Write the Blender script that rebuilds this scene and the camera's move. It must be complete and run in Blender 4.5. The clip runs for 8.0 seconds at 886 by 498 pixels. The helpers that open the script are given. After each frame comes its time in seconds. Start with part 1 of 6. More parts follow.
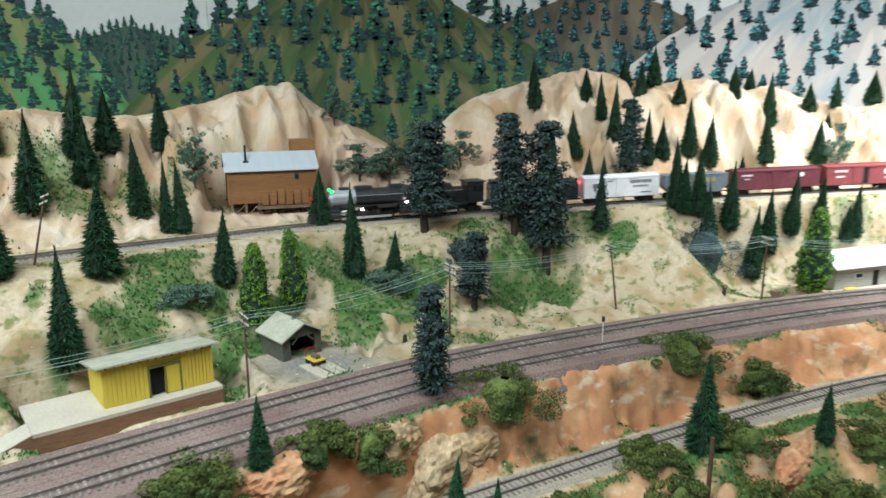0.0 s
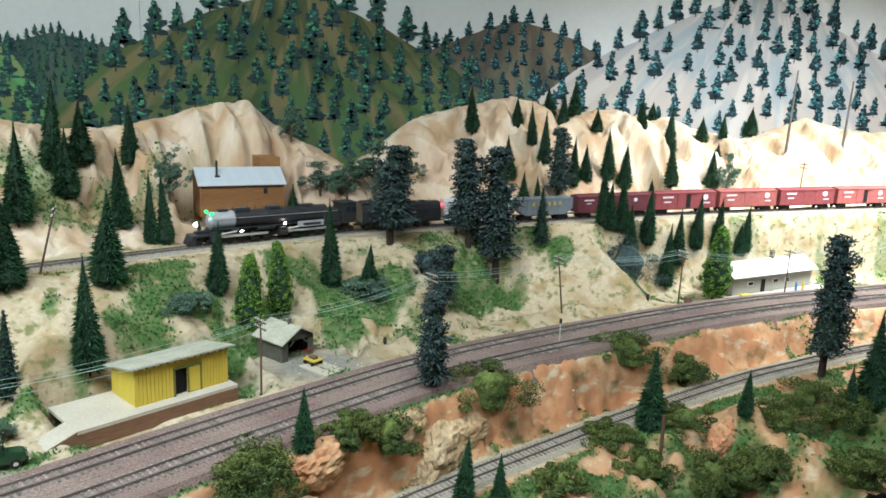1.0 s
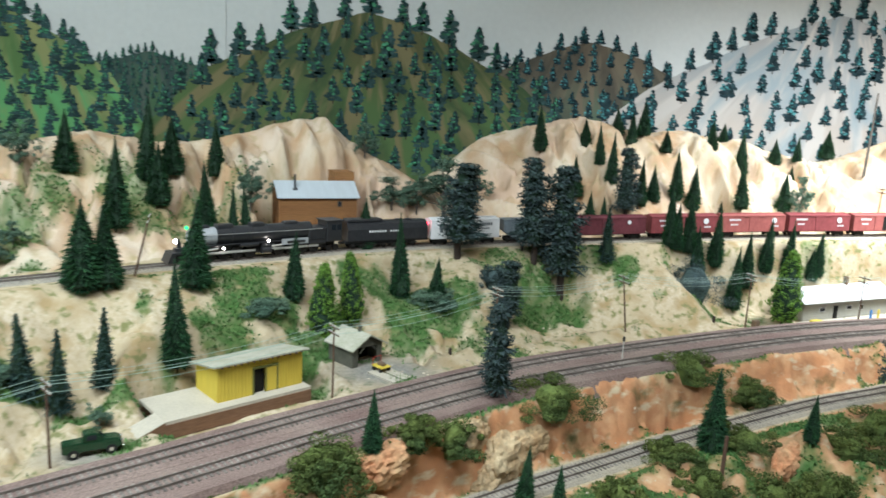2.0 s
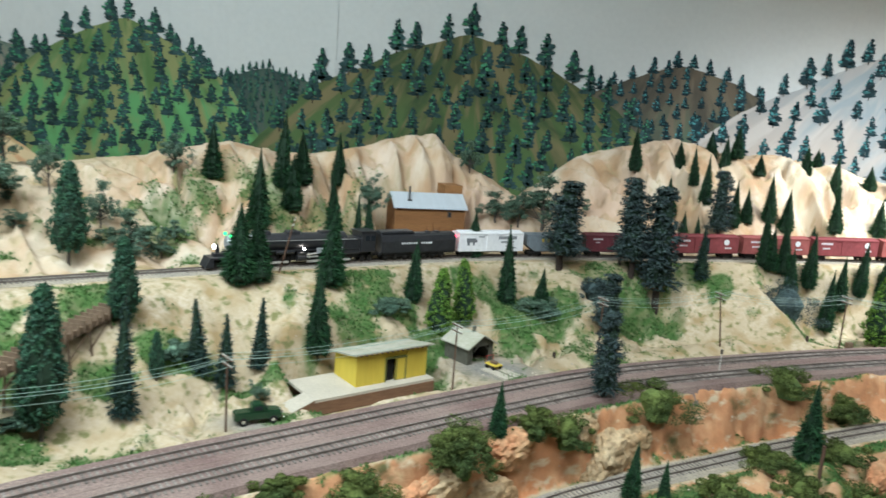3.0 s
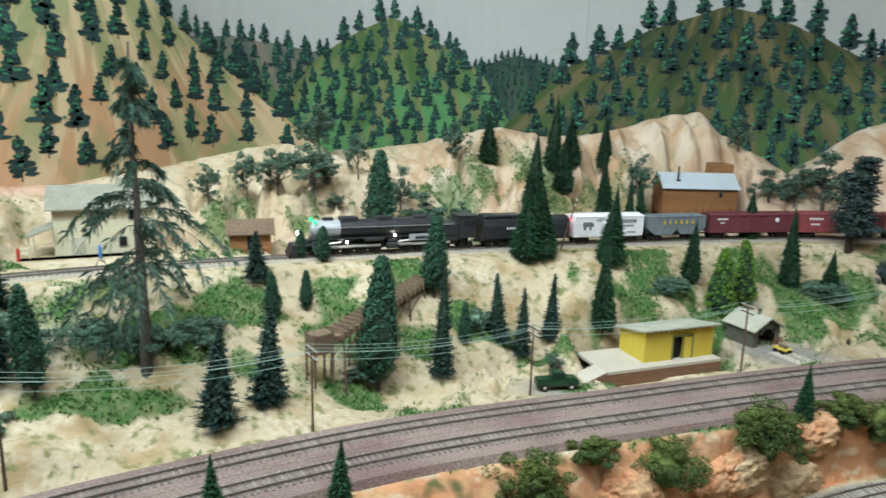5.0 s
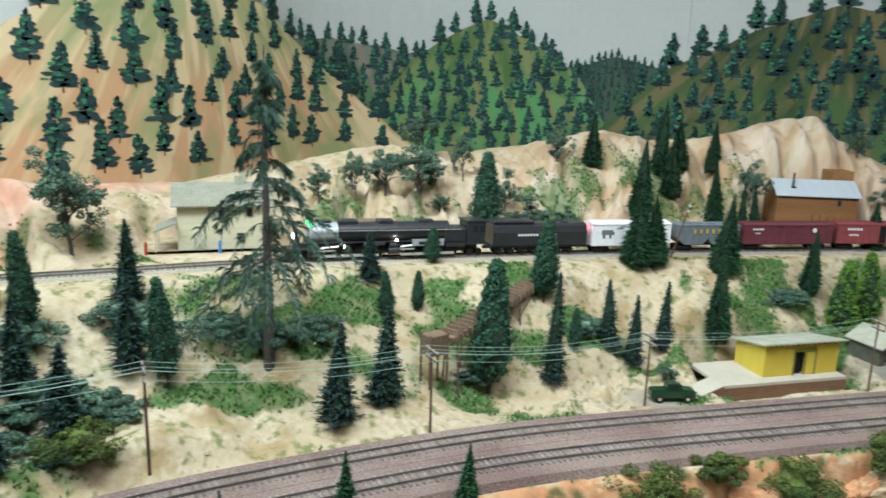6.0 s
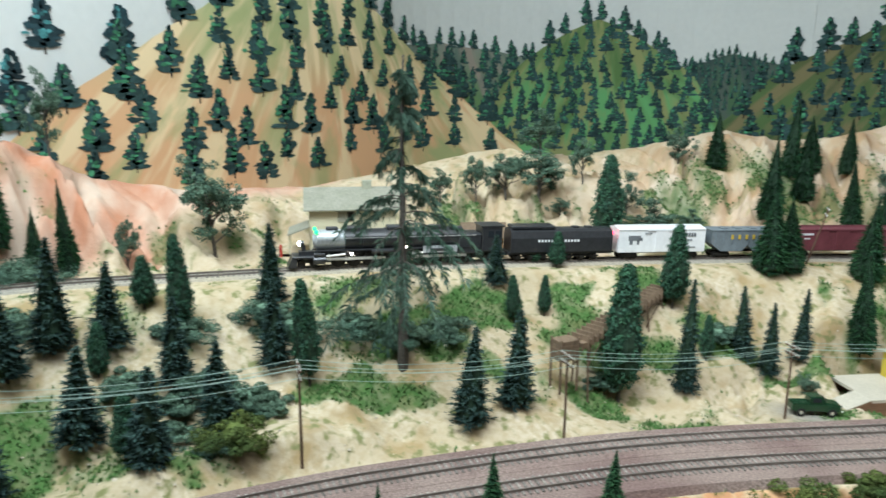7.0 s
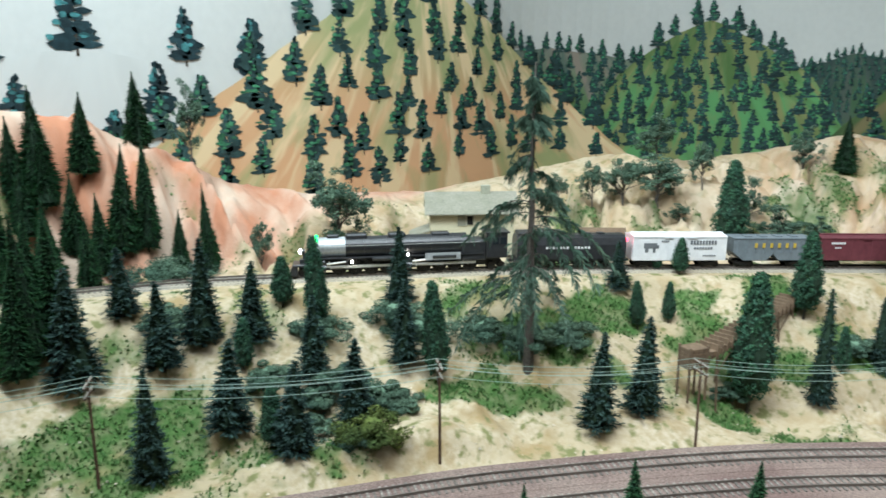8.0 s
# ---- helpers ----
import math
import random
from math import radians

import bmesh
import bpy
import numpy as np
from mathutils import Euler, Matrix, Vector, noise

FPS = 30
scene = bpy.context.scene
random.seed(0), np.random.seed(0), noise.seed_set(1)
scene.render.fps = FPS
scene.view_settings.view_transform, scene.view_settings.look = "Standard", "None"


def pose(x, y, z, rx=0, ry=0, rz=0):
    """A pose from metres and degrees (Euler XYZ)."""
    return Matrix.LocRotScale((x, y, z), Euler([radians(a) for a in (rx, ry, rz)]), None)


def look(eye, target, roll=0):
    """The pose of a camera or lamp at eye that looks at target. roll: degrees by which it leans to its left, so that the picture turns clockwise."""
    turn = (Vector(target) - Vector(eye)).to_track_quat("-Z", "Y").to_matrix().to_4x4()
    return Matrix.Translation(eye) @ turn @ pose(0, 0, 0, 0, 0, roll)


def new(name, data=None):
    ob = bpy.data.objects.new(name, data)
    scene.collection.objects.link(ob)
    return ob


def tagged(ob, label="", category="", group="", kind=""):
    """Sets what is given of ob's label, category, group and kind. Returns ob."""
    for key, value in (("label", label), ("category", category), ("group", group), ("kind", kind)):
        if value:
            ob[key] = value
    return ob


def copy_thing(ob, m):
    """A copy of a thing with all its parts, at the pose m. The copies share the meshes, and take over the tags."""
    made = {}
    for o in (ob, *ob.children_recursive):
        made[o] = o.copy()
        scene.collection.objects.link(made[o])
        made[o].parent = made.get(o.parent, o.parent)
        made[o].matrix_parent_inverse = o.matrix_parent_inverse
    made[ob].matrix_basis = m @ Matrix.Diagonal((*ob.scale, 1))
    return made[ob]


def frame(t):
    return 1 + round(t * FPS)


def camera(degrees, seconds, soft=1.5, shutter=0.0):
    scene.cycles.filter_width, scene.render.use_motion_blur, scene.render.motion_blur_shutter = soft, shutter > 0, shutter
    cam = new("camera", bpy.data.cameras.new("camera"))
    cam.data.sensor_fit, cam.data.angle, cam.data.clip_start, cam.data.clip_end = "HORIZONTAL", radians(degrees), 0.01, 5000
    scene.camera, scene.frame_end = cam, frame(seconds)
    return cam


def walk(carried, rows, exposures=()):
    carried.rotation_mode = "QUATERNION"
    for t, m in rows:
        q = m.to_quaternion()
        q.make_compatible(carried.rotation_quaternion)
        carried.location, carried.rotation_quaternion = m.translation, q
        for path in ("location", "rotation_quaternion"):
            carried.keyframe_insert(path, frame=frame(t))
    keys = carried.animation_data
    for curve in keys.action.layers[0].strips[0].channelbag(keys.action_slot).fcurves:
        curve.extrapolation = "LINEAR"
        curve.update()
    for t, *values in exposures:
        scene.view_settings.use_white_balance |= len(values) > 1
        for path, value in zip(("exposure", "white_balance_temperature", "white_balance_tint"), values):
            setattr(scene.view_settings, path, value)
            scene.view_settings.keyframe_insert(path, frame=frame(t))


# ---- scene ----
cam = camera(62.9, 8.0, soft=1.6, shutter=0.5)
METRES, EYE, TILT, LEAN, TURN = 0.64, 1.338, -13.0, 0.0, 0.0
ROWS = [
    (0.0, 0.0, 0.0, 0.0, 0.0, 0.0, -0.0),
    (0.5, -0.1566, -0.1167, 0.0, -6.03, 0.19, -0.73),
    (1.0, -0.2394, -0.1792, 0.0022, -9.49, 0.82, -0.24),
    (1.5, -0.233, -0.1851, 0.0016, -7.46, 1.51, -0.68),
    (3.0, -0.3848, -0.3881, -0.0313, 0.53, 2.85, -4.55),
    (3.5, -0.4545, -0.4227, -0.0483, 3.28, 3.08, -4.7),
    (4.0, -0.4926, -0.4491, -0.0562, 8.96, 1.6, -5.46),
    (4.5, -0.5097, -0.4712, -0.0597, 13.98, 0.6, -5.3),
    (6.0, -0.6171, -0.5094, -0.0664, 23.36, -0.44, -6.93),
    (6.5, -0.651, -0.5237, -0.0693, 27.25, -0.84, -7.39),
    (7.0, -0.6765, -0.5521, -0.0699, 30.81, -1.23, -7.2),
    (7.5, -0.7016, -0.5884, -0.0745, 34.51, -1.42, -7.22),
    (8.0, -0.7243, -0.616, -0.079, 37.83, -1.84, -7.84),
]
walk(cam, [(t, pose(0, 0, EYE, TILT, LEAN, TURN) @ pose(METRES * x, METRES * y, METRES * z, 90 + pitch, roll, yaw)) for t, x, y, z, yaw, pitch, roll in ROWS])


# ---- world and room lights ----
world = bpy.data.worlds.new("room_air")
scene.world = world
world.use_nodes = True
world.node_tree.nodes["Background"].inputs[0].default_value = (0.9, 0.95, 1.0, 1)
world.node_tree.nodes["Background"].inputs[1].default_value = 0.19


def area_lamp(name, eye, target, sx, sy, watts, spread=180, colour=(0.90, 0.99, 1.05)):
    lamp = bpy.data.lights.new(name, "AREA")
    lamp.shape, lamp.size, lamp.size_y, lamp.energy, lamp.color = "RECTANGLE", sx, sy, watts, colour
    lamp.spread = radians(spread)
    ob = new(name, lamp)
    ob.matrix_world = look(eye, target)
    return ob


area_lamp("fluorescent_light", (1.30, 1.02, 2.0), (1.30, 1.50, 1.15), 1.1, 0.3, 22, 100)
area_lamp("fluorescent_light", (-1.05, -0.25, 2.4), (-1.60, 0.60, 1.6), 1.3, 0.3, 36, colour=(0.83, 1.0, 1.08))
area_lamp("fluorescent_light", (-0.1, 0.0, 2.25), (-0.10, 0.60, 1.0), 1.3, 0.3, 9.5, 115)


# ---- materials ----
def material(name, colour, rough=0.8, metal=0.0, grain=300.0, vary=0.25, bump=0.2, blotch=14.0, second=None, stretch=(1, 1, 1), emit=0.0, island=0.0, each=0.0, spec=0.3, coords="Object"):
    """A surface whose colour varies at two scales, with a fine relief."""
    mat = bpy.data.materials.new(name)
    mat.use_nodes = True
    nt = mat.node_tree
    N, L = nt.nodes, nt.links
    b = N["Principled BSDF"]
    b.inputs["Roughness"].default_value, b.inputs["Metallic"].default_value = rough, metal
    b.inputs["Specular IOR Level"].default_value = spec
    tc, mp = N.new("ShaderNodeTexCoord"), N.new("ShaderNodeMapping")
    mp.inputs["Scale"].default_value = stretch
    L.new(tc.outputs[coords], mp.inputs[0])
    fine, coarse = N.new("ShaderNodeTexNoise"), N.new("ShaderNodeTexNoise")
    fine.inputs["Scale"].default_value, coarse.inputs["Scale"].default_value = grain, blotch
    fine.inputs["Detail"].default_value, coarse.inputs["Detail"].default_value = 3, 4
    L.new(mp.outputs[0], fine.inputs["Vector"])
    L.new(mp.outputs[0], coarse.inputs["Vector"])
    second = second or tuple(c * (1 - vary) for c in colour)
    ramp = N.new("ShaderNodeMix")
    ramp.data_type = "RGBA"
    ramp.inputs["A"].default_value, ramp.inputs["B"].default_value = (*colour, 1), (*second, 1)
    lift = N.new("ShaderNodeMapRange")
    lift.inputs["From Min"].default_value, lift.inputs["From Max"].default_value = 0.35, 0.65
    L.new(coarse.outputs["Fac"], lift.inputs["Value"])
    L.new(lift.outputs[0], ramp.inputs["Factor"])
    hsv = N.new("ShaderNodeHueSaturation")
    val = N.new("ShaderNodeMapRange")
    val.inputs["From Min"].default_value, val.inputs["From Max"].default_value = 0.25, 0.75
    val.inputs["To Min"].default_value, val.inputs["To Max"].default_value = 1 - vary, 1 + vary
    L.new(fine.outputs["Fac"], val.inputs["Value"])
    if island or each:
        geo, mul, rnd = N.new("ShaderNodeObjectInfo" if each else "ShaderNodeNewGeometry"), N.new("ShaderNodeMath"), N.new("ShaderNodeMapRange")
        rnd.inputs["To Min"].default_value, rnd.inputs["To Max"].default_value = 1 - (island or each), 1 + (island or each)
        L.new(geo.outputs["Random" if each else "Random Per Island"], rnd.inputs["Value"])
        mul.operation = "MULTIPLY"
        L.new(rnd.outputs[0], mul.inputs[0])
        L.new(val.outputs[0], mul.inputs[1])
        L.new(mul.outputs[0], hsv.inputs["Value"])
    else:
        L.new(val.outputs[0], hsv.inputs["Value"])
    L.new(ramp.outputs["Result"], hsv.inputs["Color"])
    L.new(hsv.outputs[0], b.inputs["Base Color"])
    if bump:
        bp = N.new("ShaderNodeBump")
        bp.inputs["Strength"].default_value, bp.inputs["Distance"].default_value = bump, 0.002
        L.new(fine.outputs["Fac"], bp.inputs["Height"])
        L.new(bp.outputs[0], b.inputs["Normal"])
    if emit:
        b.inputs["Emission Color"].default_value, b.inputs["Emission Strength"].default_value = (*colour, 1), emit
    return mat


MAT = dict(
    ballast=material("purple_brown_ballast", (0.19, 0.125, 0.11), 0.95, grain=500, vary=0.5, bump=0.8, second=(0.27, 0.20, 0.17), blotch=9),
    ballast_grey=material("grey_ballast", (0.33, 0.30, 0.25), 0.95, grain=600, vary=0.4, bump=0.7, second=(0.42, 0.36, 0.27)),
    tie=material("weathered_tie_wood", (0.29, 0.255, 0.225), 0.9, grain=250, vary=0.4, island=0.35),
    tie_single=material("single_tie_wood", (0.29, 0.255, 0.225), 0.9, grain=250, vary=0.4, each=0.35),
    rail=material("rail_steel", (0.15, 0.125, 0.11), 0.45, 0.3, grain=100, vary=0.25, second=(0.22, 0.19, 0.165)),
    black=material("black_loco_paint", (0.030, 0.031, 0.034), 0.34, 0.1, grain=200, vary=0.3, bump=0.05, second=(0.034, 0.034, 0.037), spec=0.6),
    graphite=material("graphite_smokebox", (0.50, 0.52, 0.54), 0.42, 0.35, grain=300, vary=0.15, bump=0.05),
    steel=material("bright_rod_steel", (0.74, 0.72, 0.68), 0.30, 0.5, grain=200, vary=0.15, bump=0.05),
    wheel=material("dark_wheel_iron", (0.03, 0.028, 0.026), 0.5, 0.4, grain=200, vary=0.3),
    white=material("white_car_paint", (0.80, 0.80, 0.80), 0.55, grain=150, vary=0.06, bump=0.04, second=(0.72, 0.72, 0.73)),
    grey=material("grey_car_paint", (0.17, 0.20, 0.22), 0.55, grain=150, vary=0.15, bump=0.05),
    brown=material("brown_car_paint", (0.15, 0.040, 0.050), 0.55, grain=150, vary=0.15, bump=0.05),
    red=material("red_oxide_car_paint", (0.26, 0.062, 0.066), 0.55, grain=150, vary=0.15, bump=0.05),
    red2=material("light_red_car_paint", (0.36, 0.105, 0.095), 0.55, grain=150, vary=0.15, bump=0.05),
    lettering=material("white_lettering", (0.75, 0.75, 0.75), 0.6, vary=0.05, bump=0),
    darkmark=material("grey_lettering", (0.16, 0.17, 0.18), 0.6, vary=0.05, bump=0),
    yellowmark=material("yellow_lettering", (0.55, 0.38, 0.06), 0.6, vary=0.05, bump=0),
    yellow=material("yellow_board_paint", (0.64, 0.49, 0.07), 0.75, grain=300, vary=0.06, stretch=(1, 1, 0.1), second=(0.58, 0.43, 0.06), bump=0.12),
    olive=material("olive_trim_paint", (0.16, 0.17, 0.05), 0.75, vary=0.15),
    roofgrey=material("pale_grey_roofing", (0.46, 0.44, 0.36), 0.85, vary=0.15, blotch=40, second=(0.36, 0.36, 0.27)),
    depotroof=material("sage_grey_shingles", (0.29, 0.275, 0.22), 0.9, vary=0.18, blotch=40, second=(0.24, 0.235, 0.18)),
    tin=material("pale_blue_tin_roof", (0.55, 0.60, 0.64), 0.5, 0.2, vary=0.06, blotch=20, stretch=(8, 1, 1)),
    concrete=material("pale_dock_boards", (0.52, 0.47, 0.38), 0.9, vary=0.1, blotch=30, stretch=(1, 1, 1)),
    dockside=material("brown_dock_planks", (0.22, 0.12, 0.07), 0.85, vary=0.2, stretch=(0.3, 0.3, 2)),
    plank=material("orange_brown_planks", (0.27, 0.13, 0.05), 0.8, grain=250, vary=0.25, stretch=(0.25, 0.25, 3), second=(0.20, 0.09, 0.035), island=0.12),
    oldwood=material("weathered_grey_brown_wood", (0.19, 0.13, 0.085), 0.9, vary=0.3, stretch=(1, 1, 0.3), island=0.15),
    shedgrey=material("dark_grey_green_boards", (0.10, 0.098, 0.075), 0.9, vary=0.25, stretch=(1, 1, 0.3), island=0.15),
    cream=material("cream_board_paint", (0.62, 0.57, 0.40), 0.75, vary=0.08, stretch=(0.3, 0.3, 3)),
    stationgrey=material("grey_board_paint", (0.40, 0.39, 0.34), 0.75, vary=0.1),
    stationroof=material("white_sheet_roof", (0.75, 0.76, 0.76), 0.6, vary=0.06),
    # near black for the painted shade in doorways, and for dark panes and a door
    dark=material("opening_shade_black", (0.012, 0.011, 0.01), 0.9, vary=0.1, bump=0),
    glass=material("dark_window_glass", (0.02, 0.025, 0.03), 0.1, vary=0.1, bump=0, spec=0.5),
    pole=material("dark_brown_pole_wood", (0.13, 0.075, 0.05), 0.9, vary=0.3, stretch=(1, 1, 0.2)),
    wire=material("green_wire", (0.30, 0.42, 0.36), 0.4, vary=0.05, bump=0),
    insulator=material("pale_insulator", (0.6, 0.58, 0.52), 0.4, vary=0.1),
    truckgreen=material("dark_green_car_paint", (0.012, 0.05, 0.022), 0.25, vary=0.1, bump=0, spec=0.6),
    tyre=material("black_rubber", (0.015, 0.015, 0.015), 0.8, vary=0.2),
    chrome=material("chrome", (0.8, 0.8, 0.8), 0.2, 1.0, vary=0.02, bump=0),
    bark=material("dark_bark", (0.055, 0.04, 0.032), 0.95, grain=400, vary=0.4, bump=0.6),
    bark_grey=material("grey_bark", (0.12, 0.105, 0.09), 0.95, grain=400, vary=0.4, bump=0.6),
    needle=material("green_needles", (0.041, 0.118, 0.046), 0.8, vary=0.3, bump=0, island=0.4, second=(0.026, 0.079, 0.041), spec=0.15),
    needle_blue=material("blue_green_needles", (0.049, 0.093, 0.077), 0.85, vary=0.3, bump=0, island=0.5, second=(0.03, 0.06, 0.056), spec=0.15),
    needle_dark=material("dark_blue_grey_foam", (0.043, 0.065, 0.069), 0.9, vary=0.3, bump=0, island=0.5, second=(0.057, 0.088, 0.08), spec=0.15),
    leaf_dark=material("dark_green_leaf_foam", (0.045, 0.121, 0.064), 0.85, vary=0.3, bump=0, island=0.4, second=(0.036, 0.089, 0.061), spec=0.15),
    leaf_lime=material("lime_green_foam", (0.15, 0.27, 0.045), 0.85, vary=0.3, bump=0, island=0.45, second=(0.09, 0.19, 0.035), spec=0.15),
    leaf_grey=material("grey_green_leaves", (0.125, 0.195, 0.13), 0.85, vary=0.3, bump=0, island=0.45, second=(0.065, 0.12, 0.085), spec=0.15),
    fir=material("grey_green_fir_needles", (0.15, 0.235, 0.175), 0.85, vary=0.3, bump=0, island=0.45, second=(0.05, 0.10, 0.07), spec=0.15),
    leaf_olive=material("olive_bush_foam", (0.121, 0.149, 0.039), 0.9, vary=0.35, bump=0, island=0.45, second=(0.052, 0.086, 0.03), spec=0.15),
    grass=material("grass_foam", (0.080, 0.180, 0.055), 0.9, vary=0.3, bump=0, island=0.3, second=(0.105, 0.185, 0.065), spec=0.1),
    rock_pale=material("pale_tan_rock", (0.54, 0.42, 0.26), 0.95, grain=160, vary=0.3, bump=0.8, blotch=30, second=(0.42, 0.27, 0.14)),
    rock_red=material("orange_red_rock", (0.55, 0.25, 0.125), 0.95, grain=160, vary=0.3, bump=0.8, blotch=30, second=(0.52, 0.33, 0.18)),
    # darker than the leaves: the shade inside a crown, put into colour
    core=material("shaded_inner_foliage", (0.022, 0.048, 0.027), 0.95, vary=0.3, bump=0),
    rubble=material("pale_rubble", (0.55, 0.47, 0.36), 0.9, vary=0.3, island=0.3),
    wall=material("grey_white_wall_paint", (0.66, 0.67, 0.65), 0.9, grain=60, vary=0.03, bump=0.05, blotch=1.5, second=(0.62, 0.63, 0.61)),
    plain=material("plain_room_paint", (0.55, 0.55, 0.52), 0.9, grain=60, vary=0.03, bump=0.05, blotch=2),
    carpet=material("grey_floor", (0.22, 0.21, 0.20), 0.95, grain=200, vary=0.2, blotch=4),
    fascia=material("dark_fascia_board", (0.08, 0.06, 0.045), 0.6, vary=0.15, stretch=(1, 1, 5)),
    tube=material("fluorescent_tube", (1.0, 0.97, 0.9), 0.5, emit=6.0, bump=0),
    lampwhite=material("white_lamp_glow", (1.0, 0.93, 0.85), 0.3, emit=30.0, bump=0),
    lampgreen=material("green_lamp_glow", (0.02, 1.0, 0.22), 0.3, emit=2.2, bump=0),
    lampred=material("red_lamp_glow", (1.0, 0.05, 0.09), 0.3, emit=7.0, bump=0),
    blue=material("blue_paint", (0.05, 0.2, 0.5), 0.6, vary=0.1),
    redpaint=material("red_paint", (0.45, 0.04, 0.03), 0.6, vary=0.1),
)


# ---- mesh helpers ----
def part(name, bm, mat, parent=None, label="", smooth=False):
    """Links a bmesh as one mesh object, under a thing where one is given."""
    me = bpy.data.meshes.new(name)
    bm.to_mesh(me)
    bm.free()
    if smooth:
        for p in me.polygons:
            p.use_smooth = True
    me.materials.append(MAT[mat])
    ob = new(name, me)
    if parent is not None:
        ob.parent = parent
    return tagged(ob, label) if label else ob


def empty(name, label, category, group="", kind=""):
    return tagged(new(name), label, category, group, kind)


def box(bm, x0, x1, y0, y1, z0, z1, bevel=0.0, m=None):
    r = bmesh.ops.create_cube(bm, size=1.0)
    vs = r["verts"]
    for v in vs:
        v.co = Vector(((x0 + x1) / 2 + v.co.x * (x1 - x0), (y0 + y1) / 2 + v.co.y * (y1 - y0), (z0 + z1) / 2 + v.co.z * (z1 - z0)))
        if m is not None:
            v.co = m @ v.co
    if bevel:
        es = list({e for v in vs for e in v.link_edges})
        bmesh.ops.bevel(bm, geom=es, offset=bevel, segments=1, affect="EDGES")
    return bm


def rod(bm, a, b, r0, r1=None, n=8, caps=True):
    """A tapered round bar from a to b."""
    r1 = r0 if r1 is None else r1
    a, b = Vector(a), Vector(b)
    d = (b - a)
    up = Vector((0, 0, 1)) if abs(d.normalized().z) < 0.95 else Vector((1, 0, 0))
    u = d.cross(up).normalized()
    w = d.cross(u).normalized()
    ra = [bm.verts.new(a + r0 * (math.cos(2 * math.pi * k / n) * u + math.sin(2 * math.pi * k / n) * w)) for k in range(n)]
    rb = [bm.verts.new(b + r1 * (math.cos(2 * math.pi * k / n) * u + math.sin(2 * math.pi * k / n) * w)) for k in range(n)]
    for k in range(n):
        bm.faces.new((ra[k], ra[(k + 1) % n], rb[(k + 1) % n], rb[k]))
    if caps:
        bm.faces.new(ra[::-1])
        bm.faces.new(rb)
    return bm


def prism(bm, outline, y0, y1):
    """An outline in x and z drawn out along y."""
    a = [bm.verts.new((x, y0, z)) for x, z in outline]
    b = [bm.verts.new((x, y1, z)) for x, z in outline]
    n = len(outline)
    for k in range(n):
        bm.faces.new((a[k], b[k], b[(k + 1) % n], a[(k + 1) % n]))
    bm.faces.new(a)
    bm.faces.new(b[::-1])
    bmesh.ops.recalc_face_normals(bm, faces=bm.faces[:])
    return bm


def bx(*args, bevel=0.0):
    return box(bmesh.new(), *args, bevel=bevel)


def bar_row(name, parent, mat, x0, x1, y, z0, z1, n, label=""):
    """Writing too small to read, as plain bars on a side facing -y."""
    bm = bmesh.new()
    w = (x1 - x0) / n
    for k in range(n):
        box(bm, x0 + k * w, x0 + k * w + w * 0.7, y - 0.0003, y, z0, z1)
    return part(name, bm, mat, parent, label)


def from_arrays(name, verts, faces, mats, parent=None):
    me = bpy.data.meshes.new(name)
    me.from_pydata(verts, [], faces)
    me.update()
    for m in mats:
        me.materials.append(MAT[m])
    ob = new(name, me)
    if parent is not None:
        ob.parent = parent
    return ob


# ---- plan: lines of the tracks and the shape of the ground ----
# terrain begin
def catmull(points, n=10):
    P = np.array(points, float)
    P = np.vstack([2 * P[0] - P[1], P, 2 * P[-1] - P[-2]])
    out = []
    for i in range(1, len(P) - 2):
        a, b, c, d = P[i - 1:i + 3]
        for k in range(n):
            u = k / n
            out.append(0.5 * (2 * b + (c - a) * u + (2 * a - 5 * b + 4 * c - d) * u * u + (3 * b - a - 3 * c + d) * u ** 3))
    out.append(P[-2])
    return np.array(out)


def arc(line):
    return np.concatenate([[0], np.cumsum(np.hypot(*np.diff(line[:, :2], axis=0).T))])


def offset(line, d):
    g = np.gradient(line[:, :2], axis=0)
    g /= np.hypot(g[:, 0], g[:, 1])[:, None]
    out = line.copy()
    out[:, 0] -= g[:, 1] * d
    out[:, 1] += g[:, 0] * d
    return out


MAIN = catmull([(-1.28, -0.62, 1.0), (-1.09, -0.22, 1.0), (-0.90, 0.077, 1.0), (-0.791, 0.215, 1.0), (-0.663, 0.352, 1.0), (-0.545, 0.455, 1.0), (-0.405, 0.563, 1.0), (-0.195, 0.722, 1.0), (0.036, 0.876, 1.0), (0.36, 1.026, 1.0), (0.64, 1.131, 1.0), (0.942, 1.208, 1.0), (1.5, 1.32, 1.0), (2.1, 1.42, 1.0)])
FRONT = offset(MAIN, -0.056)
BACK = catmull([(-1.56, -0.50, 1.13), (-1.46, -0.12, 1.13), (-1.378, 0.07, 1.13), (-1.305, 0.18, 1.13), (-1.195, 0.30, 1.129), (-1.03, 0.48, 1.128), (-0.766, 0.745, 1.119), (-0.526, 0.95, 1.114), (-0.372, 1.075, 1.11), (-0.20, 1.185, 1.11), (0.03, 1.275, 1.112), (0.35, 1.335, 1.122), (0.68, 1.39, 1.131), (0.94, 1.43, 1.136), (1.25, 1.475, 1.14), (2.1, 1.60, 1.14)])
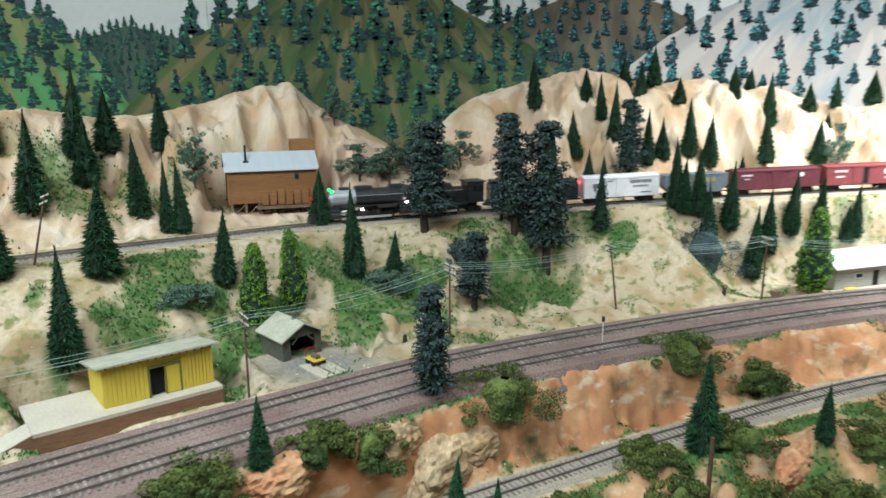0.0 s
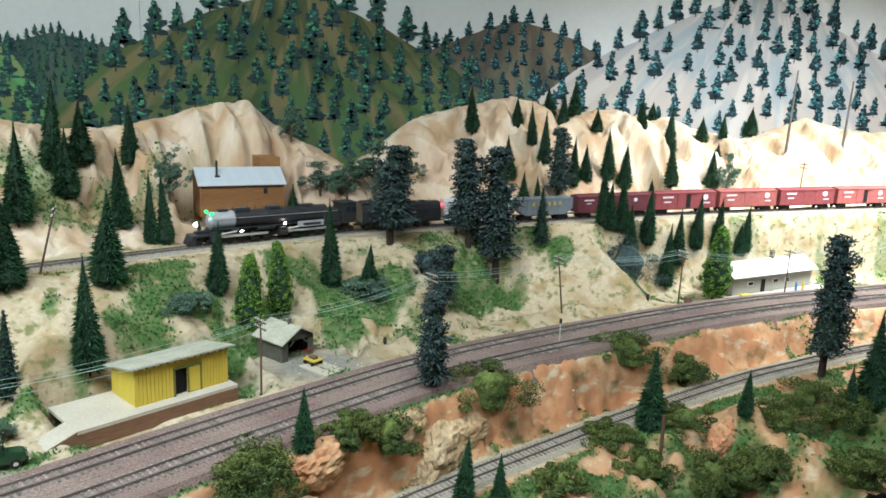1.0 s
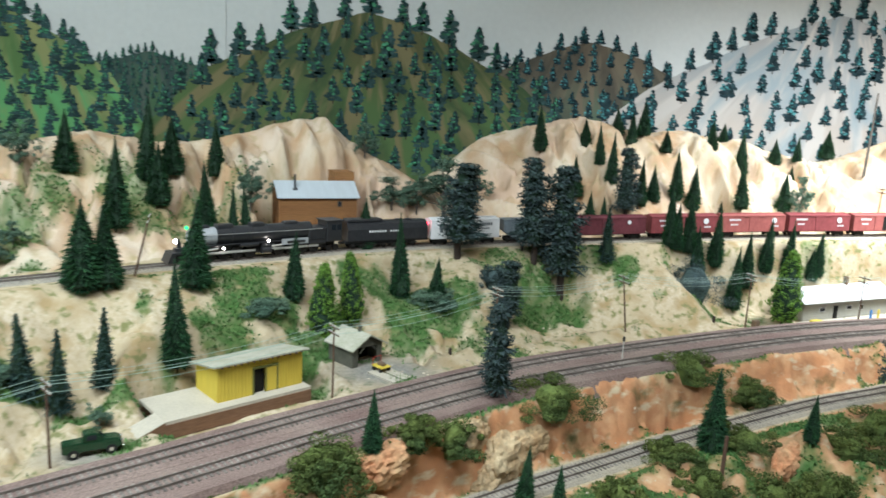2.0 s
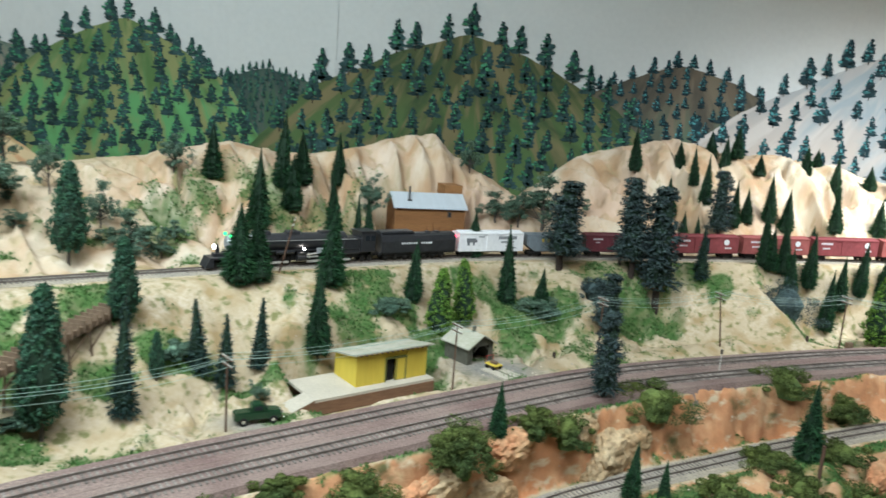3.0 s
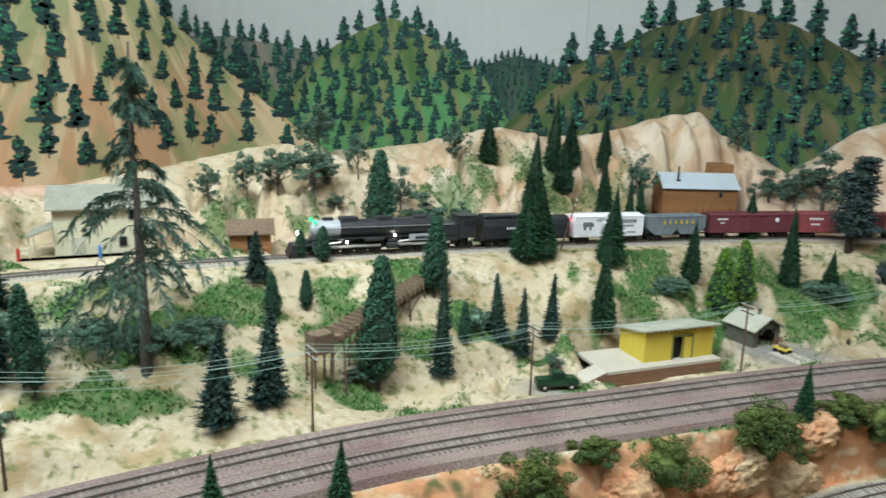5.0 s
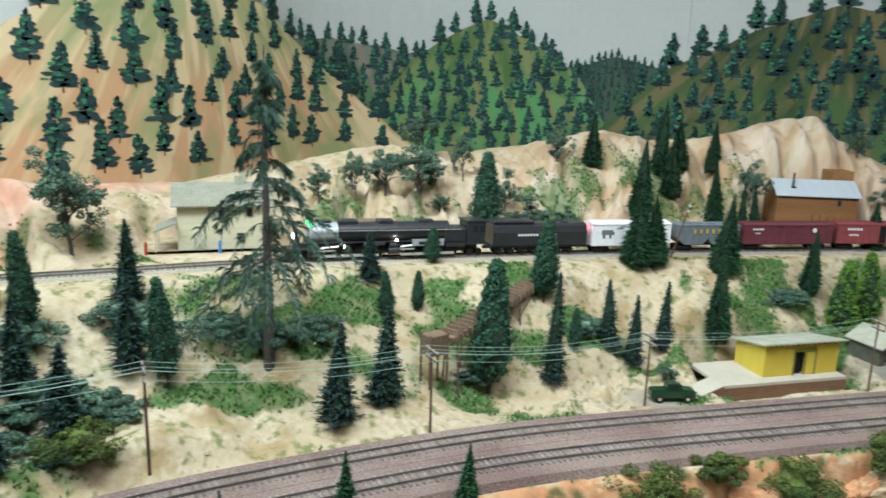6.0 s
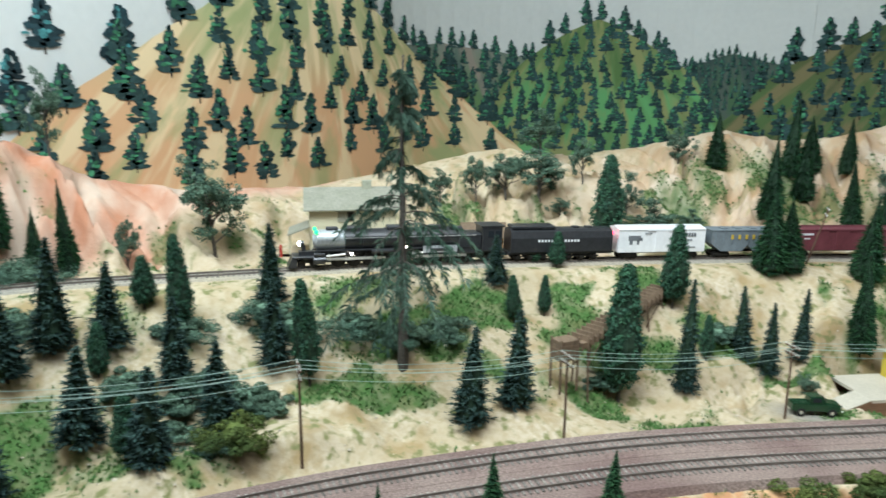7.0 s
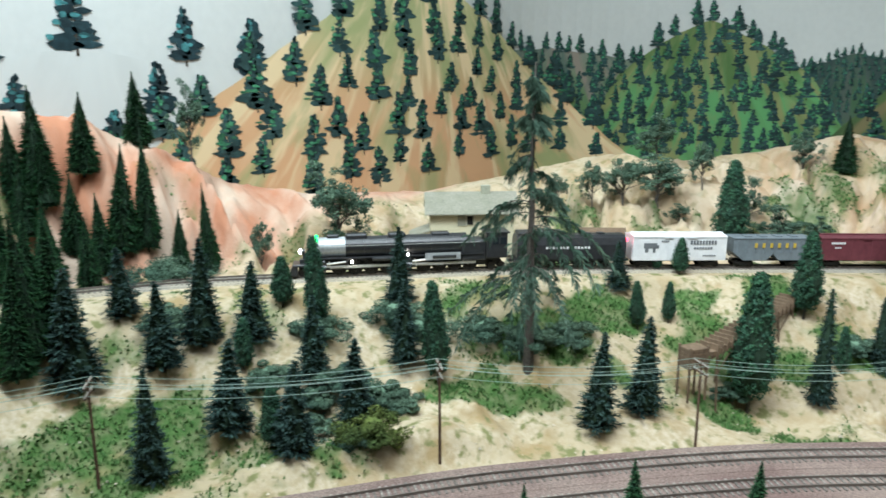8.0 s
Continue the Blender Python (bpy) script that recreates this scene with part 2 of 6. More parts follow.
LOWER = catmull([(-0.75, -0.35, 0.89), (-0.50, 0.10, 0.895), (-0.29, 0.42, 0.90), (-0.12, 0.59, 0.907), (0.003, 0.668, 0.912), (0.173, 0.757, 0.917), (0.277, 0.809, 0.922), (0.509, 0.902, 0.935), (0.638, 0.945, 0.94), (0.862, 1.006, 0.95), (1.3, 1.10, 0.955), (2.1, 1.25, 0.96)])
CREST = catmull([(-1.68, -0.6), (-1.62, -0.1), (-1.58, 0.13), (-1.545, 0.25), (-1.45, 0.55), (-1.24, 0.87), (-1.05, 1.03), (-0.91, 1.26), (-0.68, 1.35), (-0.36, 1.53), (-0.09, 1.6), (0.104, 1.76), (0.46, 1.78), (0.91, 1.87), (1.6, 1.97), (2.3, 2.05)], 12)
# heights of the plaster hills along their crest
CREST_S = [0, 0.5, 0.73, 0.8, 0.86, 0.96, 1.11, 1.23, 1.33, 1.56, 1.63, 1.72, 1.8, 1.91, 2.09, 2.19, 2.27, 2.37, 2.48, 2.61, 2.68, 2.74, 2.79, 2.84, 2.92, 3.0, 3.1, 3.19, 3.24, 3.33, 3.46, 3.54, 3.63, 3.75, 3.86, 3.95, 4.09, 4.19, 4.29, 4.44, 4.58, 5.3]
CREST_Z = [1.38, 1.37, 1.344, 1.308, 1.284, 1.231, 1.199, 1.196, 1.19, 1.225, 1.241, 1.258, 1.24, 1.242, 1.254, 1.279, 1.291, 1.272, 1.278, 1.308, 1.327, 1.332, 1.294, 1.257, 1.22, 1.165, 1.25, 1.301, 1.311, 1.338, 1.365, 1.346, 1.327, 1.346, 1.311, 1.329, 1.284, 1.27, 1.289, 1.344, 1.305, 1.29]


def near_line(X, Y, line):
    """Signed distance (left of the way is plus), height and arc of the nearest place on a line."""
    best = np.full(X.shape, 1e9)
    sd, zz, ss = np.zeros(X.shape), np.zeros(X.shape), np.zeros(X.shape)
    S = arc(line)
    three = line.shape[1] > 2
    for i in range(len(line) - 1):
        ax, ay = line[i, :2]
        ex, ey = line[i + 1, :2] - line[i, :2]
        ll = ex * ex + ey * ey
        u = np.clip(((X - ax) * ex + (Y - ay) * ey) / ll, 0, 1)
        dx, dy = X - ax - u * ex, Y - ay - u * ey
        d2 = dx * dx + dy * dy
        m = d2 < best
        best[m] = d2[m]
        side = np.sign(ex * (Y - ay) - ey * (X - ax))
        sd[m] = (np.sqrt(d2) * side)[m]
        ss[m] = (S[i] + u * math.sqrt(ll))[m]
        if three:
            zz[m] = (line[i, 2] + u * (line[i + 1, 2] - line[i, 2]))[m]
    return sd, zz, ss


def vnoise(x, y, seed=0.0):
    xi, yi = np.floor(x), np.floor(y)
    u, v = x - xi, y - yi
    u, v = u * u * (3 - 2 * u), v * v * (3 - 2 * v)

    def rnd(a, b):
        q = np.sin(a * 127.1 + b * 311.7 + seed * 74.7) * 43758.5453
        return q - np.floor(q)
    return (rnd(xi, yi) * (1 - u) + rnd(xi + 1, yi) * u) * (1 - v) + (rnd(xi, yi + 1) * (1 - u) + rnd(xi + 1, yi + 1) * u) * v


def fbm(x, y, octaves=4, seed=0.0):
    total, amp, norm = 0, 1.0, 0
    for k in range(octaves):
        total = total + amp * (vnoise(x, y, seed + k) - 0.5)
        norm += amp
        x, y, amp = x * 2.03, y * 2.03, amp * 0.5
    return 2 * total / norm


def step(x, a, b):
    u = np.clip((x - a) / (b - a), 0, 1)
    return u * u * (3 - 2 * u)


def bump(X, Y, x, y, rx, ry=None):
    return np.exp(-((X - x) / rx) ** 2 - ((Y - y) / (ry or rx)) ** 2)


# swells and hollows of the middle slope: x, y, height
SWELLS = [(-1.19, 0.13, -0.005), (-0.94, 0.19, 0.044), (-1.0, 0.13, 0.015), (-1.0, 0.03, 0.025), (-0.84, 0.51, -0.005), (-0.83, 0.57, -0.022), (-0.78, 0.38, 0.007), (-0.81, 0.32, 0.01), (-0.7, 0.53, -0.02), (-0.58, 0.71, -0.023), (-0.51, 0.76, -0.018), (-0.13, 1.13, -0.039), (-0.26, 0.97, -0.017), (-0.22, 1.04, -0.026), (0.19, 1.24, -0.039), (-0.5, 0.71, -0.027), (0.01, 0.92, 0.012), (0.27, 1.07, 0.006), (-0.75, 0.43, 0.019)]


def pad(Z, X, Y, cx, cy, turn, hx, hy, level):
    """A level rectangle with soft edges."""
    ca, sa = math.cos(math.radians(turn)), math.sin(math.radians(turn))
    lx, ly = (X - cx) * ca + (Y - cy) * sa, -(X - cx) * sa + (Y - cy) * ca
    out = np.hypot(np.maximum(np.abs(lx) - hx, 0), np.maximum(np.abs(ly) - hy, 0))
    w = 1 - step(out, 0.004, 0.03)
    return Z * (1 - w) + level * w


def ground(X, Y):
    """Height of the layout's ground, and masks of its covering."""
    dm, _, sm = near_line(X, Y, MAIN)
    db, zb, sb = near_line(X, Y, BACK)
    dl, zl, sl = near_line(X, Y, LOWER)
    dr, _, sr = near_line(X, Y, CREST)
    n1, n2, n3 = fbm(X * 5, Y * 5, 4, 1), fbm(X * 16, Y * 16, 4, 2), fbm(X * 60, Y * 60, 3, 3)
    base = 0.979 + 0 * X
    zb = zb - 0.006
    # slope between the main line and the upper line
    f = np.clip(dm / np.maximum(dm - db, 1e-4), 0, 1)
    right = step(X, 0.42, 0.6)
    hollow = step(X, 0.08, 0.22) * (1 - right)
    a = 0.26 + 0.10 * n1 + 0.34 * right + 0.26 * hollow
    b = 0.88 + 0.06 * n2 + 0.07 * hollow + 0.06 * right
    b = np.minimum(b, 1 - 0.045 / np.maximum(dm - db, 0.12))
    rise = step(f, np.minimum(a, b - 0.15), b)
    gully = np.abs(fbm(sb * 6 + 0.8 * n2, f * 1.5, 3, 5))
    mid = base + (zb - base) * rise + (0.10 * (1 - 0.55 * step(-X, 0.5, 0.7)) * (0.19 - gully) + 0.008 * n2 + 0.0015 * n3) * np.sin(np.pi * np.clip((f - 0.08) / 0.80, 0, 1)) * (1 - 0.7 * right)
    # white spur under the upper line, and the knoll beside the yellow shed
    px, py = 0.345, 1.295
    qx, qy = 0.455, 1.10
    ex, ey = qx - px, qy - py
    u = np.clip(((X - px) * ex + (Y - py) * ey) / (ex * ex + ey * ey), 0, 1)
    spur = np.hypot(X - px - u * ex, Y - py - u * ey)
    mid = np.maximum(mid, np.where(db < -0.025, 1.136 - 0.135 * u ** 0.9 - 0.66 * spur + 0.008 * n2, 0))
    knoll = bump(X, Y, -0.475, 0.745, 0.035, 0.05)
    mid = mid + 0.05 * knoll
    swell = sum(h * bump(X, Y, x, y, 0.075) for x, y, h in SWELLS)
    mid = mid + swell * step(dm, 0.04, 0.09) * step(-db, 0.035, 0.075)
    # level pads for the dock, the tool shed, the truck and the station
    for cx, cy, turn, hx, hy, level in ((-0.352, 0.775, 38.3, 0.105, 0.045, 0.967), (-0.172, 0.895, 43, 0.055, 0.07, 0.981), (-0.476, 0.613, 27, 0.045, 0.02, 0.979), (0.79, 1.262, 19.5, 0.16, 0.045, 0.981)):
        mid = pad(mid, X, Y, cx, cy, turn, hx, hy, level)
    shoulder = step(db, -0.062, -0.036)
    mid = mid * (1 - shoulder) + zb * shoulder
    # plaster hills behind the upper line
    g = np.clip((db - 0.03) / np.maximum(db - 0.03 - dr, 1e-4), 0, 1)
    zr = np.interp(sr, CREST_S, CREST_Z)
    flute = np.abs(fbm(sr * 14 + 0.5 * n2, g * 1.1, 4, 8))
    lift = step(g, 0.08 + 0.1 * n1, 0.97) ** 0.85
    hill = zb + (zr - zb) * lift + (0.17 * (0.17 - flute) + 0.016 * n2) * np.sin(np.pi * np.clip(g, 0, 1)) * np.clip((zr - zb) / 0.15, 0, 1)
    behind = zr - 0.7 * np.clip(dr, 0, 1) + 0.01 * n2
    up = np.where(dr > 0, behind, hill)
    # shelves cut for the depot and the ore house
    up = pad(up, X, Y, -1.170, 0.565, 41, 0.115, 0.060, 1.1195)
    up = pad(up, X, Y, -0.310, 1.300, 19.3, 0.100, 0.062, 1.112)
    # cliff and slopes below the main line
    rim = -0.098 + 0.022 * n1 + 0.012 * n2
    q = np.clip((rim - dm) / np.maximum(rim - dm + dl - 0.03, 1e-4), 0, 1)
    cliff = step(q, -0.05, 0.75 + 0.25 * n1)
    zlow = zl - 0.007
    low = (base + 0.012) * (1 - cliff) + zlow * cliff + (0.045 * (0.45 - np.abs(fbm(X * 20, Y * 20, 4, 12)) * 2) + 0.03 * n2 + 0.010 * n3) * np.sin(np.pi * q)
    fore = zlow - 0.10 * np.clip(-dl - 0.03, 0, 1) + (0.06 * n1 + 0.05 * n2 + 0.008 * n3) * np.clip((-dl - 0.03) / 0.08, 0, 1)
    down = np.where(dl > 0.03, low, np.where(dl < -0.03, fore, zlow))
    z = np.where(db > 0, np.where(db < 0.03, zb, up), np.where(dm > 0, mid, np.where(dm > rim, base + 0.012 * step(-dm, 0.08, 0.1), down)))
    z = np.where((dm > 0) & (db <= 0) & (dm < 0.03), np.minimum(z, base), z)
    masks = dict(dm=dm, db=db, dl=dl, dr=dr, f=f, g=g, cliff=cliff, q=q, n1=n1, n2=n2, n3=n3, sr=sr, sb=sb, rim=rim)
    return z, masks
# terrain end


GX, GY = np.meshgrid(np.linspace(-1.70, 2.05, 700), np.linspace(-0.62, 2.18, 525))
GZ, GM = ground(GX, GY)


def soft(a, lo, hi):
    return step(a, lo, hi)


def terrain():
    ny, nx = GX.shape
    co = np.stack([GX, GY, GZ], -1).reshape(-1, 3)
    idx = np.arange(nx * ny).reshape(ny, nx)
    q = np.stack([idx[:-1, :-1], idx[:-1, 1:], idx[1:, 1:], idx[1:, :-1]], -1).reshape(-1, 4)
    dm = GM["dm"].reshape(-1)
    q = q[(dm[q] > -0.46).all(1)]
    me = bpy.data.meshes.new("ground")
    me.vertices.add(len(co))
    me.vertices.foreach_set("co", co.ravel())
    me.loops.add(q.size)
    me.loops.foreach_set("vertex_index", q.ravel())
    me.polygons.add(len(q))
    me.polygons.foreach_set("loop_start", np.arange(len(q)) * 4)
    me.polygons.foreach_set("loop_total", np.full(len(q), 4))
    me.polygons.foreach_set("use_smooth", np.ones(len(q), bool))
    me.update()
    m = GM
    grassy = GRASS
    rocky = ((m["dm"] < m["rim"]) & (m["dl"] > 0.03)) * 1.0 + (m["dl"] < -0.03) * 0.85
    plaster = ((m["db"] > 0.05)) * 1.0
    redhill = plaster * soft(-GX, 1.28, 1.42) + plaster * 0.35 * soft(m["n1"], 0.1, 0.5)
    plaster = plaster * (1 - 0.65 * soft(-GX, 0.80, 1.0) * (1 - soft(redhill, 0.4, 0.8)))
    gravel = bump(GX, GY, -0.16, 0.88, 0.08, 0.06) * 1.2 * (m["dm"] > 0) + 0.9 * bump(GX, GY, -0.48, 0.605, 0.05, 0.03)
    for name, a in (("grass", grassy), ("rock", rocky), ("plaster", plaster), ("redhill", redhill), ("gravel", gravel)):
        at = me.attributes.new(name, "FLOAT", "POINT")
        at.data.foreach_set("value", np.clip(a, 0, 1).astype(np.float32).ravel())
    mat = bpy.data.materials.new("layout_ground")
    mat.use_nodes = True
    nt = mat.node_tree
    N, L = nt.nodes, nt.links
    b = N["Principled BSDF"]
    b.inputs["Roughness"].default_value, b.inputs["Specular IOR Level"].default_value = 0.95, 0.15
    tc = N.new("ShaderNodeTexCoord")

    def noise_of(scale, detail=4, stretch=None, lo=0.36, hi=0.64):
        t = N.new("ShaderNodeTexNoise")
        t.inputs["Scale"].default_value, t.inputs["Detail"].default_value = scale, detail
        if stretch:
            mp = N.new("ShaderNodeMapping")
            mp.inputs["Scale"].default_value = stretch
            L.new(tc.outputs["Object"], mp.inputs[0])
            L.new(mp.outputs[0], t.inputs["Vector"])
        else:
            L.new(tc.outputs["Object"], t.inputs["Vector"])
        r = N.new("ShaderNodeMapRange")
        r.inputs["From Min"].default_value, r.inputs["From Max"].default_value = lo, hi
        L.new(t.outputs["Fac"], r.inputs["Value"])
        return r.outputs[0]

    def mix(fac, a, c):
        x = N.new("ShaderNodeMix")
        x.data_type = "RGBA"
        for key, v in (("Factor", fac), ("A", a), ("B", c)):
            if isinstance(v, tuple):
                x.inputs[key].default_value = (*v, 1)
            else:
                L.new(v, x.inputs[key])
        return x.outputs["Result"]

    def attr(name):
        at = N.new("ShaderNodeAttribute")
        at.attribute_name = name
        return at.outputs["Fac"]

    streak, blotch, fine = noise_of(14, 4, (1, 1, 0.25)), noise_of(9), noise_of(220, 5)
    sand = mix(blotch, (0.45, 0.36, 0.235), (0.57, 0.48, 0.355))
    sand = mix(noise_of(150, 4), sand, (0.45, 0.36, 0.23))
    sand = mix(noise_of(22, 6, lo=0.50, hi=0.66), sand, (0.36, 0.26, 0.135))
    sand = mix(noise_of(70, 6, lo=0.54, hi=0.66), sand, (0.20, 0.20, 0.085))
    pale = mix(noise_of(5), (0.66, 0.53, 0.42), (0.62, 0.54, 0.41))
    pale = mix(streak, pale, (0.48, 0.31, 0.18))
    pale = mix(noise_of(40, 6, (1, 1, 0.4), 0.54, 0.72), pale, (0.42, 0.33, 0.19))
    redh = mix(streak, (0.50, 0.22, 0.13), (0.60, 0.45, 0.35))
    rock = mix(noise_of(14), (0.56, 0.25, 0.115), (0.60, 0.40, 0.225))
    rock = mix(noise_of(50), rock, (0.46, 0.22, 0.11))
    rock = mix(noise_of(30, 5, (1, 1, 2.2), 0.56, 0.68), rock, (0.60, 0.48, 0.32))
    rock = mix(noise_of(24, 5, None, 0.58, 0.70), rock, (0.13, 0.12, 0.05))
    green = mix(fine, (0.050, 0.125, 0.030), (0.095, 0.165, 0.055))
    col = mix(attr("plaster"), sand, mix(attr("redhill"), pale, redh))
    col = mix(attr("rock"), col, rock)
    col = mix(attr("gravel"), col, mix(fine, (0.30, 0.285, 0.25), (0.21, 0.20, 0.18)))
    cover = N.new("ShaderNodeMath")
    cover.operation = "MULTIPLY"
    L.new(attr("grass"), cover.inputs[0])
    thin = N.new("ShaderNodeMapRange")
    thin.inputs["To Min"].default_value = 0.75
    L.new(noise_of(55, 6, None, 0.40, 0.56), thin.inputs["Value"])
    L.new(thin.outputs[0], cover.inputs[1])
    col = mix(cover.outputs[0], col, green)
    L.new(col, b.inputs["Base Color"])
    bp = N.new("ShaderNodeBump")
    bp.inputs["Strength"].default_value, bp.inputs["Distance"].default_value = 0.3, 0.0012
    hgt = N.new("ShaderNodeMath")
    hgt.operation = "ADD"
    L.new(fine, hgt.inputs[0])
    L.new(noise_of(70, 4), hgt.inputs[1])
    L.new(hgt.outputs[0], bp.inputs["Height"])
    L.new(bp.outputs[0], b.inputs["Normal"])
    me.materials.append(mat)
    return tagged(new("ground", me), "sandy plaster hillside with rock cuts and grass patches", "ground", kind="structure")


PATCH = 0.6 * fbm(GX * 7, GY * 7, 4, 21) + 0.7 * fbm(GX * 22, GY * 22, 4, 31)
SLOPE = np.hypot(*np.gradient(GZ, 0.00535))
MEADOWS = [(-0.925, 0.29, 0.09, 0.027), (-0.71, 0.487, 0.048, 0.037), (-0.765, 0.56, 0.066, 0.05), (-0.6, 0.678, 0.048, 0.031), (-1.17, -0.01, 0.048, 0.062), (-1.22, -0.07, 0.048, 0.037), (-0.36, 0.93, 0.052, 0.022), (-0.39, 0.98, 0.052, 0.013), (0.32, 1.24, 0.043, 0.026), (0.14, 1.14, 0.086, 0.043), (-0.055, 1.066, 0.06, 0.043), (-0.118, 0.996, 0.03, 0.043), (-0.91, 0.385, 0.06, 0.037), (-0.88, 0.49, 0.06, 0.037), (-0.27, 0.92, 0.043, 0.026), (-0.8, 0.6, 0.05, 0.02), (-0.66, 0.6, 0.035, 0.03), (-0.83, 0.42, 0.03, 0.03), (-0.5, 0.7, 0.05, 0.02)]
meadow = np.zeros(GX.shape)
for mx, my, rx, ry in MEADOWS:
    lx, ly = (GX - mx) * 0.78 + (GY - my) * 0.62, -(GX - mx) * 0.62 + (GY - my) * 0.78
    meadow = np.maximum(meadow, 1.25 - np.hypot(lx / rx, ly / ry))
scrub = 0.6 * soft(PATCH + 0.15 * soft(-GX, 0.95, 1.10) + 0.12 * soft(GX, -0.15, 0.1), 0.16, 0.34)
GRASS = np.where((GM["db"] < -0.04) & (GM["dm"] > 0.06), np.maximum(soft(meadow + 1.1 * PATCH, 0.20, 0.42), scrub) * soft(GM["f"], 0.06, 0.15), 0)
GRASS = np.where((GM["db"] > 0.05) & (GM["dr"] < -0.02), soft(PATCH, 0.03, 0.25) * 0.85 * soft(-GX, 0.3, 0.6) * soft(-GM["g"], -0.75, -0.5), GRASS)
GRASS = np.where((GM["dl"] > 0.03) & (GM["dm"] < -0.09), soft(PATCH, 0.0, 0.25) * soft(-SLOPE, -1.2, -0.5), GRASS)
GRASS = GRASS * (np.hypot(GX + 1.17, GY - 0.565) > 0.14)
GRASS = np.where(GM["dl"] < -0.035, soft(PATCH, -0.15, 0.15), GRASS)
terrain()


def height(x, y):
    return float(ground(np.array([[x]]), np.array([[y]]))[0][0, 0])


# ---- room ----
def room():
    wall = [(-1.65, -2.6)] + [(-0.9 - 0.75 * math.cos(k * math.pi / 40), 1.4 + 0.75 * math.sin(k * math.pi / 40)) for k in range(21)] + [(3.2, 2.15), (3.2, -2.6), (-1.65, -2.6)]
    n = len(wall)

    def strip(name, pts, label):
        bm = bmesh.new()
        lo, hi, lo2, hi2 = [], [], [], []
        P = np.array(pts)
        O = offset(P, 0.05)
        for (x, y), (ox, oy) in zip(P, O):
            lo.append(bm.verts.new((x, y, 0)))
            hi.append(bm.verts.new((x, y, 2.7)))
            lo2.append(bm.verts.new((ox, oy, 0)))
            hi2.append(bm.verts.new((ox, oy, 2.7)))
        for k in range(len(pts) - 1):
            bm.faces.new((lo[k], lo[k + 1], hi[k + 1], hi[k]))
            bm.faces.new((lo2[k], hi2[k], hi2[k + 1], lo2[k + 1]))
            bm.faces.new((hi[k], hi[k + 1], hi2[k + 1], hi2[k]))
        return tagged(part(name, bm, "wall"), label, "wall", kind="structure")
    strip("wall_backdrop", wall[:23], "grey-white wall curved in the corner behind the layout")
    strip("wall_east", wall[22:24], "plain painted room wall")
    strip("wall_south", wall[23:25], "plain painted room wall")
    tagged(part("floor", bx(-1.8, 3.3, -2.7, 2.3, -0.05, 0.0), "carpet"), "plain grey floor of the room", "floor", kind="structure")
    tagged(part("ceiling", bx(-1.8, 3.3, -2.7, 2.3, 2.7, 2.75), "plain"), "plain white ceiling of the room", "ceiling", kind="structure")
    tagged(part("trim", bx(-0.680, -0.668, 2.146, 2.150, 1.45, 2.69), "wall"), "narrow grey cover strip on the wall", "trim", kind="structure")
    # board along the front edge of the layout
    edge = offset(MAIN, -0.455)
    bm = bmesh.new()
    inner = offset(MAIN, -0.445)
    rows = []
    for (x, y, _), (u, v, _) in zip(edge, inner):
        rows.append([bm.verts.new(p) for p in ((x, y, 0.5), (x, y, 0.86), (u, v, 0.86), (u, v, 0.5))])
    for a, b in zip(rows[:-1], rows[1:]):
        for k in range(4):
            bm.faces.new((a[k], a[(k + 1) % 4], b[(k + 1) % 4], b[k]))
    tagged(part("fascia", bm, "fascia"), "dark board along the front edge of the layout", "fascia", kind="structure")


room()


# ---- tracks ----
def even(line, gap):
    S = arc(line)
    s = np.arange(0, S[-1], gap)
    P = np.stack([np.interp(s, S, line[:, k]) for k in range(3)], 1)
    g = np.gradient(P[:, :2], axis=0)
    g /= np.hypot(g[:, 0], g[:, 1])[:, None]
    return P, g


def sweep(line, outline, gap=0.02):
    """Draws an outline of (across, up) along a line."""
    P, g = even(line, gap)
    n = len(outline)
    V = [(p[0] - d[1] * a, p[1] + d[0] * a, p[2] + h) for p, d in zip(P, g) for a, h in outline]
    F = [(i * n + k, (i + 1) * n + k, (i + 1) * n + (k + 1) % n, i * n + (k + 1) % n) for i in range(len(P) - 1) for k in range(n)]
    return V, F


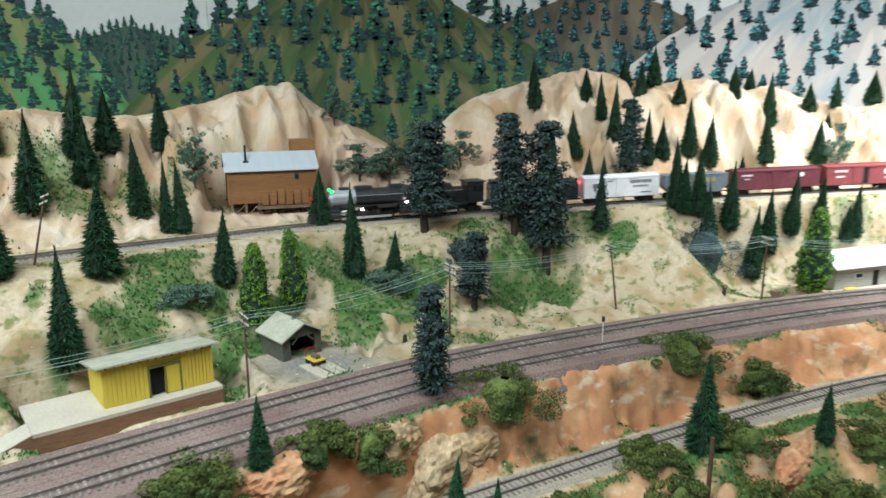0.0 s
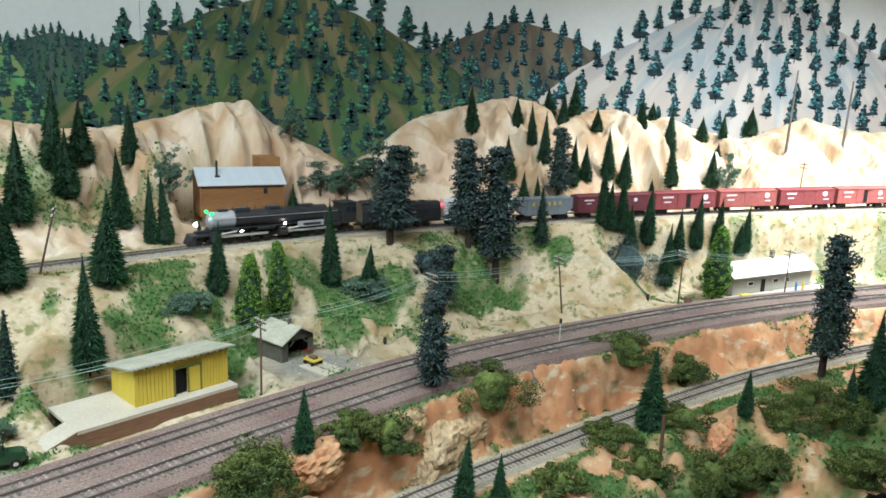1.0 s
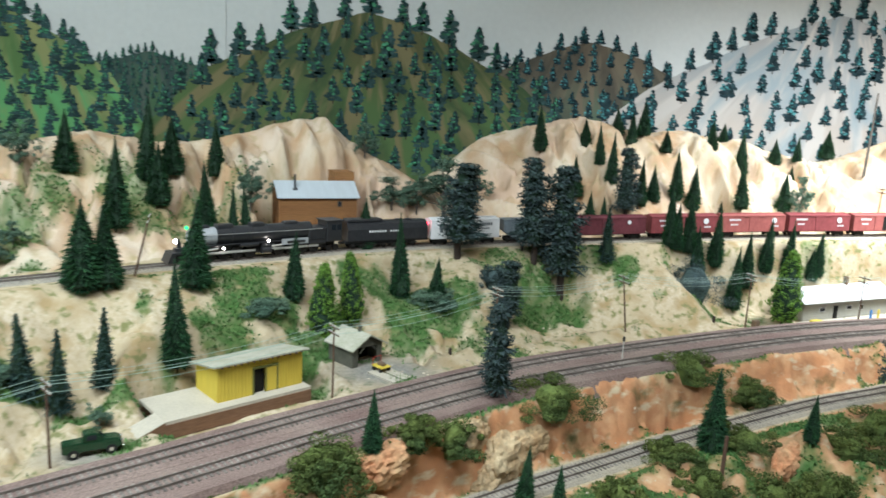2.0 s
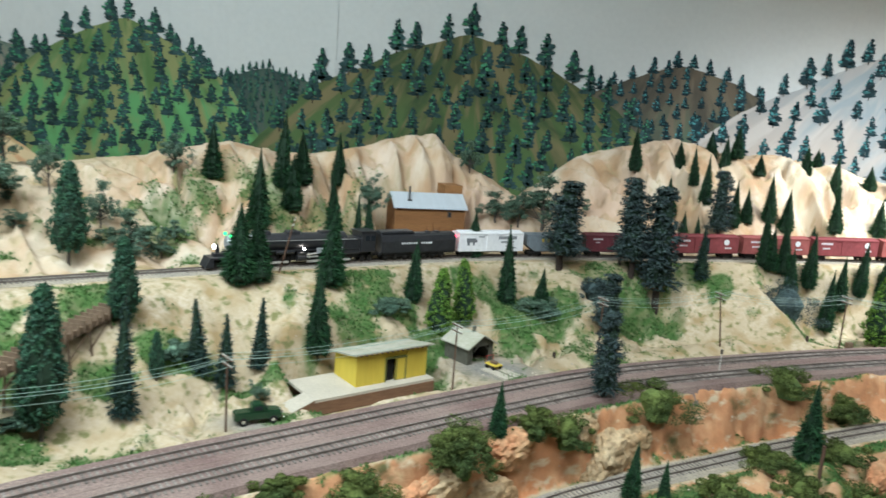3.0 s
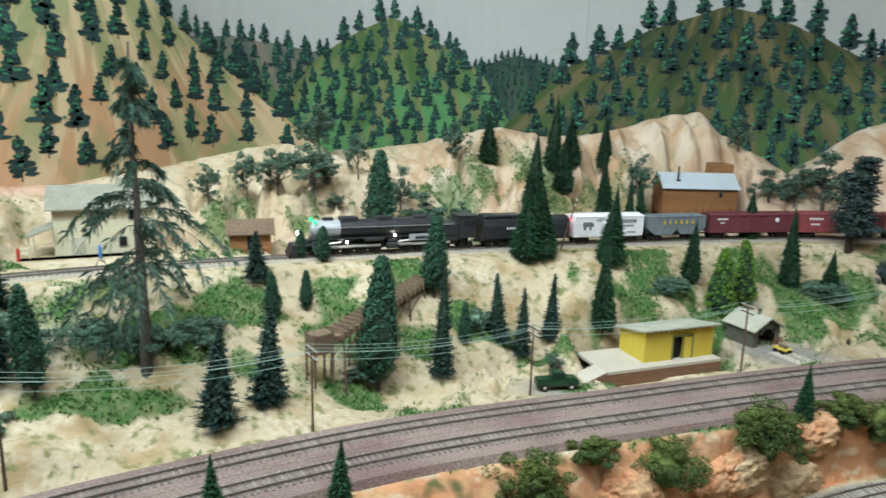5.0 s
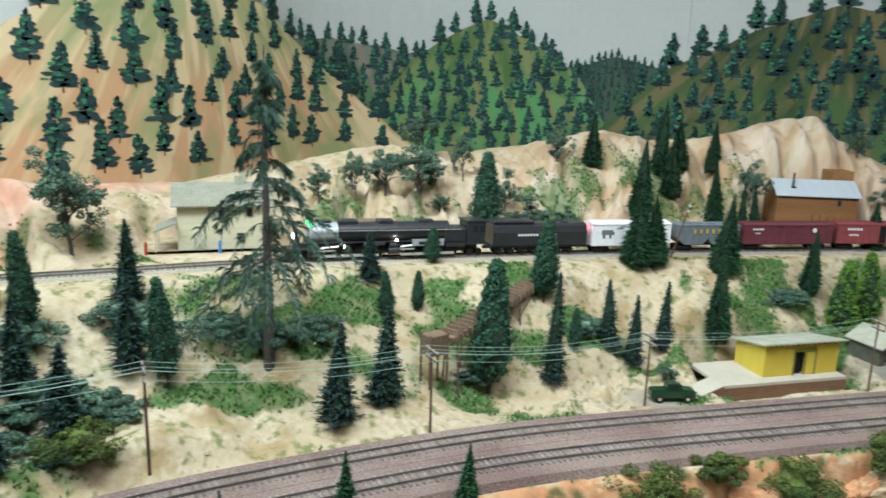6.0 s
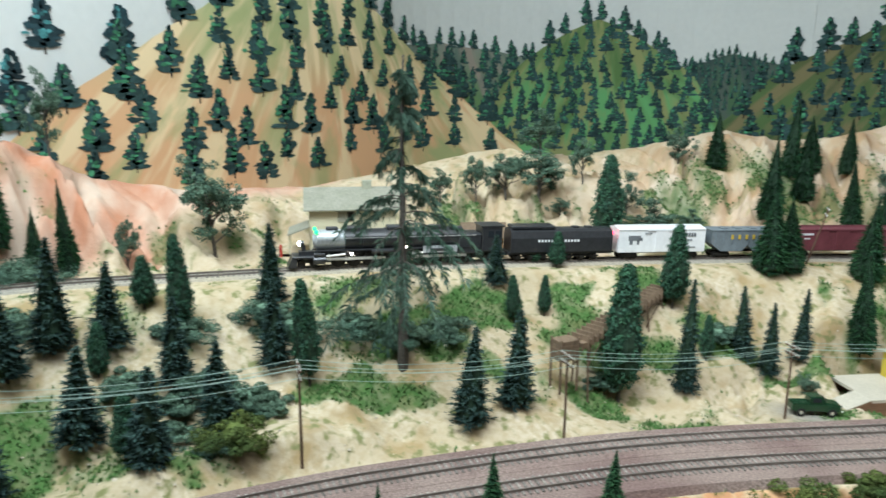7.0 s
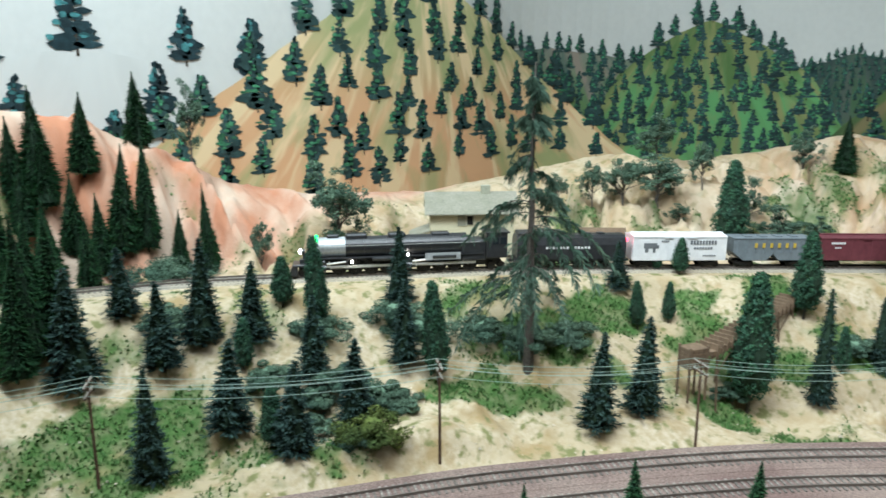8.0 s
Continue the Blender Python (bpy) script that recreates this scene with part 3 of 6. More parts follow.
def track(line, label, ballast, width=0.026, deep=0.03, top=-0.0034, single=False):
    ob = empty("track", label, "railway track", kind="structure")
    V, F = sweep(line, [(width + 0.012, -deep), (width, top), (-width, top), (-width - 0.012, -deep)])
    from_arrays("roadbed", V, F, [ballast], ob)
    P, g = even(line, 0.0068)
    V, F = [], []
    one = None
    for p, d in zip(P, g):
        j, lift = random.uniform(-0.0008, 0.0008), random.uniform(-0.0002, 0.0002)
        if single and -0.95 < p[0] < -0.05:
            if one is None:
                bm = box(bmesh.new(), -0.0012, 0.0012, -0.0150, 0.0150, -0.006, -0.0024, bevel=0.0003)
                tie = one = part("tie", bm, "tie_single", ob)
            else:
                tie = new("tie", one.data)
                tie.parent = ob
            tie.matrix_basis = pose(p[0] - d[1] * j, p[1] + d[0] * j, p[2] + lift, 0, 0, math.degrees(math.atan2(d[1], d[0])) + random.uniform(-1.5, 1.5))
            continue
        i = len(V)
        for h in (-0.006, -0.0024 + lift):
            for a, c in ((-1, -1), (1, -1), (1, 1), (-1, 1)):
                l, w = a * 0.0012, c * 0.0150 + j
                V.append((p[0] + d[0] * l - d[1] * w, p[1] + d[1] * l + d[0] * w, p[2] + h))
        F += [(i + 4, i + 5, i + 6, i + 7), (i, i + 1, i + 5, i + 4), (i + 1, i + 2, i + 6, i + 5), (i + 2, i + 3, i + 7, i + 6), (i + 3, i, i + 4, i + 7)]
    tagged(from_arrays("ties", V, F, ["tie"], ob), kind="stuff")
    for side in (-1, 1):
        V, F = sweep(line, [(side * 0.00825 - 0.0005, -0.0026), (side * 0.00825 - 0.0005, 0), (side * 0.00825 + 0.0005, 0), (side * 0.00825 + 0.0005, -0.0026)], 0.015)
        from_arrays("rail", V, F, ["rail"], ob)
    return ob


track(MAIN, "main line track on purple-brown ballast", "ballast", 0.028, single=True)
track(FRONT, "main line track on purple-brown ballast at the cliff edge", "ballast", 0.033, 0.03, -0.0038, True)
track(BACK, "upper line track on pale grey ballast", "ballast_grey", 0.022, 0.016)
track(LOWER, "branch track on grey ballast below the rock cut", "ballast_grey", 0.020, 0.014)


# ---- painted backdrop ----
def wall_place(u, z, proud):
    """A place on the curved wall: u runs along it, proud lies before it."""
    if u < 2.6:
        return (-1.65 + proud, -1.2 + u, z)
    a = (u - 2.6) / 0.75
    if a < math.pi / 2:
        return (-0.9 - (0.75 - proud) * math.cos(a), 1.4 + (0.75 - proud) * math.sin(a), z)
    return (-0.9 + (u - 2.6 - 0.75 * math.pi / 2), 2.15 - proud, z)


def hill_paint(name, high, low, streak, dark):
    mat = bpy.data.materials.new(name)
    mat.use_nodes = True
    N, L = mat.node_tree.nodes, mat.node_tree.links
    b = N["Principled BSDF"]
    b.inputs["Roughness"].default_value, b.inputs["Specular IOR Level"].default_value = 0.85, 0.2
    uv = N.new("ShaderNodeUVMap")
    sep = N.new("ShaderNodeSeparateXYZ")
    L.new(uv.outputs[0], sep.inputs[0])

    def noise_at(sx, sy, detail, lo, hi):
        mp, t, r = N.new("ShaderNodeMapping"), N.new("ShaderNodeTexNoise"), N.new("ShaderNodeMapRange")
        mp.inputs["Scale"].default_value = (sx, sy, 1)
        t.inputs["Scale"].default_value, t.inputs["Detail"].default_value, t.inputs["Distortion"].default_value = 1, detail, 0.6
        r.inputs["From Min"].default_value, r.inputs["From Max"].default_value = lo, hi
        L.new(uv.outputs[0], mp.inputs[0])
        L.new(mp.outputs[0], t.inputs["Vector"])
        L.new(t.outputs["Fac"], r.inputs["Value"])
        return r.outputs[0]

    def mix(fac, a, c):
        x = N.new("ShaderNodeMix")
        x.data_type = "RGBA"
        for key, v in (("Factor", fac), ("A", a), ("B", c)):
            if isinstance(v, tuple):
                x.inputs[key].default_value = (*v, 1)
            else:
                L.new(v, x.inputs[key])
        return x.outputs["Result"]
    fall = N.new("ShaderNodeMapRange")
    fall.inputs["From Min"].default_value, fall.inputs["From Max"].default_value = 1.36, 1.52
    L.new(sep.outputs["Y"], fall.inputs["Value"])
    col = mix(fall.outputs[0], low, high)
    col = mix(noise_at(24, 3, 4, 0.46, 0.56), col, streak)
    col = mix(noise_at(11, 4, 5, 0.48, 0.62), col, dark)
    L.new(col, b.inputs["Base Color"])
    return mat


def painted_hills():
    backdrop = empty("backdrop", "mural of forested hills painted on the room wall", "backdrop", kind="structure")
    MAT["paint_dark"] = material("dark_tree_paint", (0.034, 0.080, 0.078), 0.85, grain=120, vary=0.4, bump=0, island=0.4)
    MAT["paint_leaf"] = material("green_tree_paint", (0.06, 0.25, 0.13), 0.85, grain=120, vary=0.4, bump=0, island=0.5)
    MAT["paint_teal"] = material("teal_tree_paint", (0.07, 0.26, 0.27), 0.85, grain=120, vary=0.4, bump=0, island=0.5)
    MAT["paint_navy"] = material("navy_tree_paint", (0.02, 0.05, 0.06), 0.85, grain=120, vary=0.4, bump=0, island=0.4)
    MAT["paint_trunk"] = material("trunk_paint", (0.06, 0.045, 0.03), 0.85, vary=0.3, bump=0)
    # middle, top height, half width, foot height, colours (high, low, streak, dark), layer, tree height, spacing, tree paints
    hills = [
        ("far_hill", 2.8, 1.515, 0.55, 1.44, (0.253, 0.265, 0.23), (0.138, 0.253, 0.103), (0.31, 0.265, 0.218), (0.115, 0.172, 0.138), 1, 0.058, 0.034, 0),
        ("blue_hill", 3.79, 1.495, 0.23, 1.42, (0.07, 0.105, 0.095), (0.07, 0.14, 0.075), (0.09, 0.12, 0.1), (0.05, 0.08, 0.075), 1, 0.028, 0.018, 0),
        ("brown_hill", 5.13, 1.598, 0.36, 1.46, (0.144, 0.113, 0.081), (0.108, 0.153, 0.104), (0.18, 0.149, 0.104), (0.09, 0.081, 0.063), 1, 0.05, 0.038, 1),
        ("grey_hill", 5.93, 1.722, 0.62, 1.46, (0.4, 0.39, 0.38), (0.48, 0.42, 0.37), (0.53, 0.49, 0.45), (0.31, 0.36, 0.38), 2, 0.085, 0.06, 1),
        ("green_hill", 3.36, 1.605, 0.31, 1.43, (0.196, 0.241, 0.098), (0.138, 0.38, 0.149), (0.276, 0.299, 0.127), (0.103, 0.196, 0.069), 2, 0.07, 0.04, 0),
        ("big_hill", 4.43, 1.64, 0.5, 1.44, (0.109, 0.109, 0.048), (0.095, 0.162, 0.062), (0.209, 0.18, 0.09), (0.057, 0.095, 0.043), 3, 0.09, 0.055, 0),
        ("orange_hill", 2.22, 1.665, 0.68, 1.33, (0.496, 0.484, 0.248), (0.755, 0.448, 0.248), (0.85, 0.661, 0.401), (0.401, 0.425, 0.201), 4, 0.094, 0.064, 0),
        ("white_hill", 1.40, 1.45, 0.62, 1.36, (0.65, 0.66, 0.64), (0.65, 0.66, 0.64), (0.66, 0.67, 0.65), (0.62, 0.63, 0.61), 1, 0.12, 0.10, 1),
        ("side_hill", 6.75, 1.60, 0.5, 1.42, (0.36, 0.33, 0.28), (0.42, 0.36, 0.28), (0.46, 0.40, 0.34), (0.28, 0.28, 0.26), 1, 0.085, 0.09, 1),
    ]
    rng = random.Random(7)

    def top(hill, u):
        _, mid, peak, half, foot = hill[:5]
        w = abs(u - mid) / half
        rough = 0.010 * noise.noise((u * 9, mid, 0)) + 0.004 * noise.noise((u * 40, mid, 3))
        return foot + (peak - foot) * (1 - w ** 1.3) + rough if w < 1 else foot - (w - 1) * 0.5 + rough

    for hill in hills:
        name, mid, peak, half, foot, high, low, streak, dark, layer, tall, gap, tone = hill
        bm = bmesh.new()
        uvl = bm.loops.layers.uv.new("UVMap")
        us = np.linspace(mid - half * 1.6, mid + half * 1.6, 90)
        proud = 0.0015 * layer
        cols = []
        for u in us:
            t = max(1.02, top(hill, u))
            cols.append([(bm.verts.new(wall_place(u, 1.0 + (t - 1.0) * k / 6, proud)), u, 1.0 + (t - 1.0) * k / 6) for k in range(7)])
        for a, c in zip(cols[:-1], cols[1:]):
            for k in range(6):
                quad = (a[k], c[k], c[k + 1], a[k + 1])
                fc = bm.faces.new([q[0] for q in quad])
                for lp, q in zip(fc.loops, quad):
                    lp[uvl].uv = ((q[1] - mid) / (peak + 0.22 - q[2]) * 0.35, q[2])
        MAT[name] = hill_paint(name + "_paint", high, low, streak, dark)
        part("painted_" + name, bm, name, backdrop)
        # painted trees
        V, F, I = [], [], []

        def poly(pts, slot, lift):
            i = len(V)
            V.extend(wall_place(a, b, lift) for a, b in pts)
            F.append(tuple(range(i, i + len(pts))))
            I.append(slot)

        def blob(u, z, rx, rz, slot, lift):
            m = 9
            poly([(u + rx * rng.uniform(0.65, 1.25) * math.cos(2 * math.pi * k / m), z + rz * rng.uniform(0.65, 1.25) * math.sin(2 * math.pi * k / m)) for k in range(m)], slot, lift)

        # the side wall is seen aslant, and its trees are painted broader
        stretch = 1.38 - 0.33 * min(1, max(0, (mid - 2.2) / 1.4))
        spots = []
        for _ in range(9000):
            uu = mid + half * rng.uniform(-1.2, 1.2)
            crown = top(hill, uu)
            zz = crown - (rng.uniform(0, 0.5) if rng.random() < 0.85 else rng.uniform(0, 0.01))
            if zz < 1.16 or any(h[9] > layer and zz + tall * 0.2 < top(h, uu) for h in hills):
                continue
            if all(((uu - a) / stretch) ** 2 + (zz - b) ** 2 > gap * gap for a, b in spots):
                spots.append((uu, zz))
        spots.sort(key=lambda p: -p[1])
        for count, (uu, zz) in enumerate(spots):
            t = tall * rng.uniform(0.75, 1.15)
            lift = 0.0015 * layer + 0.0006 + 0.0007 * (count % 3)
            wide = t * rng.uniform(0.30, 0.37) * stretch
            poly([(uu - 0.022 * t, zz - 0.02 * t), (uu + 0.022 * t, zz - 0.02 * t), (uu + 0.016 * t, zz + 0.8 * t), (uu - 0.016 * t, zz + 0.8 * t)], 0, lift)
            for k in range(9):
                h = 0.15 + 0.82 * k / 8
                r = wide * (1.10 - h) ** 0.72 * rng.uniform(0.75, 1.12)
                o = r * rng.uniform(-0.18, 0.18)
                for c in (-1, 1):
                    blob(uu + o + c * r * rng.uniform(0.15, 0.55), zz + (h + rng.uniform(-0.02, 0.02)) * t, r * rng.uniform(0.45, 0.7), t * rng.uniform(0.05, 0.10), 1, lift + 0.00003 * (k + 1))
            for k in range(13):
                h = rng.uniform(0.24, 1.0)
                r = wide * (1.12 - h) ** 0.72
                blob(uu - r * rng.uniform(-0.35, 0.95), zz + h * t, r * rng.uniform(0.14, 0.32), t * rng.uniform(0.022, 0.05), 2, lift + 0.00030 + 0.00003 * k)
        me = bpy.data.meshes.new("painted_trees")
        me.from_pydata(V, [], F)
        for m in ("paint_trunk", "paint_navy" if tone else "paint_dark", "paint_teal" if tone else "paint_leaf"):
            me.materials.append(MAT[m])
        me.polygons.foreach_set("material_index", I)
        ob = new("painted_trees", me)
        ob.parent = backdrop
        tagged(ob, kind="stuff")


painted_hills()


# ---- trees ----
def cloud_faces(V, F, rng, centre, radius, count, size, flat=1.0):
    """Small leaf faces scattered in and on a lump."""
    for _ in range(count):
        d = Vector((rng.gauss(0, 1), rng.gauss(0, 1), rng.gauss(0, 1)))
        d.normalize()
        r = rng.uniform(0.45, 1.0) ** 0.5
        p = Vector(centre) + Vector((d.x * radius * r, d.y * radius * r, d.z * radius * flat * r))
        a = Vector((rng.gauss(0, 1), rng.gauss(0, 1), rng.gauss(0, 1))).normalized() * size * rng.uniform(0.6, 1.3)
        b = a.cross(d + Vector((0.01, 0.02, 0.03))).normalized() * size * rng.uniform(0.5, 1.1)
        i = len(V)
        V.extend((p - a, p + b, p + a, p - b))
        F.append((i, i + 1, i + 2, i + 3))


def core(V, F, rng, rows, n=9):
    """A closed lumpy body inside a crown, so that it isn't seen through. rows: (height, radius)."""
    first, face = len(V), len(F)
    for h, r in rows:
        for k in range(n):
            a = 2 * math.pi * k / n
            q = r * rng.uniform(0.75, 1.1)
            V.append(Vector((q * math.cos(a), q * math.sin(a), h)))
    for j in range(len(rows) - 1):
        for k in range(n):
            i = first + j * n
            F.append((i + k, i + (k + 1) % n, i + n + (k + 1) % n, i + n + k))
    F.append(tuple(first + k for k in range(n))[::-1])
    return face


def strand(V, F, p, d, length, width, droop):
    """A needle branch: a narrow leaf that tapers to a point."""
    d = d.normalized()
    side = d.cross(Vector((0, 0, 1))).normalized() * width
    q = p + d * length * 0.55 + Vector((0, 0, droop * length * 0.25))
    e = p + d * length + Vector((0, 0, -droop * length))
    i = len(V)
    V.extend((p - side * 0.4, p + side * 0.4, q + side, e, q - side))
    F.append((i, i + 1, i + 2, i + 3, i + 4))


def trunk_bm(rng, h0, h1, r0, r1, lean=0.0):
    bm = bmesh.new()
    p = Vector((0, 0, -0.03))
    n = 5
    for k in range(n):
        q = Vector((rng.uniform(-1, 1) * r0 * 0.5 + lean * (k + 1) / n, rng.uniform(-1, 1) * r0 * 0.5, h0 + (h1 - h0) * (k + 1) / n))
        ra, rb = r0 + (r1 - r0) * k / n, r0 + (r1 - r0) * (k + 1) / n
        rod(bm, p, q, ra, rb, 7)
        p = q
    return bm


def make_tree(kind, seed):
    """A tree of unit height standing on its origin."""
    rng = random.Random(seed)
    V, F = [], []
    inner = None
    if kind == "green":
        def rad(h):
            return 0.20 * (1 - h) ** 0.85 * (0.72 + 0.28 * min(1, (h - 0.02) / 0.10))
        for j in range(84):
            h = 0.03 + 0.95 * j / 83
            m = max(9, int(34 * (1 - h) + 8))
            swell = rng.uniform(0.74, 1.18)
            for k in range(m):
                a = rng.uniform(0, 2 * math.pi)
                d = Vector((math.cos(a), math.sin(a), rng.uniform(-0.15, 0.35)))
                strand(V, F, Vector((0, 0, h)) + d * rad(h) * 0.35, d, rad(h) * swell * rng.uniform(0.45, 0.80), 0.0075, rng.uniform(0.02, 0.20))
        for k in range(5):
            strand(V, F, Vector((0, 0, 0.94)), Vector((rng.uniform(-.2, .2), rng.uniform(-.2, .2), 1)), 0.06, 0.006, 0)
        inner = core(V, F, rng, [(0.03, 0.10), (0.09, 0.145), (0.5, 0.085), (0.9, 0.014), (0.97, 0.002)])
        mats, trunk, label = "needle", trunk_bm(rng, 0, 0.95, 0.016, 0.004), "green bristly model conifer on the hillside"
    elif kind == "blue":
        wide = rng.uniform(0.19, 0.21)
        for j in range(40):
            h = 0.05 + 0.90 * j / 39
            r = wide * (1 - h) ** 0.72 * (0.82 + 0.30 * rng.random())
            m = max(6, int(13 * (1 - h) + 5))
            for k in range(m):
                a = rng.uniform(0, 2 * math.pi)
                d = Vector((math.cos(a), math.sin(a), rng.uniform(-0.20, 0.25)))
                ln = r * rng.uniform(0.65, 1.05)
                for c in range(8):
                    o = Vector((0, 0, h)) + d * ln * (0.25 + 0.085 * c)
                    e = d + Vector((rng.uniform(-0.9, 0.9), rng.uniform(-0.9, 0.9), rng.uniform(-0.4, 0.6)))
                    strand(V, F, o, e, ln * 0.24 + 0.012, 0.0062, rng.uniform(0.0, 0.3))
        inner = core(V, F, rng, [(0.06, wide * 0.4), (0.14, wide * 0.6), (0.5, wide * 0.38), (0.9, 0.018), (0.97, 0.002)])
        mats, trunk, label = "needle_blue", trunk_bm(rng, 0, 0.95, 0.02, 0.005), "blue-green model spruce with ragged drooping branches"
    elif kind == "dark":
        lumps = 15
        for j in range(lumps):
            h = 0.22 + 0.73 * j / (lumps - 1)
            r = 0.15 * (1.05 - 0.5 * (h - 0.2) / 0.8) * rng.uniform(0.8, 1.2)
            cx, cy = rng.uniform(-0.03, 0.03), rng.uniform(-0.03, 0.03)
            cloud_faces(V, F, rng, (cx, cy, h), r, 230, 0.0105, 0.45)
            for _ in range(22):
                a = rng.uniform(0, 2 * math.pi)
                strand(V, F, Vector((cx, cy, h)), Vector((math.cos(a), math.sin(a), rng.uniform(-.2, .2))), r * rng.uniform(0.8, 1.12), 0.012, 0.1)
        inner = core(V, F, rng, [(0.19, 0.03), (0.24, 0.09), (0.6, 0.07), (0.93, 0.045), (0.98, 0.005)])
        mats, trunk, label = "needle_dark", trunk_bm(rng, 0, 0.9, 0.026, 0.008), "tall dark blue-grey model pine with layered foam foliage"
    elif kind in ("lime", "leafy"):
        low = 0.03 if kind == "lime" else 0.13

        def rad(h):
            u = (h - low) / (1 - low)
            return 0.225 * min(1, 0.35 + 0.65 * (u / 0.22)) * (1 - u) ** 0.62 + 0.008
        clumps = 250
        for j in range(clumps):
            h = low + 0.02 + (0.97 - low) * (j + rng.random()) / clumps
            a = 2.4 * j + rng.uniform(-0.5, 0.5)
            q = rad(h) * rng.uniform(0.62, 0.94)
            cloud_faces(V, F, rng, (q * math.cos(a), q * math.sin(a), h), rng.uniform(0.026, 0.046), 30, 0.0105, 0.9)
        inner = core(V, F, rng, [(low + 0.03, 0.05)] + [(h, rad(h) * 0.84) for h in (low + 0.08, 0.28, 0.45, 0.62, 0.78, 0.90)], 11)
        mats = "leaf_lime" if kind == "lime" else "leaf_dark"
        trunk, label = trunk_bm(rng, 0, 0.8, 0.018, 0.006), ("lime-green leafy model tree with a dense pointed crown" if kind == "lime" else "dense dark green pointed leafy model tree with a thin trunk")
    elif kind == "oak":
        trunk = trunk_bm(rng, 0, 0.62, 0.024, 0.010, rng.uniform(-0.05, 0.05))
        for k in range(17):
            a = 2.4 * k + rng.uniform(-0.4, 0.4)
            h0 = rng.uniform(0.12, 0.6)
            q = rng.uniform(0.12, 0.40) * (1.15 - h0)
            tip = Vector((math.cos(a) * q, math.sin(a) * q, min(0.93, h0 + rng.uniform(0.10, 0.38))))
            rod(trunk, (0, 0, h0), tip, 0.010, 0.004, 5)
            for c in range(6):
                o = tip + Vector((rng.gauss(0, 0.05), rng.gauss(0, 0.05), rng.gauss(0, 0.06)))
                cloud_faces(V, F, rng, o, rng.uniform(0.04, 0.085), 64, 0.0135, 0.8)
        for c in range(9):
            cloud_faces(V, F, rng, (rng.gauss(0, 0.06), rng.gauss(0, 0.06), rng.uniform(0.55, 0.97)), rng.uniform(0.05, 0.09), 64, 0.0135, 0.9)
        mats, label = "leaf_grey", "grey-green open-crowned model oak on the slope"
    tree = empty({"green": "conifer", "blue": "spruce", "dark": "pine", "lime": "leafy_tree", "leafy": "leafy_tree", "oak": "oak_tree"}[kind], label, "tree", group={"green": "bristly conifers", "blue": "ragged spruces", "dark": "foam pines", "lime": "leafy trees", "leafy": "leafy trees", "oak": "open oaks"}[kind])
    part("trunk", trunk, "bark_grey" if kind in ("oak", "leafy") else "bark", tree)
    me = bpy.data.meshes.new("crown")
    me.from_pydata([tuple(v) for v in V], [], F)
    me.materials.append(MAT[mats])
    # the core's darker green stands in for shade deep in the crown
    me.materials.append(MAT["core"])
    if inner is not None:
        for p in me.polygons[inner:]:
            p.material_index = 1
    c = new("crown", me)
    c.parent = tree
    return tree


FIRST = {}


# width of each kind's first shape for a height of one
SPREAD = dict(green=0.41, blue=0.37, dark=0.30, lime=0.47, leafy=0.49, oak=0.66)


def plant(kind, x, y, tall, wide=None, lean=0.0):
    """One tree on the ground, taken from three shapes of its kind."""
    rng = random.Random(int(1000 * (x + 5) + 77 * y * 1000))
    v = rng.randrange(3)
    w = tall * rng.uniform(0.95, 1.05) if wide is None else min(1.7 * tall, max(0.6 * tall, wide / SPREAD[kind]))
    m = pose(x, y, height(x, y) - 0.002, rng.uniform(-3, 3), lean + rng.uniform(-3, 3), rng.uniform(0, 360) if not lean else 0) @ Matrix.Diagonal((w, w, tall, 1))
    if (kind, v) not in FIRST:
        tree = make_tree(kind, hash_of(kind) + v)
        FIRST[kind, v] = tree
        tree.matrix_basis = m
        return tree
    tree = copy_thing(FIRST[kind, v], Matrix())
    tree.matrix_basis = m
    return tree


def hash_of(word):
    return sum(ord(c) * (k + 3) for k, c in enumerate(word))


def bushes(rows, mat, label, name="bush", group="foam bushes"):
    for x, y, w, h in rows:
        rng = random.Random(int(x * 1000) + int(y * 977))
        V, F = [], []
        for k in range(44):
            a, r = rng.uniform(0, 2 * math.pi), rng.uniform(0.05, 0.52) * w
            cloud_faces(V, F, rng, (r * math.cos(a), r * math.sin(a), h * rng.uniform(0.02, 0.8) * (1 - 0.9 * r / w)), rng.uniform(0.07, 0.17) * w, 240, 0.00125, 0.7 * h / w + 0.15)
        core(V, F, rng, [(-0.01, w * 0.20), (h * 0.3, w * 0.22), (h * 0.5, w * 0.15), (h * 0.6, w * 0.05)])
        me = bpy.data.meshes.new(name)
        me.from_pydata([tuple(v) for v in V], [], F)
        me.materials.append(MAT[mat])
        ob = new(name, me)
        ob.location = (x, y, height(x, y) - 0.003)
        tagged(ob, label, "bush", group)


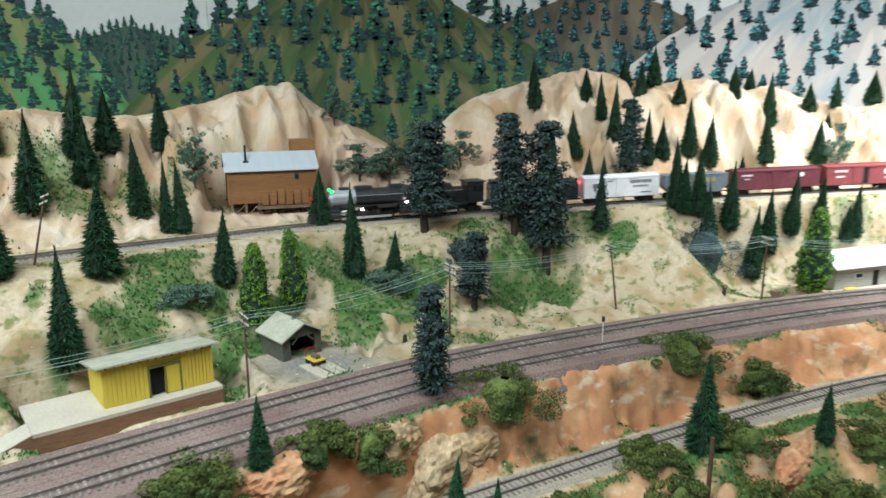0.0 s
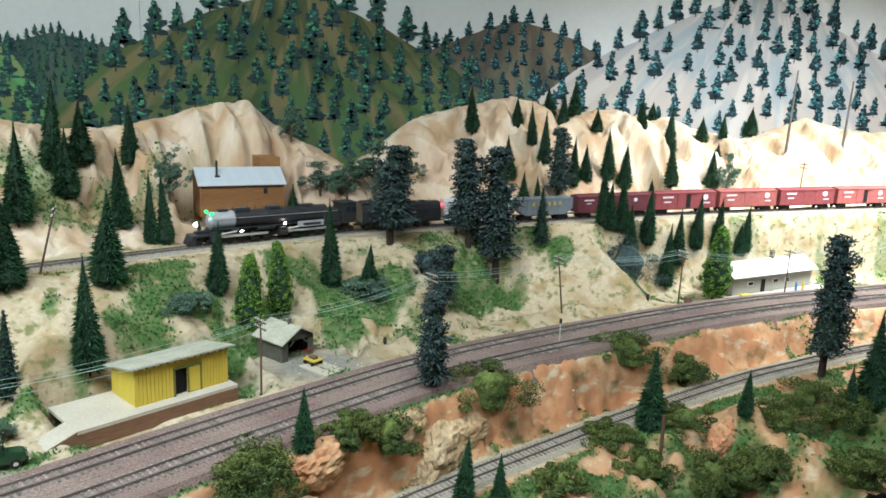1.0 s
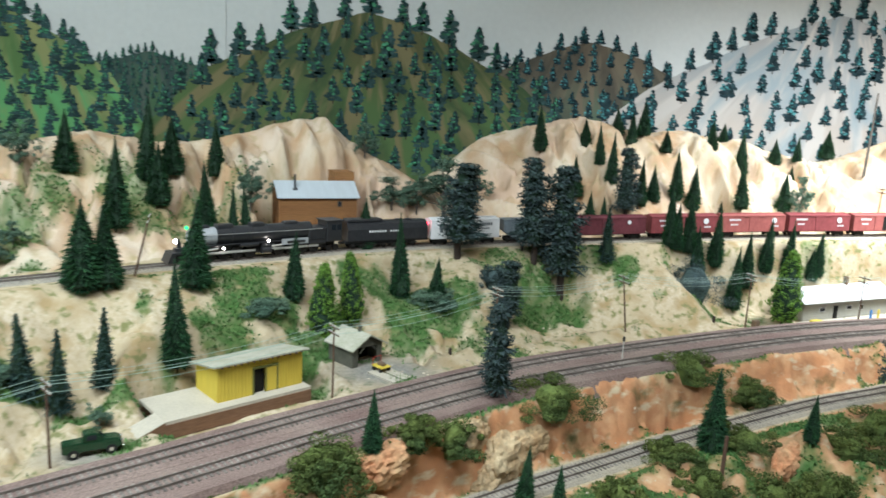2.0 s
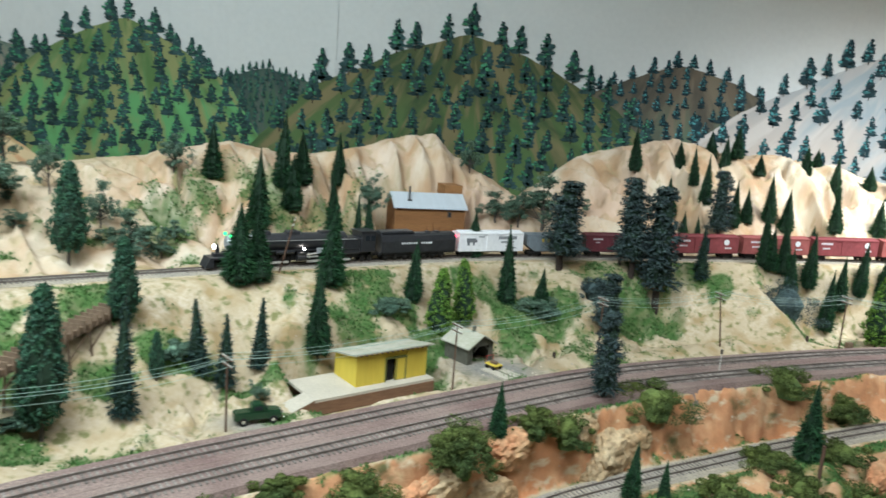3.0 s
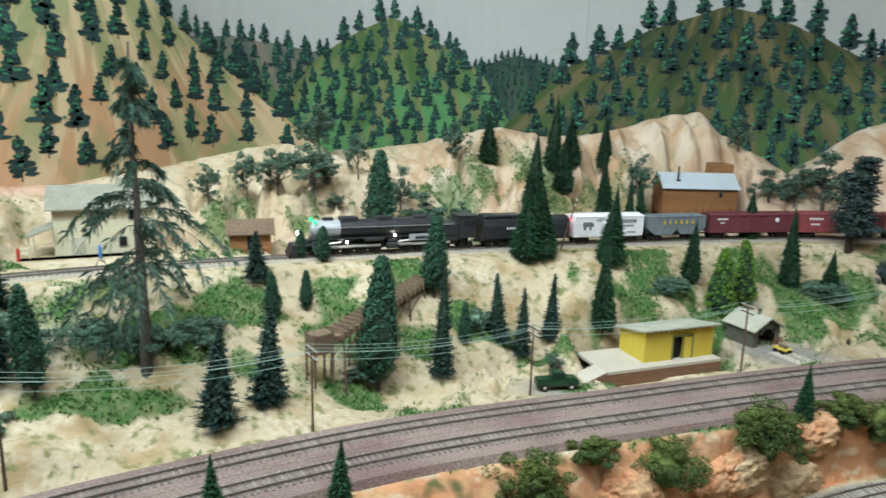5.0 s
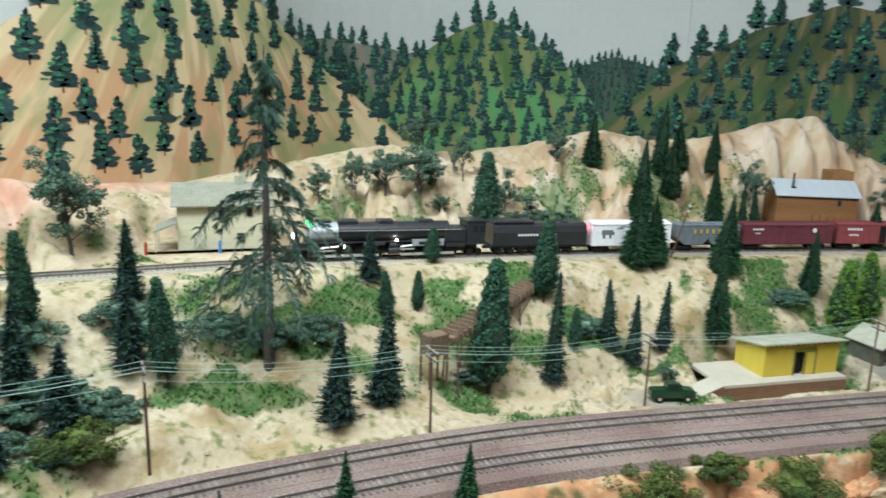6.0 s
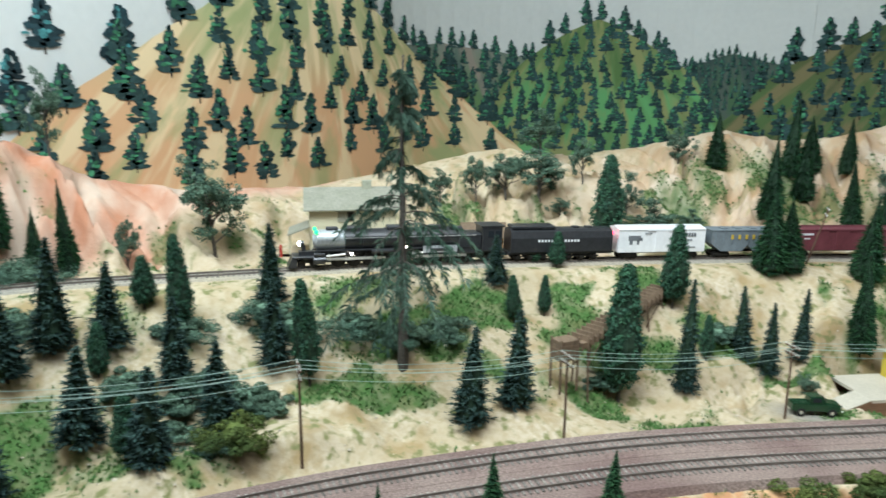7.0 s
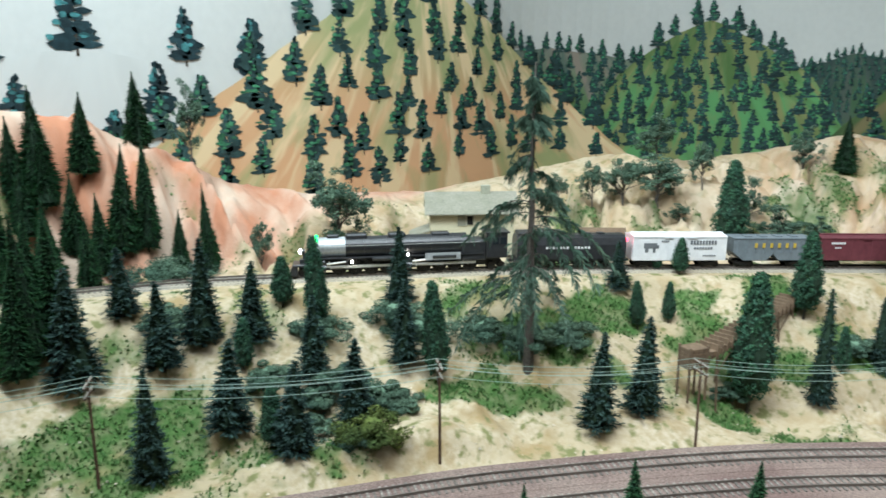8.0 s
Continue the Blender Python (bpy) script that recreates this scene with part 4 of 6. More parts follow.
def boulders(rows):
    """Rough angular rocks pushed into the cut: x, y, size, paleness."""
    for x, y, size, tone in rows:
        rng = random.Random(int(x * 7919) + int(y * 104729))
        bm = bmesh.new()
        bmesh.ops.create_icosphere(bm, subdivisions=4, radius=1.0)
        o = Vector((rng.uniform(0, 50), rng.uniform(0, 50), 0))
        for v in bm.verts:
            n = v.co.normalized()
            near, _ = noise.voronoi(n * 1.9 + o)
            crack = min(1.0, (near[1] - near[0]) * 3.5)
            k = 0.80 + 0.20 * noise.noise(n * 1.3 + o) + 0.11 * noise.noise(n * 3.1 + o) + 0.10 * crack + 0.06 * noise.noise(n * 9 + o) + 0.05 * noise.noise(n * 19 + o)
            v.co = Vector((n.x * k * size * 1.45, n.y * k * size * 0.75, n.z * k * size * 1.0))
        ob = part("rock", bm, "rock_pale" if tone else "rock_red")
        ob.matrix_basis = pose(x, y, height(x, y) - size * 0.42, rng.uniform(-15, 15), rng.uniform(-15, 15), rng.uniform(20, 60))
        tagged(ob, "pale tan cracked rock outcrop below the main line" if tone else "orange-red crumbling rock outcrop below the main line", "rock", "rock outcrops")


# ---- train ----
BACK_S = arc(BACK)


def on_line(s):
    return Vector([float(np.interp(s, BACK_S, BACK[:, k])) for k in range(3)])


def lead(t):
    """Arc of the locomotive's pilot; the train runs towards smaller arcs."""
    return 2.208 - 0.174 * t


def stand(s_front, length):
    """Pose of a car whose front is at an arc; its x points forward, its origin lies on the rails at its middle."""
    a, b = on_line(s_front + 0.18 * length), on_line(s_front + 0.82 * length)
    d = a - b
    m = (a + b) / 2
    return Matrix.Translation(m) @ d.to_track_quat("X", "Z").to_matrix().to_4x4()


TRAIN = []


def car_rows(front, length):
    return [(t, stand(lead(t) + front, length)) for t in np.linspace(0, 8.0, 33)]


def wheel_bm(r, thick, spokes=0):
    bm = bmesh.new()
    rod(bm, (0, -thick / 2, 0), (0, thick / 2, 0), r, r, 18)
    rod(bm, (0, -thick / 2 - 0.0006, 0), (0, -thick / 2, 0), r * 1.06, r * 1.06, 18)
    if spokes:
        for k in range(spokes):
            a = 2 * math.pi * k / spokes
            rod(bm, (0, thick / 2 + 0.0002, 0), (r * 0.85 * math.cos(a), thick / 2 + 0.0002, r * 0.85 * math.sin(a)), 0.0009, 0.0007, 5)
        box(bm, -r * 0.55, r * 0.55, thick / 2, thick / 2 + 0.0005, -r * 0.95, -r * 0.5)
    return bm


def bogie(parent, x, wheelbase=0.0205, r=0.0048):
    ob = part("bogie", bx(x - 0.013, x + 0.013, -0.0115, 0.0115, 0.0045, 0.0075, bevel=0.0006), "wheel", parent)
    for side in (-1, 1):
        bm = bmesh.new()
        prism(bm, [(x - 0.0135, 0.0065), (x - 0.006, 0.0035), (x + 0.006, 0.0035), (x + 0.0135, 0.0065), (x + 0.008, 0.0085), (x - 0.008, 0.0085)], side * 0.0118 - 0.0008, side * 0.0118 + 0.0008)
        part("sideframe", bm, "wheel", ob)
        for k in (-1, 1):
            w = part("wheel", wheel_bm(r, 0.0022), "wheel", ob)
            w.location = (x + k * wheelbase / 2, side * 0.0085, r)
    return ob


def freight_car(name, label, length, high, width, mat, style, category="railway car"):
    ob = empty(name, label, category, group="freight train")
    L, W, z0 = length - 0.012, width / 2, 0.0115
    if style == "hopper":
        bm = bmesh.new()
        prism(bm, [(-L / 2, z0 + 0.012), (-L / 2 + 0.016, z0), (-0.010, z0), (0, z0 + 0.010), (0.010, z0), (L / 2 - 0.016, z0), (L / 2, z0 + 0.012), (L / 2, high), (-L / 2, high)], -W, W)
        part("body", bm, mat, ob)
        for k in range(9):
            x = -L / 2 + L * (k + 0.5) / 9
            for s in (-1, 1):
                part("rib", bx(x - 0.0008, x + 0.0008, s * W - 0.0008, s * W + 0.0009, z0 + 0.012, high - 0.001), mat, ob)
        part("roof", bx(-L / 2 - 0.001, L / 2 + 0.001, -W - 0.0008, W + 0.0008, high, high + 0.0015), mat, ob)
        for k in range(4):
            part("hatch", bx(-0.036 + k * 0.024 - 0.005, -0.036 + k * 0.024 + 0.005, -0.008, 0.008, high + 0.0015, high + 0.003), mat, ob)
        for k in range(6):
            marks(ob, [(-0.034 + k * 0.012, -0.028 + k * 0.012, high - 0.013, high - 0.006, 1, "yellowmark")], W + 0.0006)
    else:
        bm = bmesh.new()
        box(bm, -L / 2, L / 2, -W, W, z0, high - 0.004, bevel=0.0005)
        part("body", bm, mat, ob)
        bm = bmesh.new()
        ring = [(-W - 0.0008, high - 0.0045), (W + 0.0008, high - 0.0045), (W + 0.0008, high - 0.003), (0, high), (-W - 0.0008, high - 0.003)]
        a = [bm.verts.new((-L / 2 - 0.0008, y, z)) for y, z in ring]
        b = [bm.verts.new((L / 2 + 0.0008, y, z)) for y, z in ring]
        for k in range(5):
            bm.faces.new((a[k], a[(k + 1) % 5], b[(k + 1) % 5], b[k]))
        bm.faces.new(a[::-1])
        bm.faces.new(b)
        part("roof", bm, mat, ob)
        part("running_board", bx(-L / 2, L / 2, -0.0028, 0.0028, high - 0.0002, high + 0.0010), mat, ob)
        n = 11
        for s in (-1, 1):
            bm = bmesh.new()
            for k in range(n + 1):
                x = -L / 2 + L * k / n
                box(bm, x - 0.0004, x + 0.0004, s * W - 0.0003, s * W + 0.0003, z0 + 0.001, high - 0.005)
            part("side_seams", bm, mat, ob)
            dw = 0.0115
            if style == "open":
                # near-black panel on the closed body, painted shade of an open door
                part("doorway", bx(-dw, dw * 0.1, s * W - 0.0006, s * W + 0.0006, z0 + 0.002, high - 0.006), "dark", ob)
                part("door", bx(dw * 0.1, dw * 2.0, s * W - 0.0002, s * W + 0.0014, z0 + 0.001, high - 0.005, bevel=0.0003), mat, ob)
            else:
                part("door", bx(-dw, dw, s * W - 0.0002, s * W + 0.0012, z0 + 0.001, high - 0.005, bevel=0.0003), mat, ob)
            part("door_rail", bx(-dw * 2.2, dw * 2.2, s * W, s * W + 0.0016, high - 0.0055, high - 0.0048), mat, ob)
        for x in (-L / 2 - 0.0006, L / 2 + 0.0006):
            bm = bmesh.new()
            for k in range(6):
                box(bm, x - 0.0005, x + 0.0005, W - 0.008, W - 0.002, z0 + 0.003 + k * 0.005, z0 + 0.0036 + k * 0.005)
            part("ladder", bm, mat, ob)
    part("underframe", bx(-L / 2 + 0.004, L / 2 - 0.004, -0.004, 0.004, 0.008, z0), "wheel", ob)
    for x in (-1, 1):
        bogie(ob, x * (L / 2 - 0.021))
        part("coupler", bx(x * L / 2 - 0.0075 * (x < 0), x * L / 2 + 0.0075 * (x > 0), -0.0013, 0.0013, 0.0085, 0.0112), "wheel", ob)
    return ob


def marks(ob, rows, W):
    """Side lettering as bars, on both sides: x0, x1, z0, z1, bars, material."""
    for x0, x1, z0, z1, n, mat in rows:
        for s in (-1, 1):
            bm = bmesh.new()
            w = (x1 - x0) / n
            for k in range(n):
                a, b = x0 + k * w, x0 + k * w + w * 0.68
                box(bm, a, b, min(s * W, s * (W + 0.0008)), max(s * W, s * (W + 0.0008)), z0, z1)
            part("lettering", bm, mat, ob)


def disc_mark(ob, x, z, r, W, mat):
    for s in (-1, 1):
        bm = bmesh.new()
        rod(bm, (x, s * W, z), (x, s * (W + 0.0009), z), r, r, 18)
        part("emblem", bm, mat, ob)


def locomotive():
    """Articulated steam locomotive; x points forward, its front is at +0.160."""
    ob = empty("steam_locomotive", "black articulated steam locomotive with a silver-grey smokebox", "locomotive", group="freight train")
    z = 0.036
    bm = bmesh.new()
    rod(bm, (-0.078, 0, z), (0.085, 0, z), 0.0145, 0.0135, 28)
    part("boiler", bm, "black", ob, smooth=False)
    bm = bmesh.new()
    rod(bm, (0.085, 0, z), (0.122, 0, z), 0.0137, 0.0135, 28)
    rod(bm, (0.122, 0, z), (0.125, 0, z), 0.0118, 0.0095, 28)
    sm = part("smokebox", bm, "graphite", ob, "silver-grey graphite smokebox")
    bm = bmesh.new()
    rod(bm, (0.125, 0, z), (0.1262, 0, z), 0.007, 0.0065, 20)
    part("smokebox_door", bm, "graphite", sm)
    for x in (-0.06, -0.03, 0.0, 0.03, 0.06, 0.084):
        bm = bmesh.new()
        rod(bm, (x - 0.0007, 0, z), (x + 0.0007, 0, z), 0.0148, 0.0148, 28)
        part("boiler_band", bm, "black", ob)
    for x0, x1, w, h in ((0.056, 0.084, 0.0075, 0.0178), (0.005, 0.028, 0.0075, 0.0178), (-0.055, -0.03, 0.0065, 0.0170)):
        part("sand_dome", bx(x0, x1, -w, w, z + 0.008, z + h, bevel=0.0018), "black", ob)
    bm = bmesh.new()
    box(bm, 0.093, 0.109, -0.0045, 0.0045, z + 0.012, z + 0.0172, bevel=0.0015)
    part("stack", bm, "black", ob)
    part("firebox", bx(-0.104, -0.070, -0.0155, 0.0155, 0.014, z + 0.006, bevel=0.002), "black", ob)
    cab = part("cab", bx(-0.133, -0.104, -0.0165, 0.0165, 0.017, 0.051, bevel=0.001), "black", ob)
    bm = bmesh.new()
    prism(bm, [(-0.136, 0.0505), (-0.102, 0.0505), (-0.102, 0.0525), (-0.136, 0.0525)], -0.0175, 0.0175)
    part("cab_roof", bm, "black", cab)
    for s in (-1, 1):
        for x in (-0.127, -0.1165):
            part("window", bx(x - 0.004, x + 0.004, s * 0.0165 - 0.0004, s * 0.0165 + 0.0004, 0.036, 0.045), "glass", cab)
        part("running_board", bx(-0.10, 0.125, s * 0.0125 - 0.004, s * 0.0125 + 0.004, 0.0232, 0.0242), "black", ob)
        part("handrail", rod(bmesh.new(), (-0.095, s * 0.0158, z + 0.004), (0.12, s * 0.0150, z + 0.004), 0.0004, n=5), "steel", ob)
        for x0, x1 in ((-0.062, -0.03), (0.02, 0.05)):
            bm = bmesh.new()
            rod(bm, (x0, s * 0.0155, 0.0215), (x1, s * 0.0155, 0.0215), 0.0028, 0.0028, 10)
            part("air_tank", bm, "black", ob)
        part("side_shield", bx(-0.068, -0.02, s * 0.0165 - 0.0006, s * 0.0165 + 0.0006, 0.0175, 0.0270), "graphite", ob, "grey side casing")
    part("frame", bx(-0.125, 0.145, -0.0055, 0.0055, 0.006, 0.0215), "black", ob)
    part("pilot_deck", bx(0.125, 0.154, -0.0145, 0.0145, 0.0135, 0.0165, bevel=0.0006), "black", ob)
    bm = bmesh.new()
    prism(bm, [(0.148, 0.0015), (0.160, 0.0015), (0.154, 0.0145), (0.148, 0.0145)], -0.014, 0.014)
    part("pilot", bm, "black", ob)
    bm = bmesh.new()
    rod(bm, (0.138, 0, 0.0315), (0.1425, 0, 0.0315), 0.0036, 0.0036, 14)
    box(bm, 0.136, 0.141, -0.002, 0.002, 0.0165, 0.0295)
    hl = part("headlight", bm, "black", ob)
    bm = bmesh.new()
    bmesh.ops.create_uvsphere(bm, u_segments=12, v_segments=8, radius=0.0034, matrix=Matrix.Translation((0.1432, 0, 0.0315)))
    part("lens", bm, "lampwhite", hl, "glowing white headlight lens")
    for s in (-1, 1):
        bm = bmesh.new()
        bmesh.ops.create_uvsphere(bm, u_segments=10, v_segments=8, radius=0.0028, matrix=Matrix.Translation((0.1225, s * 0.0115, z + 0.0125)))
        part("marker_lamp", bm, "lampgreen", ob, "glowing green marker lamp")
        for x, h in ((0.077, 0.019), (0.003, 0.0262)):
            bm = bmesh.new()
            bmesh.ops.create_uvsphere(bm, u_segments=10, v_segments=8, radius=0.0019, matrix=Matrix.Translation((x, s * 0.0172, h)))
            part("side_lamp", bm, "lampwhite", ob, "glowing white side lamp")
        for x in (0.119, 0.006):
            part("cylinder", rod(bmesh.new(), (x - 0.008, s * 0.0135, 0.011), (x + 0.008, s * 0.0135, 0.011), 0.0052, n=14), "black", ob)
            part("valve_chest", rod(bmesh.new(), (x - 0.007, s * 0.0135, 0.0185), (x + 0.007, s * 0.0135, 0.0185), 0.0032, n=12), "black", ob)
            part("crosshead_guide", bx(x - 0.030, x - 0.008, s * 0.0150 - 0.0006, s * 0.0150 + 0.0010, 0.0120, 0.0140), "steel", ob)
            part("valve_gear", rod(bmesh.new(), (x - 0.034, s * 0.0156, 0.019), (x - 0.009, s * 0.0156, 0.0165), 0.0014, n=6), "steel", ob)
            part("combination_lever", rod(bmesh.new(), (x - 0.014, s * 0.0160, 0.010), (x - 0.012, s * 0.0160, 0.020), 0.0007, n=5), "steel", ob)
    drivers, rods = [], []
    R = 0.0098
    for base in (0.094, -0.019):
        for k in range(4):
            x = base - 0.0212 * k
            for s in (-1, 1):
                w = part("driving_wheel", wheel_bm(R, 0.0026, 12), "wheel", ob)
                drivers.append((w, x, s))
        for s in (-1, 1):
            rods.append((part("side_rod", bx(-0.035, 0.035, -0.0006, 0.0006, -0.0017, 0.0017), "steel", ob, "bright steel side rod"), base - 0.0318, s, 0.0128))
            rods.append((part("main_rod", bx(-0.001, 0.036, -0.0006, 0.0006, -0.0017, 0.0017), "steel", ob, "bright steel main rod"), base - 0.0212, s, 0.0142))
    for x in (0.142, 0.126, -0.112, -0.126):
        for s in (-1, 1):
            w = part("wheel", wheel_bm(0.0052, 0.0022), "wheel", ob)
            w.location = (x, s * 0.0085, 0.0052)
    return ob, drivers, rods


def tender():
    ob = empty("tender", "long black riveted locomotive tender with red rear lamps", "tender", group="freight train")
    bm = bmesh.new()
    ring = [(-0.0165, 0.014), (0.0165, 0.014), (0.0170, 0.034), (0.0145, 0.043), (0.0080, 0.0465), (-0.0080, 0.0465), (-0.0145, 0.043), (-0.0170, 0.034)]
    a = [bm.verts.new((-0.082, y, z)) for y, z in ring]
    b = [bm.verts.new((0.072, y, z)) for y, z in ring]
    for k in range(8):
        bm.faces.new((a[k], a[(k + 1) % 8], b[(k + 1) % 8], b[k]))
    bm.faces.new(a[::-1])
    bm.faces.new(b)
    bmesh.ops.recalc_face_normals(bm, faces=bm.faces[:])
    part("tank", bm, "black", ob)
    part("coal_bunker", bx(0.005, 0.070, -0.0125, 0.0125, 0.046, 0.051, bevel=0.0015), "black", ob)
    part("underframe", bx(-0.083, 0.075, -0.0135, 0.0135, 0.010, 0.014), "black", ob)
    for x in (-0.05, -0.03):
        part("hatch", bx(x - 0.005, x + 0.005, -0.005, 0.005, 0.0465, 0.0485, bevel=0.0008), "black", ob)
    for k in range(7):
        x = 0.06 - 0.0195 * k
        for s in (-1, 1):
            w = part("wheel", wheel_bm(0.0056, 0.0022), "wheel", ob)
            w.location = (x, s * 0.0085, 0.0056)
            part("axle_box", bx(x - 0.003, x + 0.003, s * 0.0118 - 0.0012, s * 0.0118 + 0.0012, 0.0035, 0.0085, bevel=0.0006), "wheel", ob)
    for s in (-1, 1):
        part("bogie_frame", bx(-0.064, 0.067, s * 0.0115 - 0.0006, s * 0.0115 + 0.0006, 0.0058, 0.0078), "wheel", ob)
        bm = bmesh.new()
        bmesh.ops.create_uvsphere(bm, u_segments=10, v_segments=8, radius=0.0026, matrix=Matrix.Translation((-0.0835, s * 0.0125, 0.040)))
        part("rear_lamp", bm, "lampred", ob, "glowing red rear lamp")
        for x0, x1, n in ((-0.030, -0.006, 5), (0.000, 0.034, 7)):
            bm = bmesh.new()
            w = (x1 - x0) / n
            for k in range(n):
                box(bm, x0 + k * w, x0 + k * w + 0.65 * w, s * 0.0171 - 0.0003, s * 0.0171 + 0.0003, 0.0285, 0.0318)
            part("lettering", bm, "lettering", ob)
    part("ladder", bx(-0.0835, -0.0825, -0.010, -0.004, 0.016, 0.046), "black", ob)
    part("drawbar", bx(0.072, 0.082, -0.003, 0.003, 0.008, 0.012), "black", ob)
    return ob


LOCO, DRIVERS, RODS = locomotive()
LOCO.scale = (1.06, 1.06, 1.06)
TRAIN.append((LOCO, 0.0, 0.340))
TENDER = tender()
TENDER.scale = (1.06, 1.06, 1.06)
TRAIN.append((TENDER, 0.3135, 0.176))
reefer = freight_car("refrigerator_car", "white refrigerator car with grey lettering and a dark emblem", 0.156, 0.051, 0.034, "white", "plain")
marks(reefer, [(-0.056, -0.014, 0.036, 0.042, 9, "darkmark"), (-0.050, -0.020, 0.029, 0.032, 7, "darkmark"), (0.018, 0.030, 0.040, 0.042, 4, "darkmark"), (-0.056, -0.035, 0.018, 0.020, 6, "darkmark")], 0.017)
for s in (-1, 1):
    bm = bmesh.new()
    for x0, x1, z0, z1 in ((0.036, 0.056, 0.030, 0.038), (0.033, 0.039, 0.030, 0.035), (0.038, 0.042, 0.024, 0.031), (0.049, 0.054, 0.024, 0.031)):
        box(bm, x0, x1, s * 0.017 - 0.0004, s * 0.017 + 0.0004, z0, z1)
    part("emblem", bm, "darkmark", reefer, "plain dark emblem on the car side")
TRAIN.append((reefer, 0.494, 0.156))
TRAIN.append((freight_car("covered_hopper", "grey covered hopper car with yellow lettering", 0.136, 0.044, 0.033, "grey", "hopper"), 0.651, 0.136))
brown = freight_car("boxcar", "dark maroon boxcar with white lettering", 0.188, 0.049, 0.034, "brown", "plain")
marks(brown, [(0.052, 0.074, 0.0365, 0.0395, 7, "lettering"), (0.058, 0.068, 0.030, 0.032, 3, "lettering")], 0.017)
disc_mark(brown, -0.05, 0.036, 0.0042, 0.0175, "lettering")
TRAIN.append((brown, 0.788, 0.188))
front = 0.978
for k, (mat, style) in enumerate((("red", "open"), ("red2", "plain"), ("red", "plain"), ("red2", "open"), ("red", "plain"), ("brown", "plain"))):
    car = freight_car("boxcar", ("faded red" if mat == "red2" else "maroon" if mat == "brown" else "oxide red") + " boxcar with " + ("an open sliding door" if style == "open" else "closed doors and white lettering"), 0.168, 0.050, 0.034, mat, style)
    marks(car, [(0.034, 0.062, 0.036, 0.040, 5 + k % 3, "lettering"), (0.040, 0.058, 0.026, 0.029, 4, "lettering"), (-0.062, -0.045, 0.022, 0.025, 3, "lettering")], 0.017)
    disc_mark(car, -0.050, 0.036, 0.0062, 0.0175, "lettering")
    TRAIN.append((car, front, 0.168))
    front += 0.168


# ---- buildings ----
def plank_wall(name, parent, mat, x0, x1, z0, z1, y, n, upright=True, thick=0.0012, gap=0.0004):
    """A boarded wall facing -y, built of single boards."""
    for k in range(n):
        if upright:
            a, b = x0 + (x1 - x0) * k / n, x0 + (x1 - x0) * (k + 1) / n
            part(name, bx(a + gap / 2, b - gap / 2, y - thick + random.uniform(-0.0002, 0.0002), y, z0, z1), mat, parent)
        else:
            a, b = z0 + (z1 - z0) * k / n, z0 + (z1 - z0) * (k + 1) / n
            part(name, bx(x0, x1, y - thick + random.uniform(-0.0002, 0.0002), y, a + gap / 2, b - gap / 2), mat, parent)


def place(ob, x, y, z, turn):
    ob.matrix_basis = pose(x, y, z, 0, 0, turn)
    return ob


